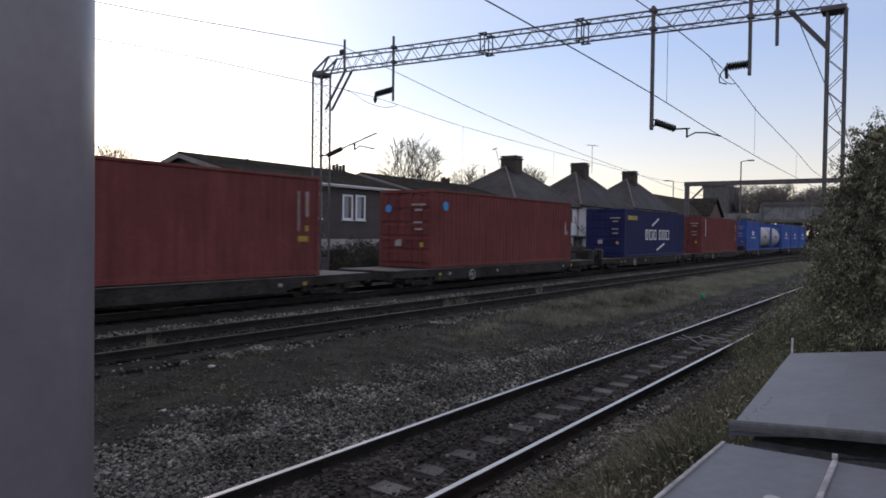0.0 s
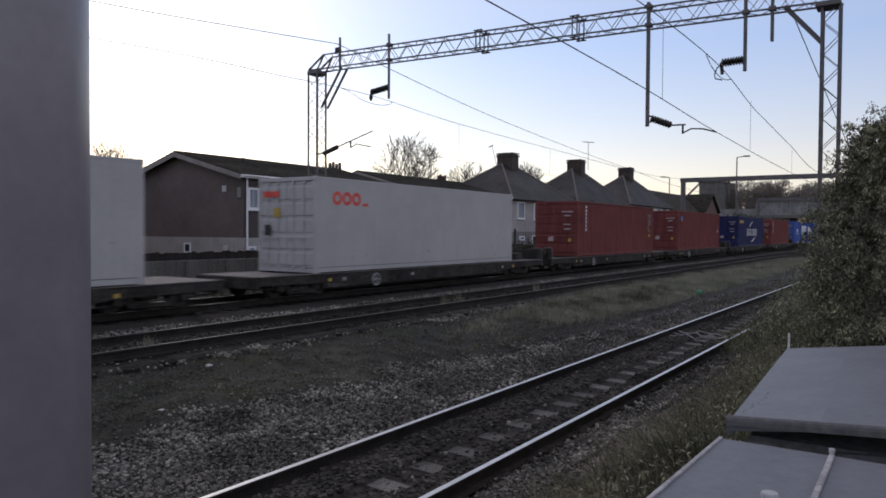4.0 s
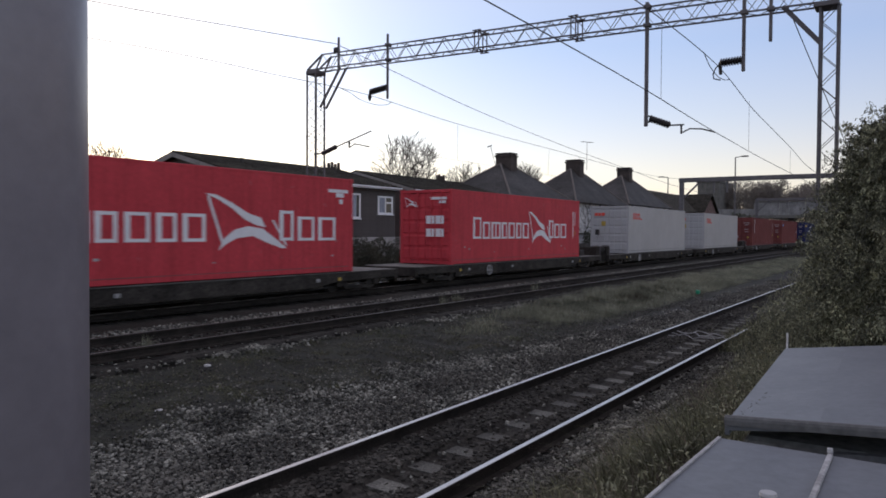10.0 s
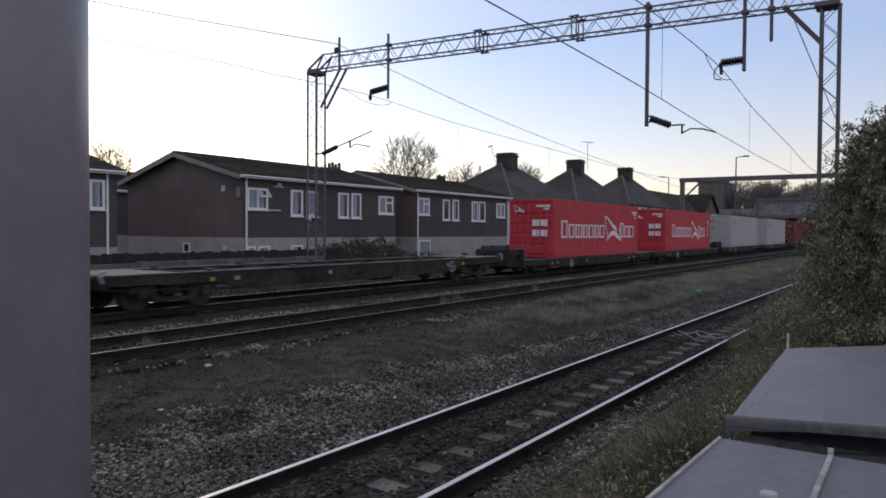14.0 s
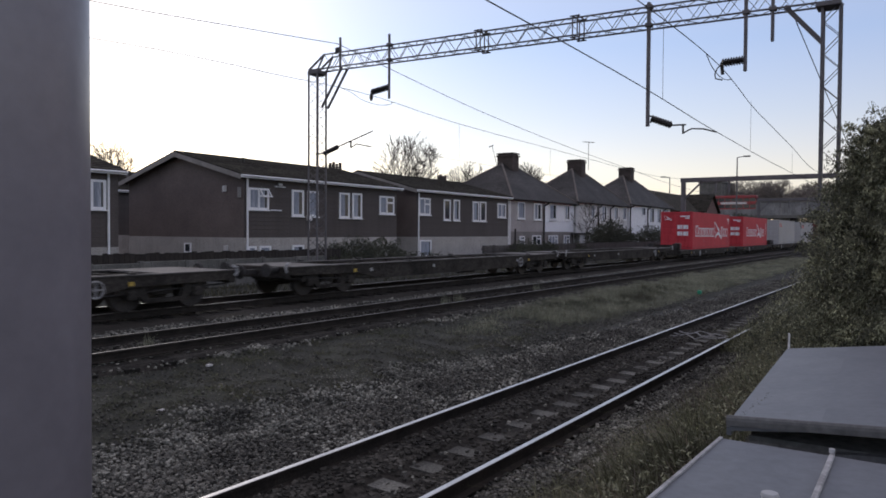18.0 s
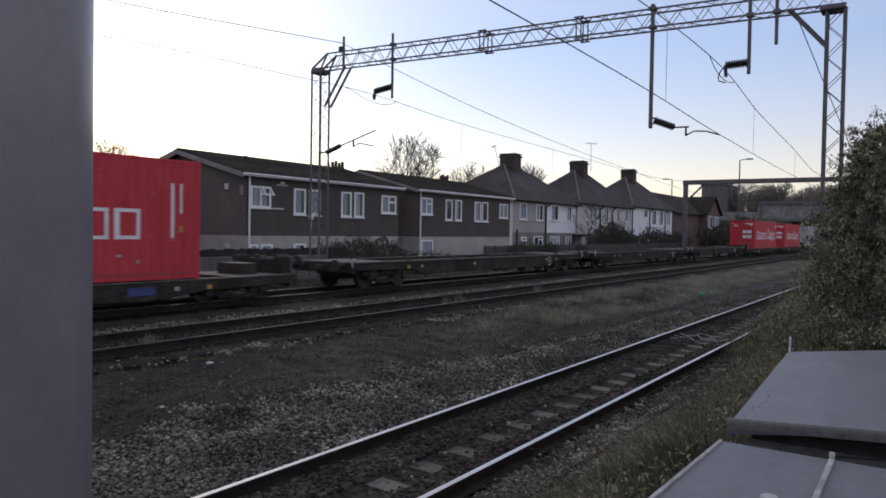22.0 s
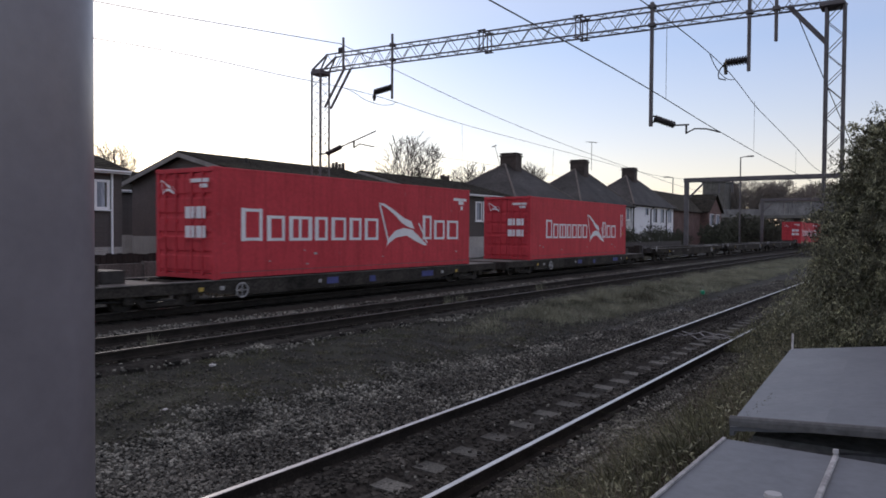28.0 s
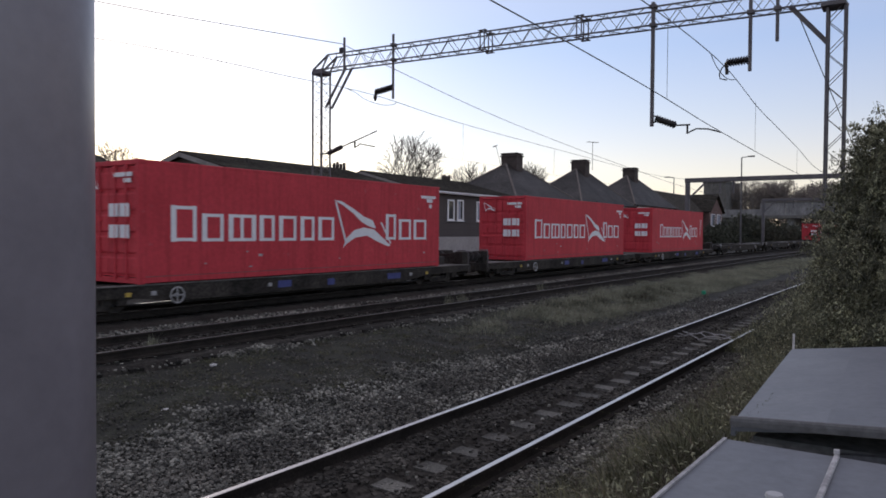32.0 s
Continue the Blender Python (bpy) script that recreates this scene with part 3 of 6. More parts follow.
def container(label, L, mat, ribbed, at, marks=None, rear=None):
    """A freight container: origin under its middle, doors at the rear end (-x)."""
    c = thing("freight_container", label, "container", "containers on the train", at=at)
    h, w, t = L / 2, BOX_W / 2, BOX_H
    for s in (-1, 1):
        if ribbed:
            g = corrugated(-h + 0.12, h - 0.12, s * (w - 0.055), 0.15, t - 0.1, s)
        else:
            g = Geo().box(-h + 0.1, h - 0.1, *sorted((s * (w - 0.004), s * (w - 0.06))), 0.14, t - 0.06)
        part("side_panel", g, mat, c)
        if not ribbed:
            part("rub_strip", Geo().box(-h + 0.18, h - 0.18, *sorted((s * (w + 0.002), s * (w - 0.03))), 0.16, 0.176), M["deck"], c, "dark seam above the bottom rail")
        part("bottom_rail", Geo().box(-h + 0.16, h - 0.16, *sorted((s * w, s * (w - 0.06))), 0.02, 0.16, 0.012), mat, c)
        part("top_rail", Geo().box(-h + 0.16, h - 0.16, *sorted((s * w, s * (w - 0.06))), t - 0.09, t - 0.01, 0.012), mat, c)
    for sx in (-1, 1):
        for sy in (-1, 1):
            part("corner_post", Geo().box(*sorted((sx * h, sx * (h - 0.15))), *sorted((sy * w, sy * (w - 0.13))), 0.115, t - 0.115, 0.012), mat, c)
            for z in (0.0, t - 0.118):
                part("corner_casting", Geo().box(*sorted((sx * (h + 0.004), sx * (h - 0.178))), *sorted((sy * (w + 0.004), sy * (w - 0.162))), z, z + 0.118, 0.01), mat, c)
    g = Geo()
    if ribbed:
        v = [(x, y, z) for x, z in [(-h + 0.1 + i * 0.15, t - 0.03 - (0.02 if (i // 2) % 2 else 0)) for i in range(int((L - 0.2) / 0.15) + 1)] for y in (-w + 0.03, w - 0.03)]
        g.add(v, [(2 * i, 2 * i + 2, 2 * i + 3, 2 * i + 1) for i in range(len(v) // 2 - 1)])
    else:
        g.box(-h + 0.1, h - 0.1, -w + 0.03, w - 0.03, t - 0.06, t - 0.012)
    part("roof_panel", g, mat, c)
    part("floor", Geo().box(-h + 0.1, h - 0.1, -w + 0.05, w - 0.05, 0.08, 0.13), M["steel_dark"], c)
    part("front_panel", Geo().box(h - 0.09, h - 0.03, -w + 0.12, w - 0.12, 0.1, t - 0.1), mat, c)
    part("door_header", Geo().box(-h, -h + 0.09, -w + 0.13, w - 0.13, t - 0.13, t - 0.01, 0.01), mat, c)
    part("door_sill", Geo().box(-h, -h + 0.09, -w + 0.13, w - 0.13, 0.01, 0.14, 0.01), mat, c)
    for s in (-1, 1):
        y0, y1 = sorted((s * 0.012, s * (w - 0.14)))
        prof, z = [(-h + 0.08, 0.16), (-h + 0.035, 0.16)], 0.2
        for i in range(5):
            prof += [(-h + 0.035, z), (-h + 0.012, z + 0.04), (-h + 0.012, z + 0.38), (-h + 0.035, z + 0.42)]
            z += 0.5
        prof += [(-h + 0.035, t - 0.15), (-h + 0.08, t - 0.15)]
        g = Geo().prism(prof, "y", y0, y1)
        d = part("door", g, mat, c)
        for f in (0.3, 0.72):
            y = y0 + (y1 - y0) * f
            rod = Geo().tube((-h - 0.02, y, 0.1), (-h - 0.02, y, t - 0.1), 0.017, seg=6)
            for z in (0.16, 0.75, 1.5, 2.2, t - 0.17):
                rod.box(-h - 0.04, -h + 0.02, y - 0.05, y + 0.05, z - 0.03, z + 0.03)
            rod.box(-h - 0.05, -h - 0.02, y - 0.02, y + 0.3, 1.02, 1.07)
            part("lock_rod", rod, mat, d)
        for z in (0.4, 1.1, 1.8, 2.5):
            ye = y1 if s > 0 else y0
            part("hinge", Geo().box(-h - 0.012, -h + 0.04, ye - 0.06, ye + 0.06, z - 0.05, z + 0.05, 0.008), mat, d)
    if marks:
        marks(c, h)
    if rear:
        rear(c, -h - 0.0)
    return c


def mark(parent, name, mat, rects, x_off, y, label=""):
    if len(rects) > 1 and "block" not in name:
        return [mark(parent, name, mat, [q], x_off, y, label) for q in rects]
    g = Geo()
    for x0, x1, z0, z1 in rects:
        g.box(x0 + x_off, x1 + x_off, y - 0.004, y, z0, z1)
    return part(name, g, mat, parent, label)


def rear_mark(parent, name, mat, rects, x, label=""):
    """Markings on the door end: y from the near edge, z from the floor."""
    if len(rects) > 1 and "block" not in name:
        return [rear_mark(parent, name, mat, [q], x, label) for q in rects]
    g = Geo()
    for y0, y1, z0, z1 in rects:
        g.box(x, x + 0.004, y0 - BOX_W / 2, y1 - BOX_W / 2, z0, z1)
    return part(name, g, mat, parent, label)


SIDE_Y = -BOX_W / 2 - 0.001


def swoosh(parent, x0, x1, z0, z1, place):
    """The white bird-like emblem: two curved wings crossing, as plain shapes."""
    g = Geo()
    w, h = x1 - x0, z1 - z0
    top = [(0.0, 1.0), (0.12, 0.99), (0.3, 0.86), (0.5, 0.68), (0.66, 0.6), (0.86, 0.58), (0.72, 0.42), (0.6, 0.46), (0.46, 0.56), (0.32, 0.74), (0.15, 0.9)]
    low = [(0.15, 0.0), (0.2, 0.2), (0.34, 0.38), (0.5, 0.44), (0.68, 0.4), (0.84, 0.22), (1.0, 0.03), (0.94, 0.02), (0.76, 0.12), (0.56, 0.26), (0.36, 0.22), (0.22, 0.1)]
    for poly in (top, low):
        for i in range(1, len(poly) // 2):
            a, b = poly[i - 1], poly[i]
            c, d = poly[-i - 1], poly[-i]
            q = [a, b, c, d] if i > 0 else [a, b, c]
            pts = [place(x0 + p[0] * w, z0 + p[1] * h) for p in q]
            o = len(g.v)
            g.v += pts
            g.f.append(tuple(range(o, o + len(pts))))
    e = part("emblem", g, M["white_mark"], parent, "white winged emblem")
    for a, b in (((0.02, 0.96), (0.19, 0.1)), ((0.8, 0.56), (0.98, 0.08))):
        ends = [place(x0 + p[0] * w + d, z0 + p[1] * h) for p, d in ((a, 0.0), (a, 0.03 * w), (b, 0.03 * w), (b, 0.0))]
        part("emblem_line", Geo().add(ends, [(0, 1, 2, 3)]), M["white_mark"], e)
    return e


def letter_block(c, h, x, wd, sw, z0, z1, uprights):
    """A plain open block that stands for one capital."""
    bars = []
    for j in range(uprights):
        a = x + j * (wd - sw) / max(1, uprights - 1)
        bars.append((a, a + sw * (1.0 if j % 2 == 0 else 0.7), z0, z1))
    for j in range(uprights - 1):
        a = x + j * (wd - sw) / max(1, uprights - 1) + sw * (1.0 if j % 2 == 0 else 0.7)
        b = x + (j + 1) * (wd - sw) / max(1, uprights - 1)
        bars += [(a, b, z0 + (z1 - z0) * q - 0.04, z0 + (z1 - z0) * q + 0.04) for q in (0.06, 0.94)]
    mark(c, "letter_block", M["white_mark"], bars, -h, SIDE_Y)


def red_lettering(c, h, x0, x1):
    """Seven plain blocks, the emblem and three plain blocks between x0 and x1."""
    k = (x1 - x0) / 9.0
    x = x0
    for wd, top, n in ((0.66, 1.86, 2), (0.6, 1.68, 2), (0.78, 1.68, 3), (0.5, 1.68, 2), (0.6, 1.68, 2), (0.52, 1.68, 2), (0.62, 1.68, 2)):
        letter_block(c, h, x, wd * k, 0.13 * k, 0.98, top, n)
        x += (wd + 0.1) * k
    x = x0 + 6.97 * k
    for wd, top in ((0.5, 1.84), (0.62, 1.68), (0.68, 1.68)):
        letter_block(c, h, x, wd * k, 0.13 * k, 0.98, top, 2)
        x += (wd + 0.1) * k
    swoosh(c, x0 + 4.82 * k - h, x0 + 7.2 * k - h, 0.74, 2.2, lambda a, b: (a, SIDE_Y - 0.006, b))


def chips(c, h, seed):
    """Small pale repair spots and chips in the paint."""
    r = random.Random(seed)
    for _ in range(6):
        x, z, wd = r.uniform(0.8, 11.2), r.choice((r.uniform(0.25, 0.7), r.uniform(0.3, 0.6))), r.uniform(0.06, 0.16)
        mark(c, "paint_patch", M["grimy_mark"], [(x, x + wd, z, z + r.uniform(0.03, 0.08))], -h, SIDE_Y)


def red_marks(c, h):
    chips(c, h, 3)
    red_lettering(c, h, 1.6, 10.6)
    mark(c, "side_code", M["white_mark"], [(11.35, 11.43, 1.02, 2.32), (11.6, 11.66, 1.6, 2.32)], -h, SIDE_Y, "small white code bars")
    mark(c, "warning_mark", M["yellow_mark"], [(11.58, 11.68, 1.15, 1.3)], -h, SIDE_Y)


def red_marks_wide(c, h):
    chips(c, h, 8)
    red_lettering(c, h, 0.85, 11.45)
    mark(c, "top_label", M["white_mark"], [(11.05, 11.95, 2.44, 2.54), (11.4, 11.75, 2.3, 2.43), (11.55, 11.7, 2.1, 2.24)], -h, SIDE_Y, "white label bars")


def red_rear(c, x):
    x -= 0.03
    rear_mark(c, "door_label", M["white_mark"], [(0.33, 0.71, 1.57, 1.88)], x, "white square label")
    for a, z in ((0.77, 1.57), (0.33, 1.07), (0.77, 1.07)):
        rear_mark(c, "door_label", M["white_mark"], [(a, a + 0.38, z, z + 0.31)], x)
    rear_mark(c, "door_code", M["white_mark"], [(0.2, 0.95, 2.5, 2.6), (0.25, 0.55, 2.36, 2.46)], x)
    swoosh(c, 1.55, 2.2, 2.2, 2.6, lambda a, b: (x, 3.75 - a - BOX_W / 2, b))


def white_marks(c, h):
    chips(c, h, 12)
    x = 0.95
    for k in range(3):
        n = 14
        ring = [(x + q * math.sin(-0.2 - 2 * math.pi * a / n), 2.27 + q * math.cos(-0.2 - 2 * math.pi * a / n)) for a in range(n + 1) for q in (0.105, 0.215)]
        g = Geo().add([(a - h, SIDE_Y - 0.004, b) for a, b in ring], [(2 * a, 2 * a + 1, 2 * a + 3, 2 * a + 2) for a in range(n)])
        part("logo_ring", g, M["red_mark"], c, "red ring of the logo")
        x += 0.45
    mark(c, "logo_bar", M["red_mark"], [(x - 0.16, x + 0.12, 2.06, 2.15)], -h, SIDE_Y)


def white_rear(c, x):
    x -= 0.045
    rear_mark(c, "door_logo", M["red_mark"], [(1.5, 1.72, 2.3, 2.48), (1.76, 1.92, 2.3, 2.48), (1.96, 2.16, 2.3, 2.48)], x, "red block logo")
    rear_mark(c, "yellow_label", M["yellow_mark"], [(1.45, 1.72, 1.68, 1.96)], x, "yellow square label")
    rear_mark(c, "black_panel", M["steel_dark"], [(1.85, 2.12, 1.12, 1.45)], x, "black square vent")


def maroon_marks(c, h):
    mark(c, "side_code", M["faded_mark"], [(11.3, 11.36, 1.3, 2.45), (11.62, 11.72, 1.72, 2.45)], -h, SIDE_Y + 0.02, "small white code bars")
    mark(c, "warning_label", M["yellow_mark"], [(11.3, 11.72, 1.0, 1.16), (11.6, 11.72, 1.3, 1.46), (11.6, 11.7, 2.0, 2.1)], -h, SIDE_Y + 0.02)
    mark(c, "vertical_code", M["white_mark"], [(1.05, 1.22, 1.35 + i * 0.2, 1.47 + i * 0.2) for i in range(7)], -h, SIDE_Y + 0.02)


def round_marks(c, h):
    g = Geo()
    g.tube((0.9 - h, SIDE_Y + 0.02, 2.3), (0.9 - h, SIDE_Y - 0.002, 2.3), 0.17, seg=18)
    part("round_emblem", g, M["blue_mark"], c, "round light blue emblem")
    mark(c, "side_code", M["white_mark"], [(11.5, 11.56, 1.3, 1.9), (11.7, 11.76, 1.3, 1.5)], -h, SIDE_Y + 0.02)


def round_rear(c, x):
    x -= 0.045
    g = Geo().tube((x, 0.75, 2.2), (x + 0.01, 0.75, 2.2), 0.15, seg=16)
    part("round_emblem", g, M["blue_mark"], c, "round light blue emblem")
    maroon_rear(c, x + 0.045)


def maroon_rear(c, x):
    x -= 0.045
    rear_mark(c, "door_code", M["faded_mark"], [(0.25, 0.9, 2.3, 2.37), (0.4, 0.75, 2.1, 2.18), (0.4, 0.8, 1.65, 1.72), (0.4, 0.75, 1.4, 1.47)], x)
    rear_mark(c, "plate", M["faded_mark"], [(1.35, 1.65, 0.8, 1.05)], x)
    rear_mark(c, "yellow_label", M["yellow_mark"], [(0.35, 0.52, 0.78, 0.95)], x)


def navy_marks(c, h):
    x = 3.7
    for i, wd in enumerate((0.55, 0.7, 0.6, 0.2, 0.55, 0.6, 0.75)):
        if i != 3:
            letter_block(c, h, x, wd, 0.16, 1.05, 1.7, 2)
        x += wd + 0.16
    for p0, p1 in (((5.0, 1.95), (6.3, 2.42)), ((6.0, 0.38), (7.6, 0.8))):
        part("arrow_emblem", Geo().bar((p0[0] - h, SIDE_Y + 0.01, p0[1]), (p1[0] - h, SIDE_Y + 0.01, p1[1]), 0.01, 0.12), M["white_mark"], c)
    mark(c, "yellow_label", M["yellow_mark"], [(0.55, 2.2, 2.25, 2.5)], -h, SIDE_Y + 0.02)


def blue_marks(c, h):
    mark(c, "lettering", M["white_mark"], [(2.1 + i * 0.45, 2.4 + i * 0.45, 1.2, 1.32) for i in range(5)] + [(2.5 + i * 0.35, 2.72 + i * 0.35, 1.5, 1.9) for i in range(3)], -h, SIDE_Y + 0.02)


def tank_container(at):
    """A white tank in a blue twenty-foot frame."""
    c = thing("tank_container", "white cylindrical tank in a blue steel frame", "tank container", "containers on the train", at=at)
    h, w, t = 3.03, BOX_W / 2, 2.59
    g = Geo()
    rings = [(-h + 0.12, 0.55), (-h + 0.3, 0.95), (-h + 0.55, 1.12), (h - 0.55, 1.12), (h - 0.3, 0.95), (h - 0.12, 0.55)]
    seg = 28
    v = [(x, r * math.cos(2 * math.pi * i / seg), 1.35 + r * math.sin(2 * math.pi * i / seg)) for x, r in rings for i in range(seg)]
    g.add(v, [(k * seg + i, k * seg + (i + 1) % seg, (k + 1) * seg + (i + 1) % seg, (k + 1) * seg + i) for k in range(len(rings) - 1) for i in range(seg)] + [tuple(range(seg)), tuple(range(5 * seg, 6 * seg))])
    part("tank", g, M["box_white"], c, "white steel tank barrel", smooth=True)
    for sx in (-1, 1):
        for sy in (-1, 1):
            part("corner_post", Geo().box(*sorted((sx * h, sx * (h - 0.14))), *sorted((sy * w, sy * (w - 0.14))), 0, t, 0.012), M["box_blue"], c)
        part("end_rail", Geo().box(*sorted((sx * h, sx * (h - 0.12))), -w + 0.14, w - 0.14, t - 0.14, t, 0.01), M["box_blue"], c)
        part("end_rail", Geo().box(*sorted((sx * h, sx * (h - 0.12))), -w + 0.14, w - 0.14, 0, 0.14, 0.01), M["box_blue"], c)
    for sy in (-1, 1):
        part("side_rail", Geo().box(-h + 0.14, h - 0.14, *sorted((sy * w, sy * (w - 0.1))), 0.02, 0.16, 0.01), M["box_blue"], c)
    mark(c, "side_emblem", M["steel_dark"], [(-0.3, 0.5, 1.25, 1.5)], 0, -1.125)
    return c


def wheelset(parent, x, r):
    g = Geo()
    g.tube((0, -0.95, 0), (0, 0.95, 0), 0.07, seg=8)
    for s in (-1, 1):
        g.tube((0, s * 0.68, 0), (0, s * 0.71, 0), r + 0.028, seg=24)
        g.tube((0, s * 0.71, 0), (0, s * 0.82, 0), r, seg=24)
        g.tube((0, s * 0.82, 0), (0, s * 0.86, 0), 0.16, 0.11, seg=12)
    w = part("wheelset", g, M["wheel"], parent)
    w.location = (x, 0, r)
    return w


def bogie(wagon, x, r, top):
    b = part("bogie", Geo().box(-0.28, 0.28, -0.95, 0.95, r - 0.05, top, 0.02), M["wagon"], wagon)
    b.location = (x, 0, 0)
    for s in (-1, 1):
        fr = [(-1.25, r + 0.02), (-1.2, r + 0.16), (-0.55, r + 0.2), (-0.45, r - 0.12), (0.45, r - 0.12), (0.55, r + 0.2), (1.2, r + 0.16), (1.25, r + 0.02), (0.75, r - 0.02), (0.55, r - 0.22), (-0.55, r - 0.22), (-0.75, r - 0.02)]
        part("side_frame", Geo().prism(fr, "y", s * 1.0 - 0.06, s * 1.0 + 0.06), M["wagon"], b)
        for xa in (-0.9, 0.9):
            part("axle_box", Geo().box(xa - 0.13, xa + 0.13, *sorted((s * 1.0, s * 1.14)), r - 0.14, r + 0.12, 0.03), M["wagon"], b)
    for xa in (-0.9, 0.9):
        wheelset(b, xa, r)
    return b


def wagon(label, L, deck, r, at, wheel_side, blue=False, outer=0):
    """A container flat: origin on the rail at its middle, spine beams, deck, bogies and buffers."""
    w = thing("container_wagon", label, "wagon", "wagons of the train", at=at)
    h = L / 2
    low = deck < 0.8
    for s in (-1, 1):
        g = Geo()
        y0, y1 = sorted((s * 1.08, s * 1.2))
        fish = [(-h + 0.3, deck - 0.02), (-h + 0.3, deck - 0.26), (-h + 3.2, deck - 0.3), (-h + 4.3, deck - (0.44 if low else 0.52)), (h - 4.3, deck - (0.44 if low else 0.52)), (h - 3.2, deck - 0.3), (h - 0.3, deck - 0.26), (h - 0.3, deck - 0.02)]
        part("side_sill", g.prism(fish, "y", y0, y1), M["wagon"], w)
        part("sill_flange", Geo().box(-h + 0.3, h - 0.3, *sorted((s * 1.05, s * 1.235)), deck - 0.035, deck - 0.003, 0.006), M["deck"], w)
    for sx in (-1, 1):
        part("end_deck", Geo().box(*sorted((sx * (h - 0.25), sx * (h - 2.2))), -1.1, 1.1, deck - 0.06, deck - 0.006, 0.01), M["deck"], w, "worn bare steel end platform")
        part("headstock", Geo().box(*sorted((sx * (h - 0.08), sx * (h - 0.3))), -1.2, 1.2, deck - 0.34, deck - 0.01, 0.02), M["wagon"], w)
        if low and sx == outer:
            for sy in (-1, 1):
                part("buffer_stool", Geo().box(*sorted((sx * (h - 0.5), sx * (h - 0.08))), sy * 0.87 - 0.2, sy * 0.87 + 0.2, deck - 0.03, 1.14, 0.03), M["wagon"], w)
                bg = Geo().tube((sx * (h - 0.1), sy * 0.87, 0.94), (sx * (h + 0.26), sy * 0.87, 0.94), 0.1, seg=10)
                part("buffer", bg.tube((sx * (h + 0.26), sy * 0.87, 0.94), (sx * (h + 0.32), sy * 0.87, 0.94), 0.21, seg=16), M["steel_dark"], w)
            part("end_bulkhead", Geo().box(*sorted((sx * (h - 0.42), sx * (h - 0.34))), -0.66, 0.66, deck - 0.01, 1.05, 0.01), M["wagon"], w)
            part("brake_stand", Geo().box(*sorted((sx * (h - 1.5), sx * (h - 0.9))), -0.5, 0.5, deck - 0.01, deck + 0.3, 0.02), M["steel_dark"], w)
            part("grab_rail", Geo().path([(sx * (h - 0.25), -1.18, deck - 0.3), (sx * (h - 0.25), -1.18, deck + 0.46), (sx * (h - 0.33), -1.1, deck + 0.52), (sx * (h - 0.33), -0.7, deck + 0.52)], 0.025, 6), M["steel_grey"], w, "grey upright grab rail")
        elif low:
            part("coupling_bar", Geo().tube((sx * (h - 0.1), 0, 0.5), (sx * (h + 0.4), 0, 0.5), 0.07, seg=10), M["steel_dark"], w)
        else:
            for sy in (-1, 1):
                bg = Geo().tube((sx * (h - 0.1), sy * 0.87, 0.8), (sx * (h + 0.3), sy * 0.87, 0.8), 0.09, seg=10)
                part("buffer", bg.tube((sx * (h + 0.3), sy * 0.87, 0.8), (sx * (h + 0.36), sy * 0.87, 0.8), 0.19, seg=16), M["steel_dark"], w)
            rail = Geo().path([(sx * (h - 0.12), -1.22, deck - 0.16), (sx * (h - 0.06), -1.24, deck - 0.06), (sx * (h - 0.08), -1.24, deck + 0.05), (sx * (h - 0.2), -1.22, deck + 0.09)], 0.04, 7)
            part("shunter_handle", rail, M["grimy_mark"], w, "pale curved grab handle")
        part("draw_hook", Geo().box(*sorted((sx * (h - 0.1), sx * (h + 0.28))), -0.05, 0.05, deck - 0.25, deck - 0.1, 0.02), M["steel_dark"], w)
    n = int((L - 6) / 1.5)
    for i in range(n + 1):
        x = -h + 3 + i * (L - 6) / n
        part("cross_member", Geo().box(x - 0.07, x + 0.07, -1.08, 1.08, deck - 0.2, deck - 0.04), M["wagon"], w)
    part("centre_sill", Geo().box(-h + 0.3, h - 0.3, -0.3, 0.3, deck - 0.45 if not low else deck - 0.32, deck - 0.07), M["wagon"], w)
    for x in (-6.05, -3.1, 0.0, 3.1, 6.05):
        for s in (-1, 1):
            part("twistlock", Geo().box(x - 0.09, x + 0.09, *sorted((s * 1.06, s * 1.22)), deck - 0.02, deck - 0.001 + (0.0 if low else 0.05), 0.01), M["steel_dark"], w)
    bogie(w, -h + 2.1, r, deck - 0.1)
    bogie(w, h - 2.1, r, deck - 0.1)
    hw = part("hand_wheel", Geo().ring((wheel_side, -1.27, deck - 0.3), "y", 0.19, 0.022).tube((wheel_side, -1.2, deck - 0.3), (wheel_side, -1.28, deck - 0.3), 0.05, seg=8)
              .bar((wheel_side - 0.19, -1.27, deck - 0.3), (wheel_side + 0.19, -1.27, deck - 0.3), 0.02, 0.03).bar((wheel_side, -1.27, deck - 0.49), (wheel_side, -1.27, deck - 0.11), 0.02, 0.03), M["grimy_mark"], w, "grimy white brake hand wheel")
    for x, mt in ((-5.2, "grimy_mark"), (-1.6, "grimy_mark"), (4.9, "grimy_mark"), (-h + 3.1, "yellow_mark"), (h - 3.1, "yellow_mark")):
        part("side_plate", Geo().box(x - 0.07, x + 0.07, -1.212, -1.204, deck - 0.27, deck - 0.17), M[mt], w)
    if blue:
        for x0, x1, z0 in ((3.6, 4.3, 0.33), (0.7, 1.0, 0.36), (-1.3, -0.8, 0.32)):
            part("data_panel", Geo().box(x0, x1, -1.212, -1.204, deck - z0, deck - z0 + 0.19), M["navy_mark"], w, "dirty blue data panel")
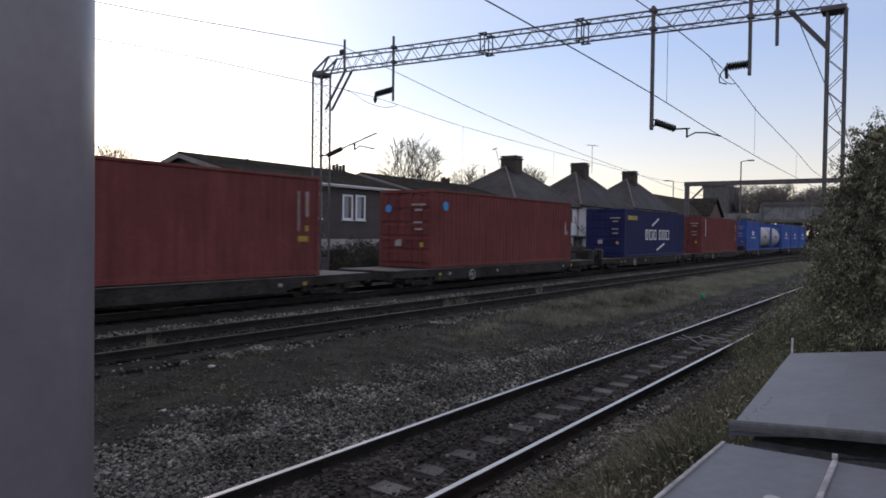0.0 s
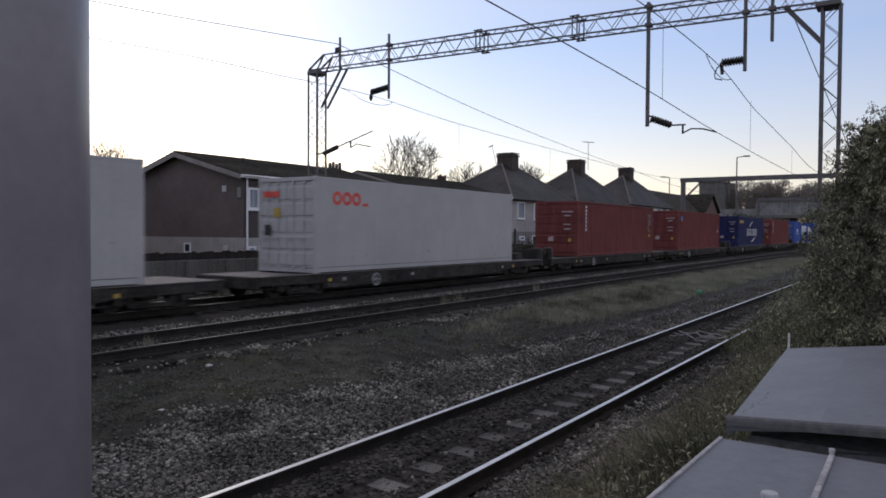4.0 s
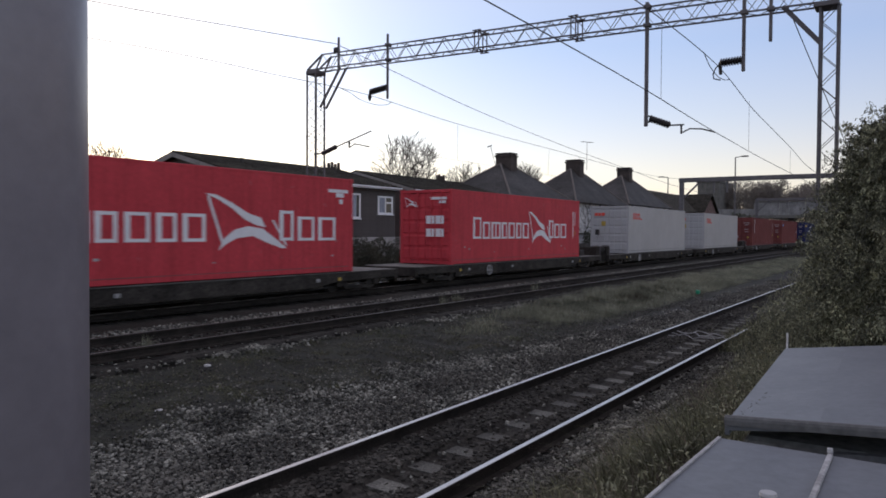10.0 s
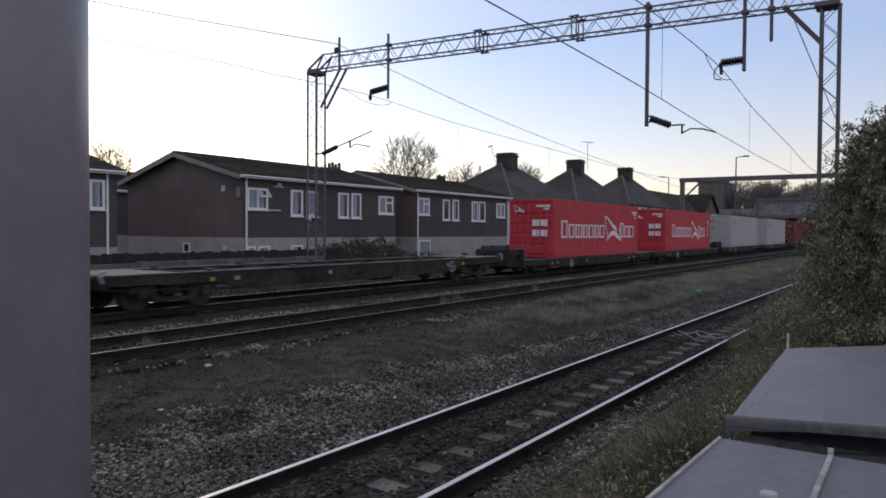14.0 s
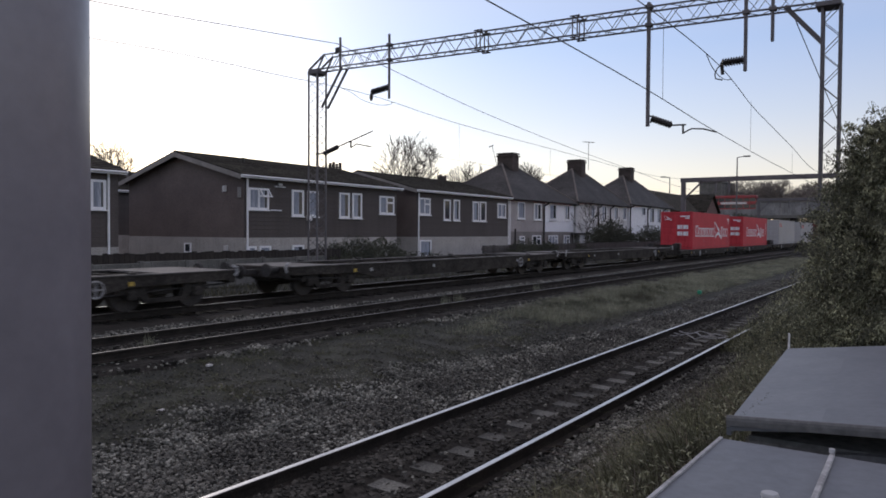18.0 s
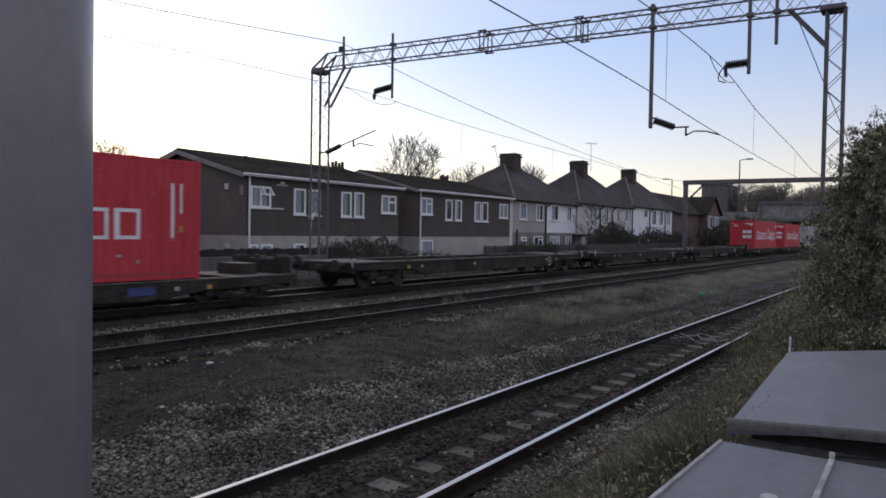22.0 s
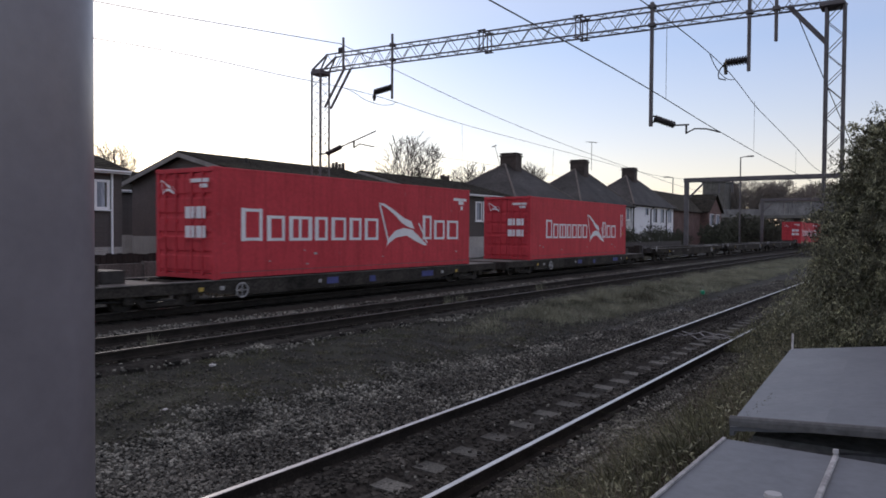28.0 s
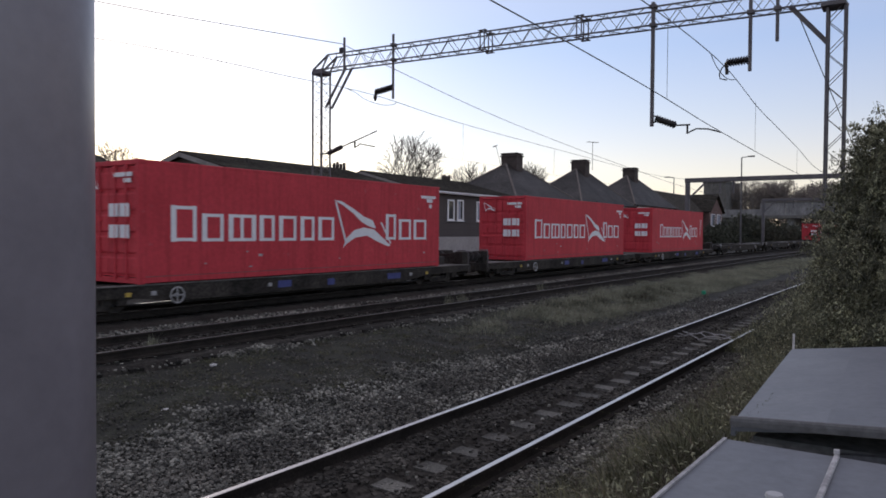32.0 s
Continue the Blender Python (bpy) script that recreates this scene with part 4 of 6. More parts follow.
    part("brake_cylinder", Geo().tube((1.0, -0.6, deck - 0.45), (2.1, -0.6, deck - 0.45), 0.2, seg=12), M["steel_dark"], w)
    part("brake_pipe", Geo().path([(-h + 0.2, -1.0, deck - 0.36), (-h + 4, -1.0, deck - 0.5), (h - 4, -1.0, deck - 0.5), (h - 0.2, -1.0, deck - 0.36)], 0.025, 5), M["steel_dark"], w)
    return w


def build_train():
    zb = Z_FAR + DECK_LOW
    y = Y_FAR

    def span(rear, front, z=zb):
        return ((rear + front) / 2, y, z)
    red = container("bright red refrigerated container with white lettering on a low wagon", BOX_L, M["box_red"], False, span(-53.1, -40.9), red_marks, red_rear)
    TRAIN.append(red)
    TRAIN.append(copy_thing(red, pose(*span(-150.95, -138.75))))
    wide = container("bright red refrigerated container with wide white lettering on a low wagon", BOX_L, M["box_red"], False, span(-71.0, -58.8), red_marks_wide, red_rear)
    TRAIN.append(wide)
    for a, b in ((-168.35, -156.15), (-187.4, -175.2)):
        TRAIN.append(copy_thing(wide, pose(*span(a, b))))
    white = container("white refrigerated container with a small red logo", BOX_L, M["box_white"], False, span(-15.55, -3.35), white_marks, white_rear)
    TRAIN.append(white)
    TRAIN.append(copy_thing(white, pose(*span(-33.4, -21.2))))
    TRAIN.append(container("dull maroon ribbed container with a vertical white code", BOX_L, M["box_maroon"], True, span(3.75, 15.95), maroon_marks, maroon_rear))
    TRAIN.append(container("dull maroon ribbed container with a round blue emblem", BOX_L, M["box_maroon"], True, span(21.75, 33.95), round_marks, round_rear))
    TRAIN.append(container("navy blue ribbed container with white lettering and arrows", BOX_L, M["box_navy"], True, span(41.55, 53.75), navy_marks, maroon_rear))
    TRAIN.append(container("dull red ribbed container near the front of the train", BOX_L, M["box_maroon"], True, span(58.6, 70.8), maroon_marks, maroon_rear))
    blue = container("small blue container beside the white tanks", 6.06, M["box_blue"], True, span(75.0, 81.06), blue_marks, maroon_rear)
    TRAIN.append(blue)
    for a in (94.4, 101.0, 107.6):
        TRAIN.append(copy_thing(blue, pose(*span(a, a + 6.06))))
    for a in (81.5, 87.8):
        TRAIN.append(tank_container(span(a, a + 6.06)))
    lowlab = "grimy low container wagon with a container on its deck"
    rear = wagon(lowlab, 17.9, DECK_LOW, 0.31, (9.5, y, Z_FAR), -3.7, outer=-1)
    front = wagon(lowlab, 17.9, DECK_LOW, 0.31, (28.2, y, Z_FAR), -3.7, outer=1)
    TRAIN.extend((rear, front))
    for c in (56.3, -18.4, -55.9, 93.4):
        TRAIN.append(copy_thing(rear, pose(c - 9.35, y, Z_FAR)))
        TRAIN.append(copy_thing(front, pose(c + 9.35, y, Z_FAR)))
    bluelab = "grimy low container wagon with a blue panel, carrying a container"
    front = wagon(bluelab, 17.9, DECK_LOW, 0.31, (-144.3, y, Z_FAR), -4.6, blue=True, outer=1)
    TRAIN.extend((front, copy_thing(front, pose(-181.8, y, Z_FAR)), wagon(bluelab, 17.9, DECK_LOW, 0.31, (-162.9, y, Z_FAR), -4.6, blue=True, outer=-1)))
    empty = wagon("empty flat container wagon with a bare worn deck edge", 18.2, DECK_HIGH, 0.42, (-85.2, y, Z_FAR), 5.1)
    TRAIN.append(empty)
    for x in (-104.2, -124.0):
        TRAIN.append(copy_thing(empty, pose(x, y, Z_FAR)))


build_train()
SPIN = [(o, o.location.x, o.location.z) for ob in TRAIN for o in ob.children_recursive if o.name.startswith("wheelset")]
for ob in TRAIN:
    ob.matrix_basis = LINE @ ob.matrix_basis
TRAVEL = [0.0, 7.87, 15.75, 23.61, 31.45, 39.23, 46.93, 54.52, 61.98, 69.3, 76.45, 83.44, 90.26, 96.91, 103.4, 109.74, 115.93, 121.98, 127.91, 133.72, 139.42,
          145.01, 150.49, 155.84, 161.07, 166.16, 171.1, 175.87, 180.48, 184.91, 189.18, 193.31, 197.37]

# ---- overhead line: lattice portals, registration gear and wires ----


def lattice(g, p0, p1, u, w, su, sw, n, chord, lace, cross):
    """Four chords and zigzag lacing along p0-p1; u, w: unit ways of the cross-section."""
    p0, p1, u, w = Vector(p0), Vector(p1), Vector(u), Vector(w)
    cor = [(a, b) for a, b in ((-1, -1), (1, -1), (1, 1), (-1, 1))]
    for a, b in cor:
        o = u * (a * su / 2) + w * (b * sw / 2)
        g[0].append((p0 + o, p1 + o, chord))
    for i in range(4):
        (a, b), (c, d) = cor[i], cor[(i + 1) % 4]
        oa, oc = u * (a * su / 2) + w * (b * sw / 2), u * (c * su / 2) + w * (d * sw / 2)
        for k in range(n):
            q0, q1 = p0 + (p1 - p0) * (k / n), p0 + (p1 - p0) * ((k + 1) / n)
            qa, qb = (q0 + oa, q1 + oc) if (k + (i > 1 and not cross)) % 2 == 0 else (q0 + oc, q1 + oa)
            g[1].append((qa, qb, lace))


def add_lattice(thing_ob, name, p0, p1, u, w, su, sw, n, chord=0.07, lace=0.035, label="", cross=True):
    g = ([], [])
    lattice(g, p0, p1, u, w, su, sw, n, chord, lace, cross)
    a = part(name, Geo().bar(*g[0][0], chord), M["steel_grey"], thing_ob, label)
    for qa, qb, t in g[0][1:]:
        part("chord", Geo().bar(qa, qb, t, t), M["steel_grey"], a)
    for qa, qb, t in g[1]:
        part("lacing_bar", Geo().bar(qa, qb, t, t * 0.6), M["steel_grey"], a)
    return a


def insulator(name, p0, p1, parent, r=0.085, n=9):
    p0, p1 = Vector(p0), Vector(p1)
    core = part(name, Geo().tube(p0, p1, r * 0.45, seg=8), M["insulator"], parent, "dark ribbed insulator")
    for i in range(n):
        c = p0 + (p1 - p0) * ((i + 0.5) / n)
        d = (p1 - p0).normalized() * ((p1 - p0).length / n * 0.28)
        part("shed", Geo().tube(c - d, c + d, r, r * 0.7, seg=10), M["insulator"], core)
    return core


PX = 22.0


def beam_z(y):
    return 8.33 + 0.0178 * (y - 2.2)


def build_portal():
    p = thing("overhead_line_portal", "grey steel lattice portal spanning the tracks", "gantry", at=(PX, 0, 0))
    X, Yw, Z = (1, 0, 0), (0, 1, 0), (0, 0, 1)
    add_lattice(p, "mast", (0, 20.6, -0.1), (0, 20.6, beam_z(20.6) - 0.02), X, Yw, 0.52, 0.46, 26, 0.055, 0.02, "tall lattice mast")
    add_lattice(p, "mast", (0, 2.15, -0.2), (0, 2.15, beam_z(2.2) - 0.02), X, Yw, 0.36, 0.42, 20, 0.066, 0.026, "tall lattice mast", False)
    add_lattice(p, "beam", (0, 20.0, beam_z(20.0) + 0.29), (0, 1.9, beam_z(1.9) + 0.29), X, Z, 0.5, 0.54, 44, 0.045, 0.024, "long lattice beam")
    g = Geo()
    for sx in (-0.25, 0.25):
        g.bar((sx, 20.83, beam_z(21) + 0.02), (sx, 20.0, beam_z(20) + 0.57), 0.06, 0.06)
        g.bar((sx, 20.83, beam_z(21) + 0.02), (sx, 20.0, beam_z(20) + 0.01), 0.06, 0.06)
        g.bar((sx, 20.35, beam_z(20) + 0.02), (sx, 20.0, beam_z(20) + 0.57), 0.05, 0.05)
    part("beam_end", g, M["steel_grey"], p)
    part("cap_plate", Geo().box(-0.3, 0.3, 20.32, 20.88, beam_z(20.6) - 0.16, beam_z(20.6), 0.02), M["steel_grey"], p)
    part("cap_plate", Geo().box(-0.3, 0.3, 1.92, 2.52, beam_z(2.2) - 0.1, beam_z(2.2), 0.02), M["steel_grey"], p)
    for sx in (-0.17, 0.17):
        part("knee_brace", Geo().bar((sx, 20.2, 7.15), (sx, 19.15, beam_z(19.1)), 0.07, 0.07), M["steel_grey"], p)
    part("knee_brace", Geo().bar((0, 2.38, 7.35), (0, 3.3, beam_z(3.3) + 0.1), 0.12, 0.12), M["steel_grey"], p)
    for y in (12.9, 9.35):
        for dy in (-0.08, 0.08):
            fr = Geo()
            for sx in (-0.28, 0.28):
                fr.bar((sx, y + dy, beam_z(y) - 0.05), (sx, y + dy, beam_z(y) + 0.63), 0.032, 0.032)
            for z in (-0.04, 0.62):
                fr.bar((-0.28, y + dy, beam_z(y) + z), (0.28, y + dy, beam_z(y) + z), 0.032, 0.032)
            part("splice_frame", fr, M["steel_grey"], p)
        for z in (-0.05, 0.62):
            for sx in (-0.28, 0.28):
                part("splice_plate", Geo().box(sx - 0.04, sx + 0.04, y - 0.16, y + 0.16, beam_z(y) + z - 0.012, beam_z(y) + z + 0.012), M["steel_grey"], p)
    # droppers from the beam
    for y, top, bot, wd in ((6.98, 9.1, 5.41, 0.1), (16.72, 9.55, 7.15, 0.075), (19.12, 9.75, 8.42, 0.075), (4.25, 8.9, 6.74, 0.09), (3.56, 8.9, 7.47, 0.085)):
        part("drop_tube", Geo().box(-0.34, -0.34 + wd, y - wd / 2, y + wd / 2, bot, top, 0.01), M["steel_grey"], p)
        if y < 17.5:
            for dz in (-0.05, 0.5):
                part("clamp", Geo().box(-0.38, -0.16, y - wd / 2 - 0.05, y + wd / 2 + 0.05, beam_z(y) + dz, beam_z(y) + dz + 0.11, 0.01), M["steel_grey"], p)
    # registration arms and insulators
    insulator("insulator", (-0.3, 6.86, 5.64), (-0.3, 6.26, 5.39), p, 0.115, 8)
    part("insulator_bracket", Geo().ring((-0.3, 6.9, 5.62), "x", 0.09, 0.025), M["steel_dark"], p)
    part("earth_clamp", Geo().box(-0.3, -0.1, 19.2, 19.42, 9.2, 9.4, 0.03), M["insulator"], p)
    part("registration_arm", Geo().path([(-0.3, 6.26, 5.39), (-0.3, 5.85, 5.38)], 0.025).path([(-0.3, 5.93, 5.4), (-0.3, 5.93, 5.12)], 0.03).path([(-0.3, 5.93, 5.14), (-0.3, 5.69, 5.25), (-0.3, 5.35, 5.22), (-0.3, 4.98, 5.1)], 0.022), M["steel_dark"], p)
    insulator("insulator", (-0.3, 4.3, 7.06), (-0.3, 4.88, 7.04), p, 0.13, 8)
    part("suspension_loop", Geo().path([(-0.3, 4.88, 7.05), (-0.3, 4.85, 6.72)], 0.05).path([(-0.3, 4.9, 7.0), (-0.3, 5.0, 6.9), (-0.3, 5.06, 6.75), (-0.3, 5.04, 6.62), (-0.3, 4.85, 6.56)], 0.018), M["steel_dark"], p)
    insulator("insulator", (-0.3, 16.75, 7.58), (-0.3, 17.57, 7.47), p, 0.12, 9)
    part("suspension_weight", Geo().tube((-0.3, 17.57, 7.45), (-0.3, 17.57, 7.28), 0.03, 0.08, seg=10).tube((-0.3, 17.57, 7.28), (-0.3, 17.57, 7.15), 0.08, 0.03, seg=10), M["insulator"], p)
    insulator("insulator", (-0.3, 19.95, 5.29), (-0.3, 19.21, 5.52), p, 0.1, 8)
    part("registration_arm", Geo().path([(-0.3, 20.4, 5.28), (-0.3, 19.95, 5.29)], 0.03).path([(-0.3, 19.21, 5.52), (-0.3, 17.49, 6.01)], 0.025).path([(-0.3, 18.57, 5.7), (-0.3, 18.57, 5.44)], 0.035).path([(-0.3, 18.57, 5.44), (-0.3, 18.29, 5.57), (-0.3, 17.59, 5.42)], 0.022), M["steel_dark"], p)
    return p


build_portal()


def build_far_portal(x, y0, y1, top, beam_h, label):
    p = thing("plain_portal", label, "gantry", at=(x, 0, 0))
    for y in (y0, y1):
        part("mast", Geo().box(-0.18, 0.18, y - 0.2, y + 0.2, -0.1, top, 0.02), M["steel_grey"], p)
    part("beam", Geo().box(-0.2, 0.2, min(y0, y1) - 0.25, max(y0, y1) + 0.25, top - beam_h, top, 0.02), M["steel_grey"], p)
    part("knee_brace", Geo().bar((0, y0 - 0.1, top - 2.0), (0, y0 - 1.7, top - beam_h), 0.15, 0.15), M["steel_grey"], p)
    for y in (y0 - 3.0, y0 - 4.2, y1 + 4):
        part("drop_tube", Geo().box(-0.08, 0.08, y - 0.08, y + 0.08, top - 1.5, top - beam_h), M["steel_grey"], p)
    return p


build_far_portal(72.0, 19.55, 1.2, 7.52, 0.42, "plain grey box-section portal farther along the line")
build_far_portal(120.0, 21.2, 3.0, 7.55, 0.4, "distant plain grey portal before the bridge")


def overhead_line(label, wires_, droppers=()):
    """One line of wires with its droppers; each wire runs smoothly through a few heights."""
    t = thing("overhead_line", label, "cable")
    for name, r, pts in wires_:
        run = []
        for i in range(len(pts) - 1):
            p0, p1, p2, p3 = (Vector(pts[max(0, min(len(pts) - 1, i + k))]) for k in (-1, 0, 1, 2))
            for j in range(8):
                u = j / 8
                run.append(0.5 * (2 * p1 + (p2 - p0) * u + (2 * p0 - 5 * p1 + 4 * p2 - p3) * u * u + (3 * p1 - p0 - 3 * p2 + p3) * u ** 3))
        run.append(Vector(pts[-1]))
        part(name, Geo().path(run, r, 5), M["wire"], t)
    for a, b in droppers:
        part("dropper", Geo().tube(a, b, 0.006, seg=4, caps=False), M["wire"], t)
    return t


overhead_line("thin dark contact and catenary wires above the near track",
              [("catenary_wire", 0.012, [(-28, 5.0, 7.0), (-10, 5.0, 6.3), (8, 5.0, 6.6), (15, 5.0, 7.0), (22, 5.04, 7.08), (27, 5.04, 6.62), (30, 5.0, 6.4), (35.7, 5.0, 6.1), (43.6, 5.0, 5.66), (58, 5.0, 5.9), (72, 5.0, 6.6), (100, 5.0, 5.7), (128, 5.0, 6.6)]),
               ("contact_wire", 0.011, [(-28, 5.0, 5.3), (8.6, 5.0, 5.36), (22, 5.03, 5.13), (35, 5.0, 4.95), (72, 5.0, 4.8), (128, 5.0, 4.8)])],
              [((16.6, 5.0, 7.05), (16.6, 5.0, 5.24)), ((26.6, 5.0, 6.72), (26.6, 5.0, 5.07)), ((36, 5.0, 5.95), (36, 5.0, 4.94)), ((47, 5.0, 5.64), (47, 5.0, 4.9)), ((8, 5.0, 6.6), (8, 5.0, 5.36))])
overhead_line("thin dark contact and catenary wires above the far track",
              [("catenary_wire", 0.011, [(-28, 17.9, 7.3), (0, 17.9, 6.7), (13, 17.9, 7.25), (17, 17.9, 7.35), (22, 17.95, 7.47), (28.5, 17.9, 7.16), (40, 17.7, 6.9), (56, 17.4, 6.6), (72, 17.2, 7.0), (100, 17.2, 6.4), (128, 17.2, 7.0)]),
               ("contact_wire", 0.006, [(-28, 17.9, 5.5), (22, 17.9, 5.5), (72, 17.6, 5.4), (128, 17.4, 5.4)])],
              [((28.5, 17.9, 7.15), (28.5, 17.9, 5.5)), ((38, 17.75, 6.93), (38, 17.8, 5.47)), ((49, 17.5, 6.66), (49, 17.7, 5.44)), ((17.5, 17.9, 7.35), (17.5, 17.9, 5.5))])
overhead_line("slack jumper looping under the far catenary", [("jumper", 0.011, [(20.39, 17.9, 7.45), (20.99, 17.9, 7.36), (21.55, 17.9, 7.2), (22.51, 17.9, 7.15), (23.23, 17.9, 7.27), (23.49, 17.9, 7.42)])])
overhead_line("short jumper looping under the near insulator", [("jumper", 0.012, [(20.48, 5.0, 7.05), (21.2, 5.02, 6.86), (22.0, 5.0, 6.74), (22.8, 5.0, 6.78), (23.53, 5.0, 6.92)])])
overhead_line("dark earth wire strung along the portal tops",
              [("earth_wire", 0.014, [(-28, 19.4, 8.4), (-8, 19.4, 7.75), (4, 19.4, 8.05), (11.7, 19.4, 8.56), (17.57, 19.4, 9.13), (21.8, 19.4, 9.57)]), ("earth_wire", 0.014, [(21.8, 19.4, 9.58), (25.2, 19.4, 9.23), (32.9, 19.4, 8.49), (43.6, 19.4, 7.79), (56, 19.4, 7.2), (70, 19.4, 6.6), (100, 20, 6.3), (128, 22, 7.0)])])
overhead_line("slack stay wire running down from the portal beam", [("stay_wire", 0.014, [(22, 3.17, 8.4), (30, 2.39, 5.57), (38, 1.6, 2.9), (44, 1.2, 0.6)])])

# ---- houses beyond the line ----
HY = 30.0


def window(house, x0, x1, z0, z1, y, panes, kind="tall"):
    """A white framed window set in a front wall; panes: how many lights side by side."""
    fr = Geo()
    t = 0.11
    fr.box(x0 - 0.03, x0 + t, y - 0.05, y + 0.06, z0, z1, 0.008).box(x1 - t, x1 + 0.03, y - 0.05, y + 0.06, z0, z1, 0.008)
    fr.box(x0 + t, x1 - t, y - 0.05, y + 0.06, z0, z0 + t).box(x0 + t, x1 - t, y - 0.05, y + 0.06, z1 - t, z1)
    wd = (x1 - x0 - t) / panes
    for i in range(1, panes):
        x = x0 + t / 2 + i * wd
        fr.box(x - t / 2, x + t / 2, y - 0.045, y + 0.05, z0 + t, z1 - t)
    if kind == "top":
        zt = z1 - (z1 - z0) * 0.36
        fr.box(x1 - wd - t / 2, x1 - t, y - 0.048, y + 0.05, zt - t / 2, zt + t / 2)
    w = part("window_frame", fr, M["upvc"], house, "white plastic window frame")
    for i in range(panes):
        a = x0 + t / 2 + i * wd
        part("pane", Geo().box(a + 0.03, a + wd - 0.03, y - 0.012, y + 0.0, z0 + t * 0.6, z1 - t * 0.6), M["pane"], w)
    if rng.random() < 0.9:
        part("curtain", Geo().box(x0 + 0.1, x0 + 0.1 + (x1 - x0 - 0.2) * rng.uniform(0.45, 1.0), y - 0.02, y - 0.014, z0 + 0.1, z1 - 0.1), M["curtain"], w, "pale drawn curtain")
    part("sill", Geo().box(x0 - 0.08, x1 + 0.08, y - 0.11, y + 0.02, z0 - 0.07, z0 - 0.005, 0.01), M["upvc"], house)


def roof_tiles(parent, a, b, c, d, nz, mat, th=0.05):
    """Rows of tiles on the slope a-b (eave) to d-c (ridge)."""
    a, b, c, d = (Vector(p) for p in (a, b, c, d))
    n = (b - a).cross(d - a).normalized()
    if n.z < 0:
        n = -n
    for k in range(nz):
        p0, p1 = a.lerp(d, k / nz), b.lerp(c, k / nz)
        q0, q1 = a.lerp(d, (k + 1.12) / nz), b.lerp(c, (k + 1.12) / nz)
        lo, hi = n * th, n * 0.012
        v = [p0, p1, q1, q0, p0 + lo, p1 + lo, q1 + hi, q0 + hi]
        part("tile_course", Geo().add(v, [(0, 1, 5, 4), (4, 5, 6, 7), (0, 4, 7, 3), (1, 2, 6, 5)]), mat, parent)


def brown_house(x0, x1, y, eave, ridge_y, ridge, depth, wins, label, pipe_x, band=1.83, low=()):
    h = thing("terraced_house", label, "house", "houses beside the line")
    g0, yb = 0.05, y + depth
    part("plinth", Geo().box(x0, x1, y - 0.04, yb, g0, band), M["render_grey"], h, "pale grey rendered base")
    wall = Geo()
    wall.prism([(y, band), (yb, band), (yb, eave), (ridge_y, ridge - 0.12), (y, eave)], "x", x0, x1)
    part("wall", wall, M["cladding"], h, "dark brown clad upper wall")
    bz = band
    board = Geo().prism([(y - 0.012, 0.0), (y - 0.024, 0.004), (y - 0.012, 0.215), (y, 0.215), (y, 0.0)], "x", x0, x1).mesh("cladding_board", M["cladding_board"])
    while bz < eave - 0.25:
        part("cladding_board", board, None, h).location = (0, 0, bz)
        bz += 0.218
    for e, s in ((y - 0.35, 1), (yb + 0.35, -1)):
        ez = eave - 0.35 * (ridge - eave) / (ridge_y - y) if s > 0 else eave - 0.2
        r = part("roof_slope", Geo().add([(x0 - 0.5, e, ez), (x1 + 0.25, e, ez), (x1 + 0.25, ridge_y, ridge), (x0 - 0.5, ridge_y, ridge), (x0 - 0.5, e, ez + 0.1), (x1 + 0.25, e, ez + 0.1), (x1 + 0.25, ridge_y, ridge + 0.1), (x0 - 0.5, ridge_y, ridge + 0.1)],
                 [(0, 1, 2, 3), (4, 7, 6, 5), (0, 4, 5, 1), (1, 5, 6, 2), (0, 3, 7, 4), (2, 6, 7, 3)]), M["rooftile"], h, "dark brown tiled roof")
        roof_tiles(r, (x0 - 0.5, e, ez + 0.1), (x1 + 0.25, e, ez + 0.1), (x1 + 0.25, ridge_y, ridge + 0.1), (x0 - 0.5, ridge_y, ridge + 0.1), 14, M["rooftile"])
        for xx in (x0 - 0.53, x1 + 0.22):
            v0, v1 = Vector((xx + 0.03, e, ez - 0.06)), Vector((xx + 0.03, ridge_y, ridge - 0.06))
            part("bargeboard", Geo().bar(v0, v1, 0.06, 0.25), M["barge"], h, "weathered grey bargeboard")
    part("ridge_tiles", Geo().tube((x0 - 0.5, ridge_y, ridge + 0.1), (x1 + 0.25, ridge_y, ridge + 0.08), 0.07, seg=8), M["rooftile"], h)
    part("fascia", Geo().box(x0 - 0.5, x1 + 0.2, y - 0.4, y - 0.36, eave - 0.19, eave - 0.03), M["upvc"], h, "white fascia board")
    part("gutter", Geo().tube((x0 - 0.5, y - 0.46, eave - 0.08), (x1 + 0.2, y - 0.46, eave - 0.08), 0.05, seg=8), M["upvc"], h)
    part("downpipe", Geo().tube((pipe_x, y - 0.1, g0), (pipe_x, y - 0.1, eave - 0.15), 0.055, seg=8), M["upvc"], h, "white downpipe")
    for a, b, c, d, n, kind in wins:
        window(h, a, b, c, d, y - 0.03, n, kind)
    for a, b, c, d in low:
        window(h, a, b, c, d, y - 0.05, 1)
    return h


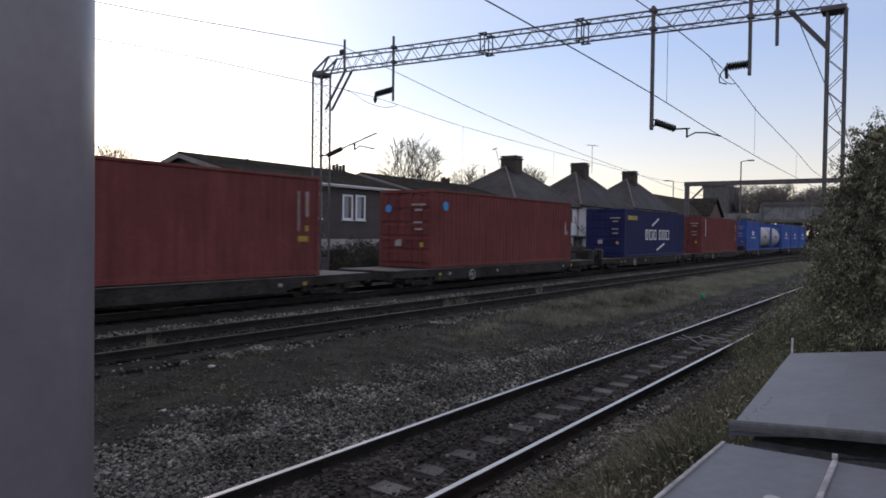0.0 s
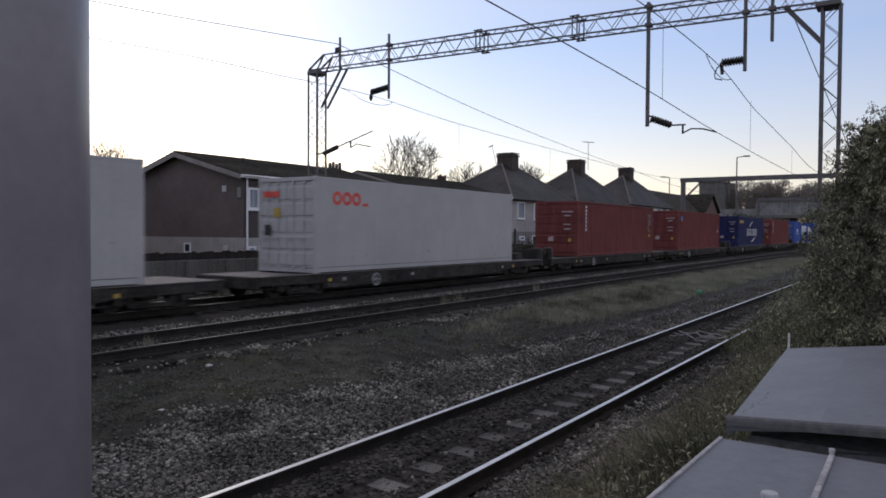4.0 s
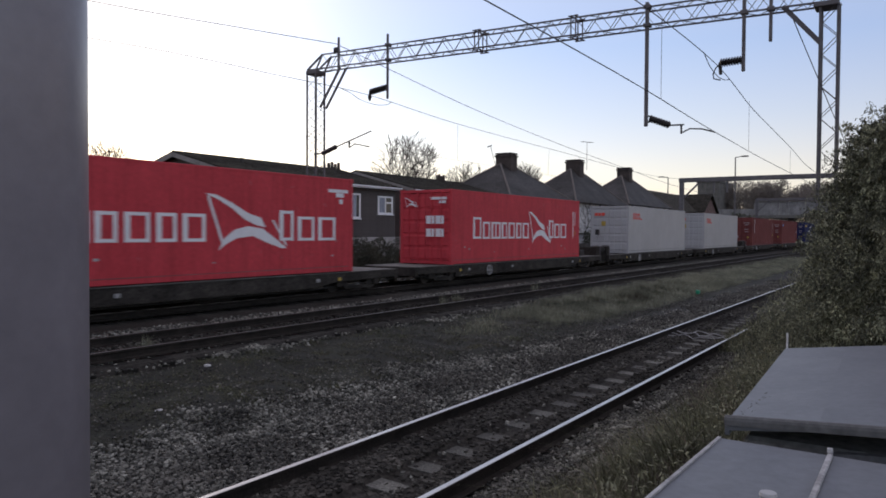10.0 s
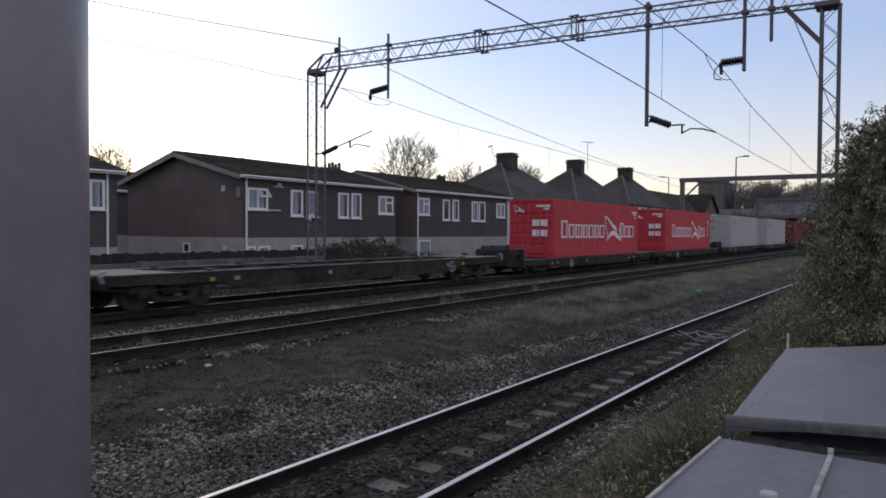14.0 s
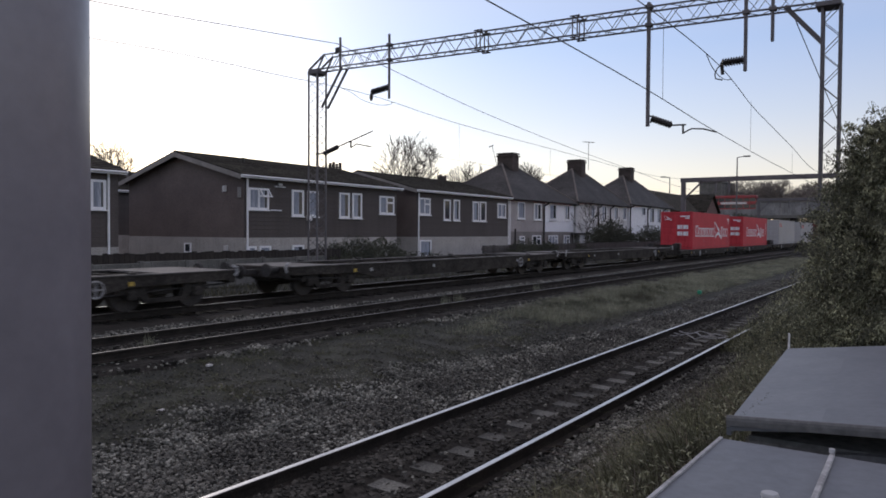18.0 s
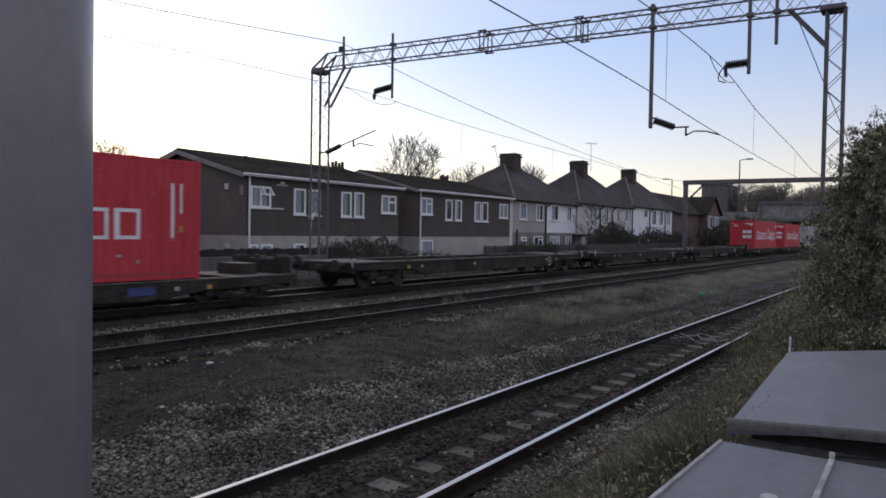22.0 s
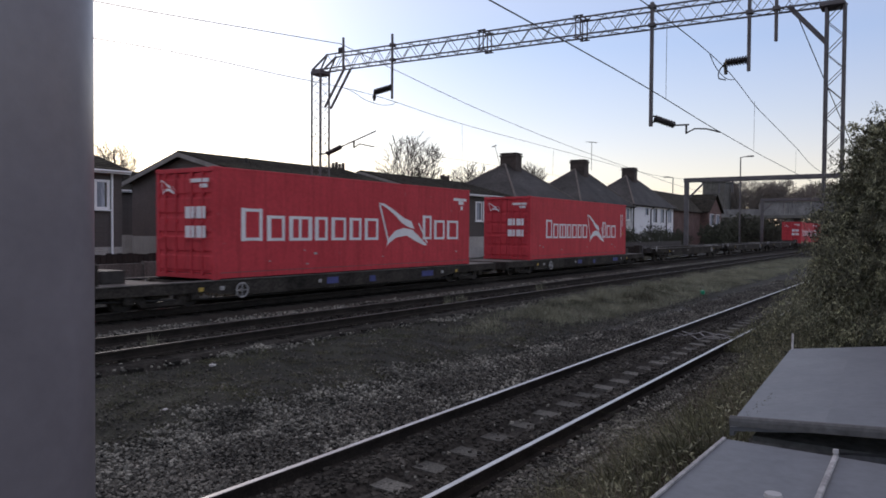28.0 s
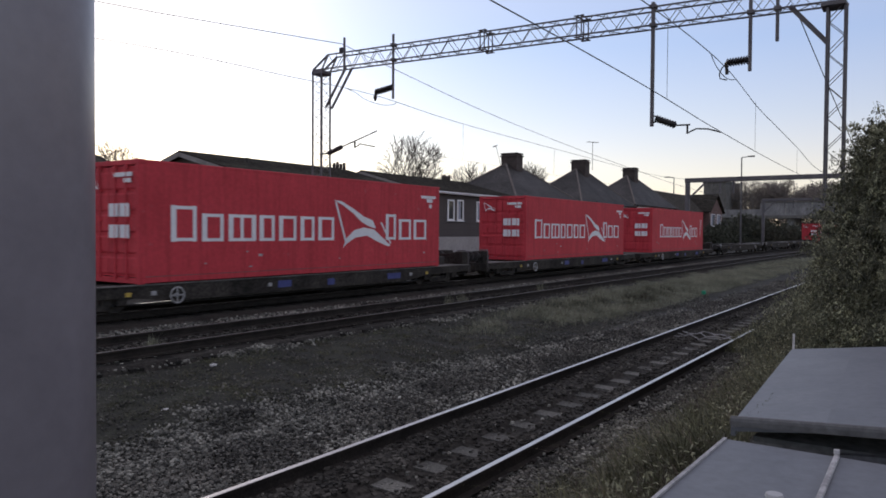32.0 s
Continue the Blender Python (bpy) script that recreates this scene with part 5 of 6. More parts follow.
h1 = brown_house(26.45, 39.8, HY, 5.16, 35.1, 6.5, 10.1,
                 [(26.75, 28.15, 3.34, 4.5, 2, "top"), (29.94, 30.84, 3.05, 4.54, 1, ""), (31.2, 32.05, 3.05, 4.54, 1, ""), (33.96, 34.86, 3.02, 4.57, 1, ""), (35.18, 36.07, 3.02, 4.6, 1, ""), (37.91, 39.45, 3.35, 4.54, 2, "top")],
                 "long brown-clad house with a gable end and white windows", 26.62, low=((26.7, 27.25, 0.55, 1.38), (27.5, 28.3, 0.55, 1.38), (29.95, 30.85, 0.55, 1.4)))
h2 = brown_house(42.2, 55.7, HY, 5.19, 35.1, 6.55, 10.2,
                 [(42.4, 43.8, 3.4, 4.62, 2, "top"), (45.62, 46.5, 3.06, 4.62, 1, ""), (46.95, 47.8, 3.06, 4.66, 1, ""), (49.8, 50.7, 3.06, 4.63, 1, ""), (50.95, 51.87, 3.06, 4.66, 1, ""), (53.83, 55.24, 3.42, 4.62, 2, "")],
                 "brown-clad house with paired white windows", 42.3, low=((42.5, 43.9, 0.4, 1.6),))
h0 = brown_house(4.0, 19.9, HY + 1.0, 4.92, 36.4, 6.5, 10.6, [(18.55, 19.25, 3.12, 4.45, 1, ""), (14.0, 15.4, 3.3, 4.5, 2, "")], "brown-clad house with a white window and downpipe", 19.37, band=1.42)


for nm, z0, z1, y0, lab in (("wall_vent", 4.28, 4.62, 31.3, "small pale wall vent on the gable"), ("wall_vent", 1.12, 1.4, 31.2, "small pale wall vent near the ground")):
    v = Geo().box(26.36, 26.44, y0, y0 + 0.3, z0, z1, 0.02)
    for i in range(4):
        v.box(26.34, 26.37, y0 + 0.03, y0 + 0.27, z0 + 0.05 + i * 0.07, z0 + 0.08 + i * 0.07)
    part(nm, v, M["render_light"], h1, lab)
gw = Geo().box(26.36, 26.44, 34.25, 34.32, 0.95, 1.5).box(26.36, 26.44, 34.75, 34.82, 0.95, 1.5).box(26.36, 26.44, 34.32, 34.75, 1.42, 1.5).box(26.36, 26.44, 34.32, 34.75, 0.95, 1.03)
gwo = part("window_frame", gw, M["upvc"], h1, "small white window in the gable")
part("pane", Geo().box(26.4, 26.43, 34.32, 34.75, 1.03, 1.42), M["pane"], gwo)
sash = Geo().bar((27.5, HY - 0.1, 4.42), (27.5, HY - 0.36, 4.06), 0.07, 0.05).bar((28.1, HY - 0.1, 4.42), (28.1, HY - 0.36, 4.06), 0.07, 0.05).bar((27.46, HY - 0.36, 4.06), (28.14, HY - 0.36, 4.06), 0.07, 0.07).bar((27.46, HY - 0.1, 4.42), (28.14, HY - 0.1, 4.42), 0.07, 0.07)
part("open_sash", sash, M["upvc"], h1, "white top light tilted open")
part("alarm_box", Geo().box(28.85, 29.15, HY - 0.12, HY - 0.03, 4.7, 4.85, 0.02).box(28.6, 29.4, HY - 0.07, HY - 0.03, 4.62, 4.67), M["render_light"], h1, "small pale fitting under the eaves")
part("waste_pipe", Geo().tube((28.3, HY - 0.08, 3.33), (29.1, HY - 0.08, 3.33), 0.035, seg=6), M["upvc"], h1, "short white waste pipe")
part("waste_pipe", Geo().tube((31.25, HY - 0.1, 2.2), (31.25, HY - 0.1, 4.8), 0.05, seg=6), M["render_light"], h1)
part("hopper_head", Geo().box(31.1, 31.45, HY - 0.2, HY - 0.03, 2.8, 3.15, 0.03), M["upvc"], h1, "white rainwater hopper")
part("gable_plate", Geo().box(26.36, 26.44, 30.15, 30.4, 3.95, 4.5, 0.02), M["concrete"], h1, "narrow grey plate by the corner")
part("roof_vent", Geo().tube((29.6, 33.6, 5.9), (29.6, 33.6, 6.4), 0.1, seg=8).tube((29.6, 33.6, 6.4), (29.6, 33.6, 6.5), 0.13, 0.1, seg=8), M["steel_dark"], h1)
for hh, xs, ry, rz in ((h1, 39.8, 35.1, 6.5), (h2, 53.6, 35.1, 6.55)):
    for i in range(4):
        part("chimney_pot", Geo().tube((xs - 1.0 + i * 0.35, ry, rz), (xs - 1.0 + i * 0.35, ry, rz + 0.5 + 0.1 * (i % 2)), 0.12, 0.1, seg=8), M["brick_dark"], hh)


def semi(x0, x1, y, eave, apex, mats, lower, ups, lows, pipes, label, depth=9.0):
    """A hip-roofed semi-detached pair with a central chimney stack; ups and lows: windows as (from, to, sill, head, lights)."""
    h = thing("semi_detached_houses", label, "house", "hipped houses beside the line")
    xm, yb, ym = (x0 + x1) / 2, y + depth, y + depth / 2
    for (a, b), m, lo in zip(((x0, xm), (xm, x1)), mats, lower):
        part("lower_wall", Geo().box(a + 0.01, b - 0.01, y + 0.02, yb, 0.05, 2.25), M[lo], h)
        part("upper_wall", Geo().box(a + 0.01, b - 0.01, y, yb, 2.25, eave), M[m], h)
    for a, b, c, d, n in ups:
        window(h, a, b, c, d, y - 0.02, n, "")
    for a, b, c, d, n in lows:
        window(h, a, b, c, d, y, n, "top")
    for p in pipes:
        part("downpipe", Geo().path([(p + 0.5, y - 0.4, eave - 0.12), (p + 0.45, y - 0.3, eave - 0.3), (p, y - 0.1, eave - 0.55), (p, y - 0.1, eave - 0.9), (p, y - 0.1, 0.05)], 0.075, 7), M["steel_dark"], h, "black downpipe")
    o = 0.4
    A, B, C, D = (x0 - o, y - o, eave - 0.1), (x1 + o, y - o, eave - 0.1), (x1 + o, yb + o, eave - 0.1), (x0 - o, yb + o, eave - 0.1)
    P, Q = (xm - 1.2, ym, apex), (xm + 1.2, ym, apex)
    for nm, quad in (("roof_slope", (A, B, Q, P)), ("roof_slope", (B, C, Q, Q)), ("roof_slope", (C, D, P, Q)), ("roof_slope", (D, A, P, P))):
        g = Geo()
        pts = list(dict.fromkeys(quad))
        g.add([*pts, *[(p[0], p[1], p[2] - 0.12) for p in pts]], [tuple(range(len(pts))), tuple(range(len(pts), 2 * len(pts)))[::-1]] + [(i, (i + 1) % len(pts), len(pts) + (i + 1) % len(pts), len(pts) + i) for i in range(len(pts))])
        r = part(nm, g, M["slate"], h, "slate roof slope")
        roof_tiles(r, quad[0], quad[1], quad[2], quad[3], 22, M["slate"], 0.02)
    for c, p in ((A, P), (B, Q), (C, Q), (D, P)):
        part("hip_tiles", Geo().tube(c, p, 0.1, seg=6), M["hip_tile"], h)
    part("gutter", Geo().tube((x0 - o, y - o - 0.05, eave - 0.12), (x1 + o, y - o - 0.05, eave - 0.12), 0.07, seg=6), M["steel_dark"], h)
    st = part("chimney", Geo().box(xm - 0.65, xm + 0.65, ym - 0.85, ym + 0.85, apex - 1.2, apex + 0.95, 0.03).box(xm - 0.74, xm + 0.74, ym - 0.94, ym + 0.94, apex + 0.75, apex + 0.88).box(xm - 0.7, xm + 0.7, ym - 0.9, ym + 0.9, apex + 1.0, apex + 1.1), M["brick_dark"], h, "broad sooty brick chimney stack")
    for i in range(4):
        for j in (-0.4, 0.4):
            part("chimney_pot", Geo().tube((xm + j, ym - 0.66 + i * 0.44, apex + 1.1), (xm + j, ym - 0.66 + i * 0.44, apex + 1.14), 0.15, 0.13, seg=8), M["brick_dark"], st)
    return h


s1 = semi(56.3, 69.9, HY, 5.2, 8.75, ("render_mauve", "render_white"), ("render_low", "render_low"),
          [(57.5, 58.85, 3.38, 4.9, 1), (60.74, 62.2, 3.34, 4.87, 2), (64.0, 65.6, 3.39, 4.93, 1), (67.6, 68.75, 3.42, 4.95, 2)],
          [(57.95, 58.9, 0.9, 1.86, 1), (60.46, 62.24, 1.0, 1.92, 2), (63.95, 66.0, 0.95, 1.92, 3), (67.5, 68.8, 0.95, 1.92, 2)], (62.75,), "grey and white rendered pair of hipped houses", 8.0)
part("porch_roof", Geo().box(69.15, 71.9, HY - 1.2, HY - 0.02, 1.98, 2.15, 0.03), M["steel_dark"], s1, "dark flat porch canopy")
part("porch_panel", Geo().box(69.3, 71.0, HY - 1.0, HY - 0.95, 0.3, 1.95), M["upvc"], s1, "white porch panel")
part("soil_pipe", Geo().tube((57.0, HY - 0.08, 0.1), (57.0, HY - 0.08, 2.5), 0.07, seg=8), M["steel_dark"], s1)
part("open_casement", Geo().bar((64.1, HY - 0.1, 3.5), (64.1, HY - 0.5, 3.5), 0.05, 0.06).bar((65.1, HY - 0.1, 3.5), (65.1, HY - 0.5, 3.5), 0.05, 0.06).bar((64.1, HY - 0.5, 3.5), (65.1, HY - 0.5, 3.5), 0.06, 0.06), M["upvc"], s1, "white casement pushed open")
semi(70.4, 86.0, HY, 5.45, 9.35, ("render_light", "render_light"), ("render_light", "render_light"),
     [(74.5, 75.5, 3.7, 5.2, 1), (77.6, 79.05, 3.6, 5.2, 2), (81.5, 82.7, 3.7, 5.2, 2), (84.4, 85.6, 3.75, 5.2, 1)],
     [(74.2, 75.6, 0.95, 2.1, 2), (77.5, 79.0, 0.95, 2.1, 2), (81.5, 83.0, 0.95, 2.1, 2)], (76.4, 80.1), "pale rendered pair of hipped houses with a tall chimney", 6.6)
semi(86.6, 103.8, HY, 5.75, 9.75, ("render_white", "render_white"), ("render_white", "render_white"),
     [(91.4, 92.8, 4.4, 5.45, 1), (94.6, 96.4, 3.5, 5.5, 2), (97.8, 99.4, 3.5, 5.5, 2), (101.1, 102.8, 3.55, 5.5, 2)],
     [(91.4, 92.8, 1.0, 2.1, 2), (97.8, 99.4, 1.0, 2.1, 2)], (86.9, 93.6, 100.3), "white rendered pair of hipped houses", 6.8)
part("side_post", Geo().box(55.75, 56.25, HY - 0.02, HY + 0.3, 0.1, 5.1), M["render_light"], h2)


def far_house():
    h = thing("brick_house", "red brick house with a dark roof and a front gable", "house")
    part("wall", Geo().box(106, 131, 31, 38, 0.1, 5.6), M["brick"], h)
    part("roof_slope", Geo().prism([(30.4, 5.5), (38.6, 5.5), (34.5, 8.6)], "x", 105.5, 131.3), M["rooftile"], h)
    part("front_gable", Geo().prism([(122.6, 0.2), (131.4, 0.2), (131.4, 5.7), (127.0, 8.3), (122.6, 5.7)], "y", 29.8, 34), M["brick"], h, "brick gable with two pale windows")
    for sx in (-1, 1):
        part("gable_roof", Geo().add([(127, 29.4, 8.6), (127 + sx * 5, 29.4, 5.6), (127 + sx * 5, 36, 5.6), (127, 36, 8.6), (127, 29.4, 8.75), (127 + sx * 5, 29.4, 5.75), (127 + sx * 5, 36, 5.75), (127, 36, 8.75)],
             [(0, 1, 2, 3), (4, 7, 6, 5), (0, 4, 5, 1), (1, 5, 6, 2), (2, 6, 7, 3), (3, 7, 4, 0)]), M["rooftile"], h)
    window(h, 123.6, 126.2, 3.4, 5.4, 29.75, 1)
    window(h, 127.6, 130.2, 3.4, 5.4, 29.75, 1)


far_house()


def far_setting():
    t = thing("block_tower", "square greenish-grey tower block behind the houses", "tower")
    part("wall", Geo().box(215, 233.6, 47.9, 53.9, 0, 16.5), M["concrete_dark"], t)
    part("parapet", Geo().box(214.7, 233.9, 47.6, 54.2, 16.5, 17.1, 0.05), M["concrete_dark"], t)
    b = thing("road_bridge", "pale concrete road bridge crossing the line", "bridge")
    part("deck", Geo().prism([(-80, 6.0), (60, 6.0), (60, 6.9), (46, 6.9), (31, 8.2), (-80, 8.2)], "x", 190, 202), M["concrete"], b)
    for xa in (189.7, 202.0):
        part("parapet", Geo().box(xa, xa + 0.3, -80, 34.2, 6.6, 9.6, 0.03), M["concrete_pale"], b, "pale grey parapet wall")
        part("ramp_parapet", Geo().box(xa, xa + 0.3, 34.2, 60, 6.2, 8.1, 0.03), M["concrete_pale"], b, "lower pale parapet")
        for i in range(20):
            part("parapet_rib", Geo().box(xa - 0.06, xa, -78 + i * 5.6, -77.7 + i * 5.6, 6.7, 9.5), M["concrete"], b)
    part("abutment", Geo().box(190.5, 201.5, 36, 60, 0, 6.0), M["concrete_dark"], b)
    part("parapet_cap", Geo().box(189.55, 190.15, -80, 34.2, 9.6, 9.85, 0.03), M["concrete_dark"], b, "darker coping")
    part("girder", Geo().box(189.5, 189.7, -80, 36, 5.9, 6.6), M["concrete_dark"], b, "dark edge girder under the parapet")
    for y in (27.6, 8.0, -10):
        part("pier", Geo().box(191, 201, y - 0.8, y + 0.8, 0, 6.0), M["concrete_pale"], b)
    for x, y, zt, sy, lab in ((130, 37.7, 12.0, 1, "street lamp on a tall pole behind the roofs"), (110, 22.4, 13.0, -1, "street lamp on a tall pole by the bridge")):
        s = thing("street_lamp", lab, "street lamp", "street lamps", at=(x, y, 0))
        part("pole", Geo().tube((0, 0, 0), (0, 0, zt), 0.13, 0.08, seg=8), M["steel_grey"], s)
        part("arm", Geo().path([(0, 0, zt), (0.2, sy * 0.9, zt + 0.12)], 0.06), M["steel_grey"], s)
        part("lantern", Geo().box(0.0, 0.4, min(sy * 0.8, sy * 1.7), max(sy * 0.8, sy * 1.7), zt + 0.04, zt + 0.22, 0.04), M["steel_grey"], s)


far_setting()


def build_bus():
    """A double-decker bus: origin on the road under its middle, front towards +y."""
    b = thing("double_decker_bus", "red double-decker bus crossing the road bridge", "bus", at=(196, -70, 8.2))
    part("lower_body", Geo().box(-1.25, 1.25, -5.3, 5.3, 0.3, 1.15, 0.06), M["bus_red"], b)
    part("mid_band", Geo().box(-1.25, 1.25, -5.3, 5.3, 2.05, 2.8, 0.05), M["bus_red"], b)
    part("roof", Geo().box(-1.22, 1.22, -5.25, 5.25, 3.6, 4.35, 0.16), M["bus_red"], b, "red domed roof")
    for z0, z1 in ((1.15, 2.05), (2.8, 3.6)):
        for sx in (-1, 1):
            for i in range(7):
                y0 = -5.2 + i * 1.49
                part("side_window", Geo().box(*sorted((sx * 1.2, sx * 1.235)), y0 + 0.06, y0 + 1.4, z0 - 0.01, z1 + 0.01), M["pane"], b)
            for i in range(8):
                y0 = -5.2 + i * 1.486
                part("pillar", Geo().box(*sorted((sx * 1.19, sx * 1.245)), y0 - 0.06, y0 + 0.06, z0, z1), M["bus_red"], b)
        for sy in (-1, 1):
            part("end_window", Geo().box(-1.14, 1.14, *sorted((sy * 5.2, sy * 5.26)), z0 - 0.01, z1 + 0.01), M["pane"], b)
    part("floor", Geo().box(-1.15, 1.15, -5.1, 5.1, 0.25, 0.35), M["steel_dark"], b)
    part("upper_floor", Geo().box(-1.15, 1.15, -5.1, 5.1, 2.3, 2.4), M["steel_dark"], b)
    part("advert_panel", Geo().box(-1.262, -1.252, -3.0, 3.2, 2.15, 2.68), M["render_light"], b, "pale advertising panel")
    for y in (-2.6, 3.0):
        for sx in (-1, 1):
            wh = part("wheel", Geo().tube((sx * 0.95, y, 0.5), (sx * 1.24, y, 0.5), 0.5, seg=20), M["steel_dark"], b, "black tyre")
            part("hub", Geo().tube((sx * 1.24, y, 0.5), (sx * 1.26, y, 0.5), 0.22, seg=14), M["steel_grey"], wh)
    return b


BUS = build_bus()


def boundary():
    w = thing("boundary_wall", "low grey concrete panel wall beyond the tracks", "wall", kind="structure")
    x = 6.0
    me = Geo().box(0.02, 1.78, 22.4, 22.52, -0.1, 1.1, 0.01).mesh("wall_panel", M["concrete_dark"])
    pm = Geo().box(-0.07, 0.07, 22.36, 22.56, -0.1, 1.14, 0.01).mesh("wall_post", M["concrete_dark"])
    while x < 24.5:
        for m_ in (me, pm):
            o = part("panel" if m_ is me else "post", m_, None, w)
            o.location = (x, 0, rng.uniform(-0.03, 0.02))
        x += 1.85
    d = thing("dark_fence", "low creosoted board fence behind the wall", "fence", kind="structure")
    db = Geo().box(0.005, 0.195, 23.0, 23.03, 0.0, 1.4).mesh("dark_board", M["creosote"])
    x = 6.0
    while x < 26:
        o = part("board", db, None, d)
        o.location = (x, 0, rng.uniform(-0.04, 0.02))
        x += 0.2
    f = thing("garden_fence", "weathered dark timber fence along the gardens", "fence", kind="structure")
    bm_ = Geo().box(0.01, 0.145, 24.5, 24.53, 0.05, 1.3).mesh("fence_board", M["ply"])
    x = 42.0
    while x < 88:
        o = part("board", bm_, None, f)
        o.location = (x, 0, rng.uniform(-0.06, 0.05))
        x += 0.155 if x < 70 else 0.16
    fr = Geo().box(42, 88, 24.53, 24.6, 0.3, 0.4).box(42, 88, 24.53, 24.6, 1.0, 1.1)
    part("rail", fr, M["ply"], f)


boundary()

brown_house(14.0, 38.0, 47.0, 5.0, 52.0, 6.6, 10.0, [], "brown house in the row behind", 37.0)


def aerial(x, y, z0, z1, n, label):
    t = thing("roof_aerial", label, "aerial", "roof aerials", at=(x, y, 0))
    part("pole", Geo().tube((0, 0, z0), (0, 0, z1), 0.03, seg=6), M["steel_grey"], t)
    part("boom", Geo().tube((-0.75, 0.4, z1), (0.75, -0.4, z1), 0.025, seg=5), M["steel_grey"], t)
    for i in range(n):
        k = -0.65 + 1.3 * i / (n - 1)
        part("rod", Geo().tube((k - 0.2, 0.53 * -k - 0.35, z1), (k + 0.2, 0.53 * -k + 0.35, z1), 0.012, seg=4), M["steel_grey"], t)


aerial(82.0, 33.4, 9.6, 12.9, 7, "thin television aerial on the chimney of the white houses")
loose = thing("roof_aerial", "small bent aerial leaning beside the chimney", "aerial", "roof aerials", at=(60.3, 34.2, 0))
part("pole", Geo().tube((0.4, -0.3, 8.5), (0, 0, 10.3), 0.025, seg=6), M["steel_grey"], loose)
part("head", Geo().tube((-0.25, 0.2, 10.2), (0.1, -0.08, 10.38), 0.05, seg=6), M["steel_grey"], loose)

# ---- camera side: post and equipment boxes ----


def build_post():
    p = thing("lamp_post", "smooth grey painted steel post close to the lens", "post", at=(0.367, 0.822, 0.45))
    part("column", Geo().tube((0, 0, 0), (0.006, -0.002, 4.2), 0.107, 0.103, seg=64), M["post_paint"], p, smooth=True)
    part("bolt_head", Geo().tube((-0.04, -0.085, 1.72), (-0.045, -0.11, 1.72), 0.004, seg=8), M["steel_dark"], p)
    part("base_plate", Geo().box(-0.2, 0.2, -0.2, 0.2, -0.02, 0.03, 0.01), M["steel_grey"], p)


build_post()


def sloped_slab(x0, x1, ya0, ya1, yb, za, zb, th):
    """A lid: its track edge from (x0, ya0) to (x1, ya1) at height za, its other edge at yb, height zb."""
    top = [(x0, ya0, za), (x1, ya1, za), (x1, yb, zb), (x0, yb, zb)]
    g = Geo()
    return g.add(top + [(x, y, z - th) for x, y, z in top], [(0, 1, 2, 3), (4, 7, 6, 5), (0, 4, 5, 1), (1, 5, 6, 2), (2, 6, 7, 3), (3, 7, 4, 0)])


def build_boxes():
    a = thing("equipment_cabinet", "grey steel equipment cabinet with a sloping flat lid", "cabinet", "trackside cabinets")
    z = 1.35
    part("body", Geo().box(3.6, 6.05, -0.8, 0.68, 0.3, z - 0.06, 0.02), M["concrete_dark"], a, "dark weathered cabinet body")
    lid = part("lid", sloped_slab(3.49, 6.13, 0.735, 0.855, -0.95, z, z + 0.22, 0.02), M["boxlid"], a, "light grey painted steel lid")
    part("lid_edge", Geo().prism([(3.475, -0.042), (3.505, -0.042), (3.505, 0.001), (3.49, 0.001), (3.479, -0.006), (3.475, -0.018)], "y", -0.955, 0.735), M["lid_grime"], lid, "rounded grimy front edge").matrix_basis = Matrix(((1, 0, 0, 0), (0, 1, 0, 0), (0, -0.22 / 1.685, 1, z + 0.22 * 0.735 / 1.685), (0, 0, 0, 1)))
    part("lid_edge", Geo().bar((3.53, 0.737, z - 0.025), (6.13, 0.855, z - 0.03), 0.02, 0.05), M["boxlid"], lid)
    part("lid_sheet", sloped_slab(3.5, 6.12, 0.36, 0.45, -0.94, z + 0.052, z + 0.222, 0.002), M["boxlid_dull"], lid, "slightly duller overlapping sheet")
    part("lid_scratch", Geo().path([(5.2, 0.05, z + 0.098), (5.24, -0.12, z + 0.12), (5.35, -0.3, z + 0.143)], 0.004, 4), M["lid_grime"], lid, "dark scratch")
    part("inner_rail", Geo().bar((3.56, 0.3, z - 0.09), (3.56, -0.9, z + 0.02), 0.04, 0.05), M["lid_grime"], a)
    b = thing("equipment_cabinet", "grey steel equipment cabinet with a strap across its lid", "cabinet", "trackside cabinets")
    part("body", Geo().box(1.9, 3.2, -0.8, 0.66, 0.3, z - 0.05, 0.02), M["concrete_dark"], b, "dark weathered cabinet body")
    lid = part("lid", sloped_slab(1.85, 3.27, 0.76, 0.715, -0.95, z, z - 0.01, 0.05), M["boxlid"], b, "light grey painted steel lid")
    part("lid_flange", Geo().bar((1.85, 0.758, z + 0.006), (3.27, 0.713, z + 0.003), 0.014, 0.008), M["grimy_mark"], lid, "pale folded flange")
    part("strap", Geo().box(1.9, 3.25, 0.278, 0.297, z - 0.002, z + 0.014, 0.003), M["grimy_mark"], b, "pale steel strap")
    part("strap_end", Geo().tube((3.24, 0.288, z + 0.018), (3.24, 0.288, z + 0.034), 0.011, seg=12), M["grimy_mark"], b)
    part("vent_cap", Geo().tube((2.596, 0.408, z - 0.01), (2.585, 0.408, z + 0.02), 0.026, seg=20).tube((2.585, 0.408, z + 0.02), (2.585, 0.408, z + 0.03), 0.029, 0.026, seg=20), M["box_white"], b, "round pale vent cap")
    s = thing("marker_stick", "thin pale stick standing behind the cabinet", "stick", at=(6.25, 0.87, 0.3))
    part("cane", Geo().tube((0, 0, 0), (0.02, 0, 1.15), 0.008, seg=6), M["render_light"], s)


build_boxes()


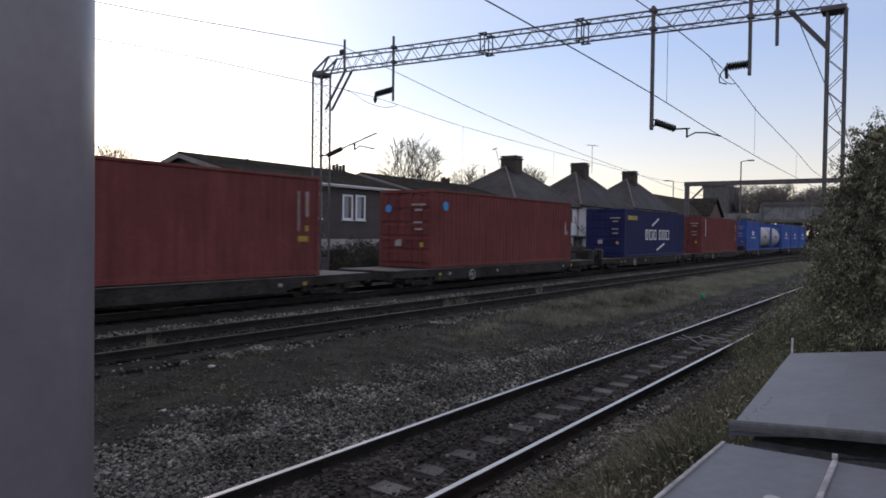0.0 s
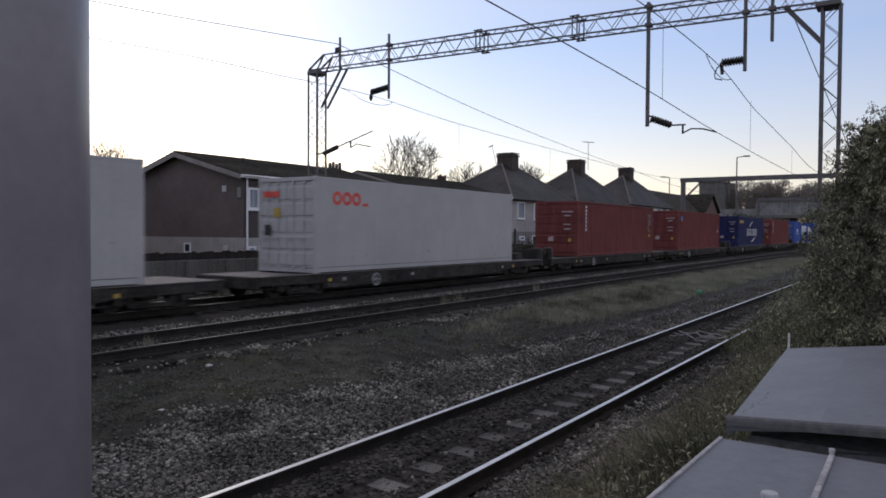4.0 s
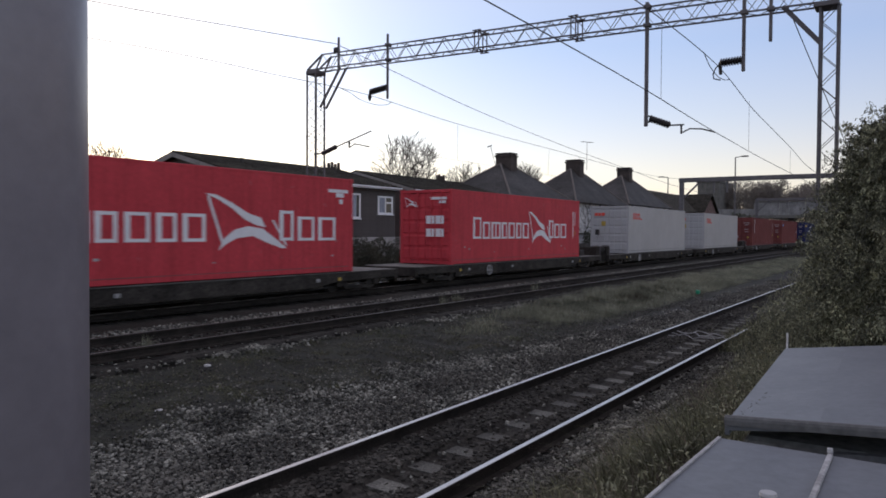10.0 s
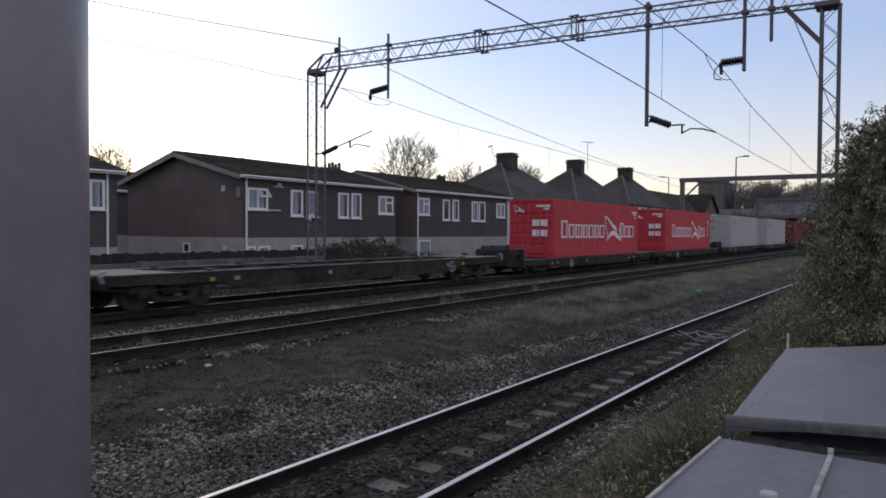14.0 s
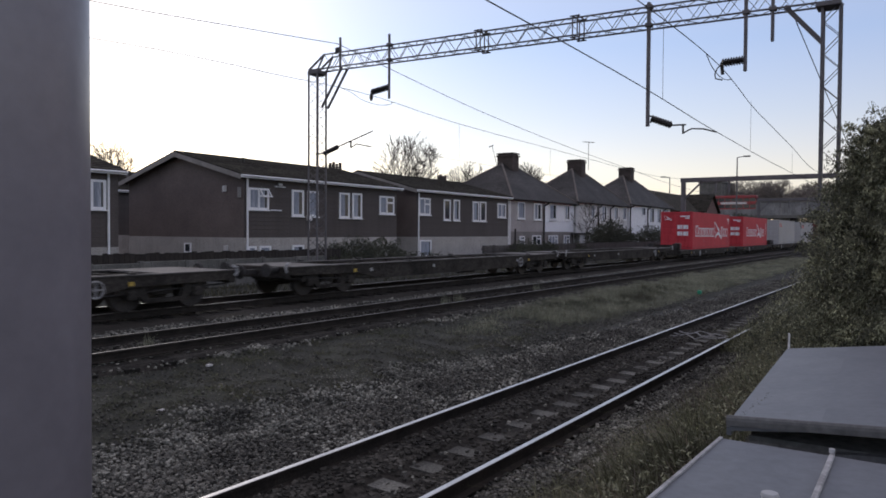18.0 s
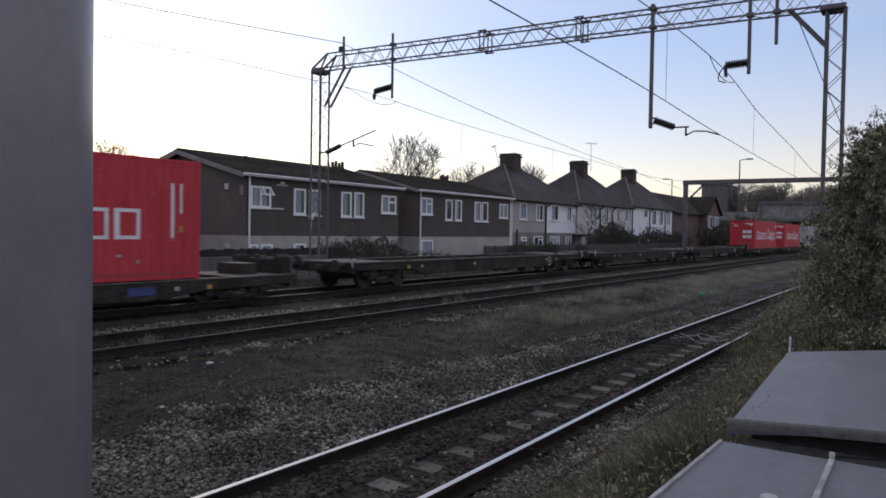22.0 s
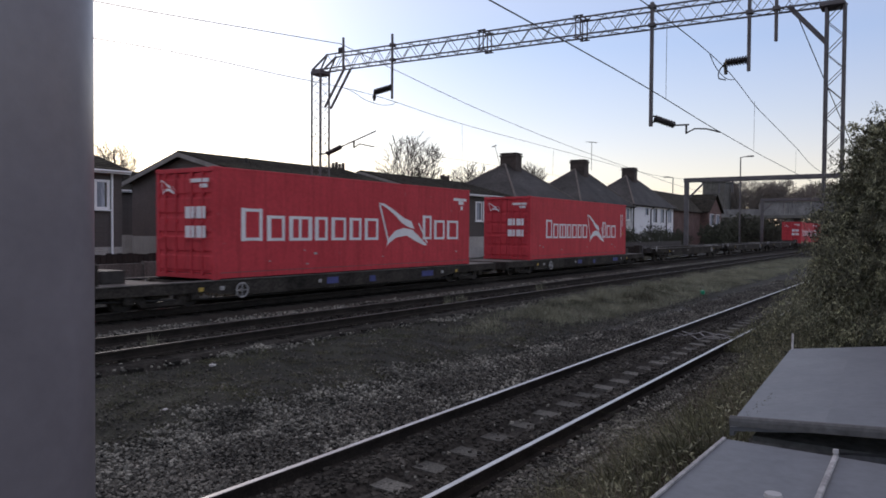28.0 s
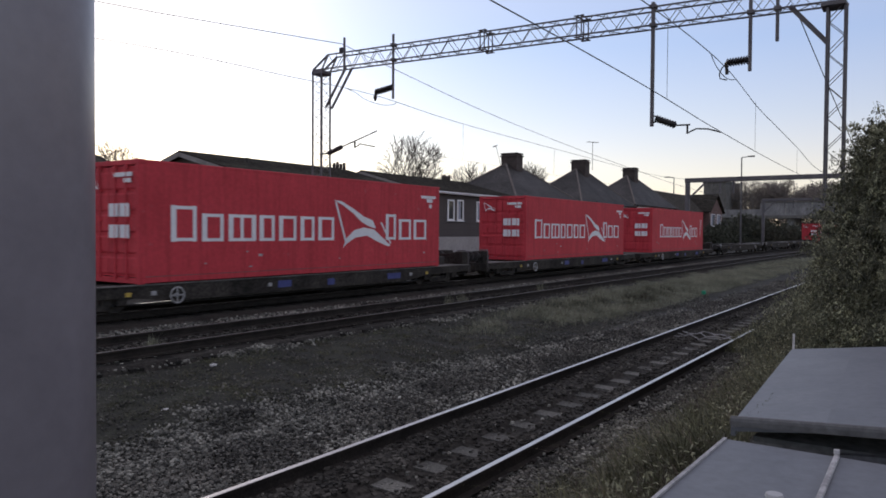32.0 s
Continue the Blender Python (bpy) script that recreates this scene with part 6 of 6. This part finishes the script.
def build_bond():
    c = thing("track_cables", "pale bonding cables lying between the near rails", "cable")
    for k, (x, dy) in enumerate(((16.75, 0.0), (17.15, 0.05), (17.5, -0.05))):
        pts = [(x + 0.18 * math.sin(i * 1.1 + k), 3.52 + i * 0.14, -0.1 + 0.03 * math.sin(i * 2.1 + k)) for i in range(10)]
        part("bond_cable", Geo().path(pts, 0.011, 6), M["grimy_mark"], c)


build_bond()

# ---- plants ----


def leaf_mesh(name, pts, size, mat, seed, ratio=0.45, droop=0.8):
    """Small leaves, each a bent pair of triangles, at the points given."""
    r = np.random.RandomState(seed)
    p = np.asarray(pts, float)
    n = len(p)
    s = r.uniform(size[0], size[1], (n, 1))
    d = r.normal(0, 1, (n, 3))
    d[:, 2] -= droop
    d /= np.linalg.norm(d, axis=1, keepdims=True)
    o = np.cross(d, r.normal(0, 1, (n, 3)))
    o /= np.linalg.norm(o, axis=1, keepdims=True)
    k = np.cross(d, o) * s * 0.18
    v = np.stack([p, p + d * s * 0.5 + o * s * ratio / 2 + k, p + d * s, p + d * s * 0.5 - o * s * ratio / 2 + k], 1).reshape(-1, 3)
    i = np.arange(n)[:, None] * 4
    f = np.concatenate([i + np.array([0, 1, 2]), i + np.array([0, 2, 3])])
    me = bpy.data.meshes.new(name)
    me.from_pydata(v, [], f)
    me.materials.append(mat)
    return me


def crown_points(r, blobs, twigs, per):
    """Points along drooping sprays that stand out of rough ellipsoids; one row of points for each spray."""
    vol = np.array([b[3] * b[4] * b[5] for b in blobs]) ** 0.67
    pick = r.choice(len(blobs), twigs, p=vol / vol.sum())
    out = []
    for b in pick:
        cx, cy, cz, rx, ry, rz = blobs[b]
        u = r.normal(0, 1, 3)
        u /= np.linalg.norm(u)
        lump = math.sin(u[0] * 7 + cx) * math.sin(u[2] * 6 + u[1] * 5)
        k = r.uniform(0.4, 1.02) * (1 + 0.2 * lump)
        base = np.array([cx + u[0] * rx * k, cy + u[1] * ry * k, cz + u[2] * rz * k])
        way = u * 0.75 + np.array([0, 0, 0.35]) + r.normal(0, 0.3, 3)
        ln = r.uniform(0.2, 0.45) * min(1.0, rx)
        t = np.sort(r.uniform(0, 1, (per, 1)), axis=0)
        q = base + way * ln * t + np.array([0, 0, -0.75]) * ln * t * t + r.normal(0, 0.028 * min(1.0, rx), (per, 3))
        out.append(q)
    return np.array(out)


def bush(name, label, blobs, twigs, per, size, mats, seed, stems, category="bush"):
    r = np.random.RandomState(seed)
    b = thing(name, label, category)
    sprays = crown_points(r, blobs, twigs, per)
    cut = r.uniform(0, 1, twigs) < 0.5
    # a darker mats[1] on random sprays stands for shade inside the bush
    for nm, sel, m, lab in (("crown", cut, mats[0], "drooping sprays of dull green leaves"), ("inner_crown", ~cut, mats[1], "the other sprays, coloured for the shade inside the bush")):
        pts = sprays[sel].reshape(-1, 3)
        pts = pts[pts[:, 2] > np.array([ground_z(y) for y in pts[:, 1]]) + 0.02]
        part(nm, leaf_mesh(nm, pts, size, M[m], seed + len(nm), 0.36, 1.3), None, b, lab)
    for sx, sy, h in stems:
        g = Geo()
        x, y, z = sx, sy, ground_z(sy) - 0.05
        rad = 0.05
        for i in range(6):
            nx, ny, nz = x + r.uniform(-0.15, 0.15), y + r.uniform(-0.15, 0.15), z + h / 6
            g.tube((x, y, z), (nx, ny, nz), rad, rad * 0.8, seg=6, caps=False)
            for _ in range(3):
                e = (nx + r.uniform(-0.6, 0.6), ny + r.uniform(-0.6, 0.6), nz + r.uniform(0.0, 0.5))
                g.tube((nx, ny, nz), e, rad * 0.35, rad * 0.1, seg=4, caps=False)
            x, y, z, rad = nx, ny, nz, rad * 0.8
        part("stem", g, M["bark"], b)
    return b


bush("ivy_bush", "tall dense ivy-like bush with dull green leaves by the near track",
     [(11.0, 0.32, 1.5, 1.1, 0.95, 1.1), (11.9, 0.34, 2.5, 1.1, 0.92, 0.85), (11.8, 0.06, 3.12, 0.95, 0.88, 0.8), (12.3, 0.45, 1.9, 1.2, 0.98, 1.2), (10.2, -0.7, 1.7, 1.1, 1.0, 1.3), (10.6, -0.1, 0.9, 1.3, 1.2, 0.7), (13.2, 0.2, 1.6, 1.2, 1.15, 1.3), (11.2, -0.8, 3.1, 0.9, 0.9, 0.9),
      (12.0, 0.6, 1.0, 1.4, 0.8, 0.8), (14.6, 0.45, 1.2, 1.2, 1.15, 1.1), (11.6, -0.5, 2.6, 1.0, 0.9, 1.0), (11.5, 0.66, 2.7, 0.6, 0.42, 0.62), (11.4, 0.48, 3.35, 0.6, 0.42, 0.5), (11.3, 0.1, 3.6, 0.6, 0.45, 0.42)],
     12500, 36, (0.024, 0.062), ("leaf", "leaf_dark"), 21, [(11.0, 0.2, 2.6), (11.6, -0.2, 3.0), (12.4, 0.1, 2.4), (10.4, -0.8, 2.5)])
bush("bramble", "low tangle of brambles on the bank", [(8.2, 1.3, 0.45, 1.2, 0.4, 0.3), (9.8, 1.5, 0.5, 1.2, 0.5, 0.4), (6.2, 1.2, 0.45, 1.0, 0.35, 0.25), (12.4, 1.9, 0.3, 1.2, 0.5, 0.4)],
     170, 12, (0.02, 0.045), ("leaf", "leaf_dark"), 31, [], "brambles")
bush("bramble", "straggling olive brambles leaning over the near rail", [(12.8, 2.05, 0.2, 0.9, 0.4, 0.42), (14.6, 2.35, 0.2, 1.1, 0.42, 0.48), (16.6, 2.5, 0.22, 1.3, 0.45, 0.55), (19.2, 2.6, 0.25, 1.6, 0.5, 0.6), (22.5, 2.7, 0.25, 1.8, 0.55, 0.65), (26.5, 2.8, 0.25, 2.2, 0.6, 0.65)],
     1500, 16, (0.025, 0.06), ("leaf", "leaf_dark"), 33, [], "brambles")
for nm, bl, tw, sz, sd, lab in (
        ("garden_bush", [(26.6, 24, 0.75, 1.3, 0.7, 0.85), (28.6, 24, 0.9, 1.5, 0.8, 0.95), (30.9, 24.2, 0.9, 1.4, 0.8, 0.9), (25.9, 22.8, 0.4, 1.2, 0.5, 0.6), (28.2, 22.8, 0.45, 1.4, 0.5, 0.65), (30.8, 22.8, 0.45, 1.5, 0.5, 0.65), (33.6, 22.9, 0.4, 1.5, 0.5, 0.6)], 4200, (0.06, 0.12), 41, "dark bushes with pale flower heads in front of the brown house"),
        ("garden_bush", [(47.5, 24.0, 0.75, 2.6, 0.5, 0.85), (51, 24.0, 0.7, 1.8, 0.5, 0.8), (57.5, 24.0, 0.6, 1.2, 0.4, 0.7)], 1300, (0.06, 0.12), 43, "clipped dark garden hedge"),
        ("garden_bush", [(67.3, 26.5, 1.3, 1.7, 1.0, 1.5), (69.8, 26.5, 1.6, 1.9, 1.2, 1.95), (72.6, 26.5, 1.6, 1.9, 1.2, 1.9), (75.2, 26.5, 1.2, 1.5, 1.0, 1.5)], 3600, (0.07, 0.15), 45, "broad dark evergreen bush before the white houses"),
        ("garden_bush", [(79.5, 26.5, 1.0, 1.8, 1.0, 1.3), (83.2, 26.5, 1.4, 2.2, 1.2, 1.8), (87.0, 26.5, 1.3, 2.0, 1.2, 1.6), (90.5, 26.5, 1.1, 1.8, 1.1, 1.5), (95, 26.5, 1.2, 2.4, 1.2, 1.6)], 3200, (0.08, 0.16), 47, "dark bushes along the garden ends"),
        ("garden_bush", [(104 + 7.5 * i, 24.5 - 0.2 * i, 1.9, 4.8, 1.6, (1.6, 2.5, 3.6, 3.3, 3.0, 2.6, 2.3, 2.3, 2.2)[i]) for i in range(9)], 4200, (0.22, 0.42), 49, "long dark hedge of bushes running beside the line")):
    bush(nm, lab, bl, tw, 12, sz, ("hedge_leaf", "hedge_leaf"), sd, [])
r_ = np.random.RandomState(5)
fl = np.stack([r_.uniform(25.6, 32.2, 150), r_.uniform(23.1, 23.5, 150), r_.uniform(1.3, 1.8, 150)], 1)
tagged(new("flower_heads", leaf_mesh("flower_heads", fl, (0.04, 0.09), M["grimy_mark"], 6)), "pale dry flower heads on the garden bushes", "flowers", kind="stuff")


def blades(name, pts, h0, h1, mat, seed, width=0.012, lean=0.45, plain=False):
    """Grass blades: thin bent triangles."""
    r = np.random.RandomState(seed)
    p = np.asarray(pts, float)
    n = len(p)
    h = r.uniform(0.45, 1.0, (n, 1)) * (h0 + (h1 - h0) * r.uniform(0, 1, (n, 1)))
    a = r.uniform(0, 2 * np.pi, n)
    side = np.stack([np.cos(a), np.sin(a), np.zeros(n)], 1) * width * (1 + h * 1.0)
    ln = r.normal(0, lean, (n, 3))
    ln[:, 2] = 0
    mid = p + ln * h * 0.35 + np.array([0, 0, 0.6]) * h
    tip = p + ln * h + np.array([0, 0, 1.0]) * h * (1 - 0.35 * np.linalg.norm(ln, axis=1, keepdims=True).clip(0, 1.4))
    v = np.stack([p - side, p + side, mid + side * 0.7, mid - side * 0.7, tip], 1).reshape(-1, 3)
    i = np.arange(n)[:, None] * 5
    me = bpy.data.meshes.new(name)
    fs = np.concatenate([i + np.array([0, 1, 2]), i + np.array([0, 2, 3]), i + np.array([3, 2, 4])])
    if plain:
        v = np.stack([p - side, p + side, tip], 1).reshape(-1, 3)
        fs = np.arange(n * 3).reshape(-1, 3)
    me.from_pydata(v, [], fs)
    me.materials.append(mat)
    return new(name, me)


def patch(r, n, x0, x1, y0, y1, power=1.5, thresh=0.0, scale=0.55, dz=-0.02):
    """Points on the soil in patches."""
    x = x0 + (x1 - x0) * r.uniform(0, 1, n) ** power
    y = r.uniform(y0, y1, n)
    keep = np.array([noise.noise((a * scale, b * scale * 1.6, 3.3)) > thresh + r.uniform(-0.25, 0.25) for a, b in zip(x, y)])
    x, y = x[keep], y[keep]
    return np.stack([x, y, [soil_z(a, b) + dz for a, b in zip(x, y)]], 1)


rg = np.random.RandomState(77)
tagged(blades("short_grass", patch(rg, 300000, 3.3, 42, 7.2, 10.9, 1.7, -2.0, dz=-0.008), 0.012, 0.06, M["grass_dark"], 1, 0.0035, 0.9, True), "thin short grass and moss on dark soil", "grass", kind="stuff")
tagged(blades("moss_tufts", patch(rg, 200000, 3.3, 30, 7.4, 10.8, 1.5, 0.1, 1.5), 0.02, 0.1, M["grass"], 15, 0.003, 0.8, True), "small tufts of green grass on the dark soil", "grass", kind="stuff")
tagged(blades("moss_tufts", patch(rg, 120000, 3.3, 30, 7.6, 10.7, 1.5, 0.2, 0.75), 0.02, 0.13, M["moss"], 19, 0.003, 0.8, True), "patches of green grass on the dark soil", "grass", kind="stuff")
tagged(blades("dry_tufts", patch(rg, 14000, 3.3, 24, 5.5, 6.7, 1.4, 0.25, 1.7, 0.06), 0.03, 0.12, M["dry_stalk"], 20, 0.003, 0.8, True), "dry tufts growing through the ballast shoulder", "grass", kind="stuff")
tall = patch(rg, 330000, 9.0, 75, 7.3, 10.7, 1.35, -0.3, 0.6)
edge_ = np.interp(tall[:, 1], [7.3, 8.2, 9.0, 9.8, 10.7], [19.5, 14.5, 13.2, 17.0, 24.0])
tall = tall[rg.uniform(0, 1, len(tall)) < np.clip((tall[:, 0] - edge_) / 5.0, 0.0, 1) * np.interp(tall[:, 1], [7.3, 8.0, 10.0, 10.7], [0.3, 1, 1, 0.3])]
tagged(blades("tall_grass", tall, 0.06, 0.34, M["grass_pale"], 2, 0.0028, 0.7), "soft tufts of dry winter grass between the tracks", "grass", kind="stuff")
clump = np.concatenate([np.stack([rg.uniform(19.0, 30.0, 16), rg.uniform(8.0, 9.6, 16)], 1), np.stack([rg.normal(25.0, 1.0, 10), rg.normal(8.2, 0.25, 10)], 1)])
pts = np.repeat(clump, 220, axis=0) + rg.normal(0, 0.16, (26 * 220, 2))
pts = np.concatenate([pts, np.array([[soil_z(a, b) - 0.02] for a, b in pts])], 1)
tagged(blades("dark_tussocks", pts, 0.12, 0.42, M["grass_dark"], 17, 0.004, 0.6), "dark rank tussocks in the pale grass", "grass", kind="stuff")
tus = np.stack([2.6 + 15 * rg.uniform(0, 1, 260) ** 1.3, rg.uniform(1.0, 2.45, 260)], 1)
pts = np.repeat(tus, 130, axis=0) + rg.normal(0, 0.05, (260 * 130, 2))
pts = np.concatenate([pts, np.array([[soil_z(a, b) - 0.02] for a, b in pts])], 1)
# the nearest tussocks get darker grass, standing for shade under the growth
shaded = pts[:, 0] + 0.5 * np.sin(pts[:, 1] * 9) < 4.7
tagged(blades("verge_tussocks", pts[shaded], 0.2, 0.6, M["grass_dark"], 18, 0.0026, 0.62), "arching grass tussocks by the cabinet, darkened for shade", "grass", kind="stuff")
pts = pts[~shaded]
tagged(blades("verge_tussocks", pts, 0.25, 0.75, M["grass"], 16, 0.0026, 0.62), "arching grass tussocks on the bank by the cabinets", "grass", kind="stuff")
tagged(blades("verge_grass", patch(rg, 60000, 2.0, 30, 1.0, 2.6, 1.7, 0.0, 1.9), 0.12, 0.5, M["grass_dark"], 3, 0.003, 0.7), "rank grass and dry stalks on the bank", "grass", kind="stuff")
tagged(blades("dry_stalks", patch(rg, 34000, 3.0, 17, 1.05, 2.7, 1.4, 0.12, 1.4, 0.0), 0.2, 0.6, M["dry_stalk"], 5, 0.0018, 0.9), "feathery brown dead stalks on the bank", "dry stalks", kind="stuff")
tagged(blades("verge_grass", patch(rg, 40000, 2.0, 30, 0.95, 2.85, 1.7, -0.4), 0.04, 0.22, M["grass_dark"], 4, 0.004, 0.8), "rank dark grass on the bank", "grass", kind="stuff")
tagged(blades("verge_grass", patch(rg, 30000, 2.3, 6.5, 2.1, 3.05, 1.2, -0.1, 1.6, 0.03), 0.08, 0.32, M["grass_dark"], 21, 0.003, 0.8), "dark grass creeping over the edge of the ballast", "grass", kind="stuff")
pw = patch(rg, 9000, 2.4, 14, 0.95, 2.4, 1.3, 0.05, 2.3, 0.08)
pw[:, 2] += rg.uniform(0, 0.35, len(pw))
tagged(new("bank_weeds", leaf_mesh("bank_weeds", pw, (0.025, 0.07), M["leaf"], 12, 0.35, 0.0)), "small green weeds and pale leaves among the bank grass", "weeds", kind="stuff")
pw = np.stack([rg.uniform(3.5, 4.3, 70), 0.725 - np.abs(rg.normal(0, 0.04, 70)), np.full(70, 1.0)], 1)
pw[:, 2] = 1.35 + (0.735 - pw[:, 1]) * 0.13 + 0.004
tagged(new("leaf_litter", leaf_mesh("leaf_litter", pw, (0.004, 0.012), M["leaf_dark"], 14, 0.5, 0.0)), "dry leaf bits on the cabinet lid", "leaf litter", kind="stuff")
tagged(blades("verge_grass", patch(rg, 16000, 15.2, 34, 2.2, 3.45, 1.3, -0.6), 0.25, 0.75, M["grass"], 9, 0.005, 0.5), "tall grass leaning over the near rail", "grass", kind="stuff")
tagged(blades("verge_grass", patch(rg, 9000, 16, 70, 18.3, 22.3, 1.2, -0.2), 0.1, 0.4, M["grass_dark"], 8, 0.012), "rough grass between the far track and the wall", "grass", kind="stuff")
for x, y, n in ((7.75, 11.2, 130), (17.6, 11.5, 120), (18.5, 11.6, 120), (23.8, 11.6, 80)):
    pts = np.stack([rg.normal(x, 0.07, n), rg.normal(y, 0.07, n), np.full(n, 0.08)], 1)
    tagged(blades("weed", pts, 0.2, 0.5, M["grass_pale"], int(x * 10), 0.003, 0.3), "tall weed growing beside the middle rails", "weed", "weeds by the rails")


def bare_tree(label, at, height, seed, depth=5, r0=0.2, thin=0.014, wood="bark", wide=0.42):
    """A leafless winter tree: a short trunk, limbs that fan upwards and fine twigs in a rounded crown."""
    r = random.Random(seed)
    trunk, limbs, twigs = Geo(), Geo(), Geo()
    heart, top = Vector((0, 0, height * 0.58)), height * 0.42

    def grow(p, d, ln, rad, k):
        n = 3 if k > 1 else 2
        for i in range(n):
            bend = Vector((r.gauss(0, 1), r.gauss(0, 1), r.gauss(0, 0.6))) * 0.13 + Vector((0, 0, 0.07))
            d = (d + bend).normalized()
            e = p + d * ln / n
            r1 = max(rad * 0.8, thin)
            (limbs if k > 2 else twigs).tube(p, e, max(rad, thin), r1, seg=5 if k > 2 else 3, caps=False)
            p, rad = e, r1
            off = (e - heart)
            if (off.x / (wide * height)) ** 2 + (off.y / (wide * height)) ** 2 + (off.z / top) ** 2 > 1.0:
                return
            if k > 0:
                for _ in range(2 if k > 1 else 3):
                    side = d.cross(Vector((r.gauss(0, 1), r.gauss(0, 1), r.gauss(0, 1)))).normalized()
                    grow(e, (d + side * r.uniform(0.45, 0.85)).normalized(), ln * r.uniform(0.5, 0.72), rad * 0.55, k - 1)
    base = height * 0.3
    trunk.tube((0, 0, -0.1), (0, 0, base), r0, r0 * 0.75, seg=8, caps=False)
    for i in range(6):
        a = i * 2.4 + r.uniform(-0.4, 0.4)
        lean = r.uniform(0.25, 0.85) if i else 0.05
        grow(Vector((0, 0, base - 0.1 * i * r0)), Vector((math.cos(a) * lean, math.sin(a) * lean, 1)).normalized(), height * 0.42, r0 * 0.5, depth - 2)
    t = thing("bare_tree", label, "tree", "bare winter trees", at=at)
    part("trunk", trunk, M[wood], t)
    part("limb_crown", limbs.quick("limb_crown", M[wood]), None, t)
    part("twig_crown", twigs.quick("twig_crown", M[wood]), None, t, "fine bare twigs")
    return t


bare_tree("leafless tree with a wide twiggy crown behind the roofs", (61.8, 45, 0.1), 12.0, 3, 5, 0.2, 0.02, "bark", 0.31)
bare_tree("leafless tree behind the hipped houses", (82, 50, 0.1), 11.2, 5, 5, 0.2, 0.018, "bark", 0.3)
bare_tree("small leafless tree behind the end house", (31.2, 50, 0.1), 8.4, 8, 5, 0.18, 0.013, "bark", 0.3)
bare_tree("leafless tree behind the chimney", (120, 61, 0.1), 14.4, 11, 5, 0.25, 0.022, "bark", 0.3)
bare_tree("leafless tree behind the long roof", (52.5, 48, 0.1), 8.4, 14, 5, 0.18, 0.014, "bark", 0.3)
bare_tree("slim leafless tree in the garden of the white house", (70.6, 29.0, 0.1), 5.6, 17, 4, 0.05, 0.012, "bark", 0.3)
# trees beyond the bridge take the bark paled for haze
base_tree = bare_tree("distant leafless tree beyond the bridge", (226, 45, 0.1), 18.4, 21, 5, 0.35, 0.04, "hazed_bark", 0.34)
other_tree = bare_tree("broad distant leafless tree beyond the bridge", (232, 40, 0.1), 17.2, 33, 5, 0.35, 0.04, "hazed_bark", 0.4)
for i in range(18):
    copy_thing(base_tree if i % 2 else other_tree, pose(224 + rng.uniform(0, 40), 54 - i * 2.6, rng.uniform(-2.0, 0.1), 0, 0, rng.uniform(0, 360)))
bush("distant_scrub", "dense dark scrub on the rise beyond the bridge", [(250 + rng.uniform(-5, 8), 56 - i * 4.0, 4.0, 5, 3.4, 5.0 + rng.uniform(-1.2, 1.2)) for i in range(20)], 5200, 10, (0.35, 0.7), ("hazed_twig", "hedge_leaf"), 61, [], "scrub")
tagged(new("litter_scrap", Geo().box(7.88, 7.97, 9.78, 9.86, -0.02, 0.012, 0.005).mesh("litter_scrap", M["render_light"])), "pale scrap of litter on the soil", "litter", "litter scraps")
tagged(new("litter_scrap", Geo().box(5.94, 6.04, 8.37, 8.42, -0.2, -0.145, 0.008).mesh("litter_scrap", M["render_light"])), "long pale stone on the soil", "litter", "litter scraps")
# added block, its green colour stands for a glint of light
tagged(new("litter_scrap", Geo().box(29.8, 29.95, 7.35, 7.5, -0.2, -0.05, 0.02).mesh("litter_scrap", M["green_glint"])), "small green block standing for a green glint by the ballast", "litter", "litter scraps")


def motions():
    """The train rolls away along the far track, slowly losing speed; a bus crosses the bridge."""
    for ob in TRAIN:
        start = ob.matrix_basis.copy()
        way = LINE @ Vector((1, 0, 0))
        walk(ob, [(t, Matrix.Translation(way * d) @ start) for t, d in enumerate(TRAVEL)])
    walk(BUS, [(t, pose(196, y, float(np.interp(y, [31, 46], [8.2, 6.9])))) for t, y in ((0.0, -70), (13.0, -14), (15.0, 6.0), (16.0, 16.8), (17.1, 31.0), (18.0, 40.3), (18.6, 46.6), (19.6, 52.5), (21.0, 54.5), (32.0, 54.5))])
    # wheels turn with the way travelled, a row for each sixth to fifth of a turn
    for w, x, r in SPIN:
        n = int(TRAVEL[-1] / (r * 1.3)) + 1
        dist = np.linspace(0, TRAVEL[-1], n)
        time = np.interp(dist, TRAVEL, range(33))
        walk(w, [(float(t), pose(x, 0, r) @ Matrix.Rotation(d / r, 4, "Y")) for t, d in zip(time, dist)])


motions()
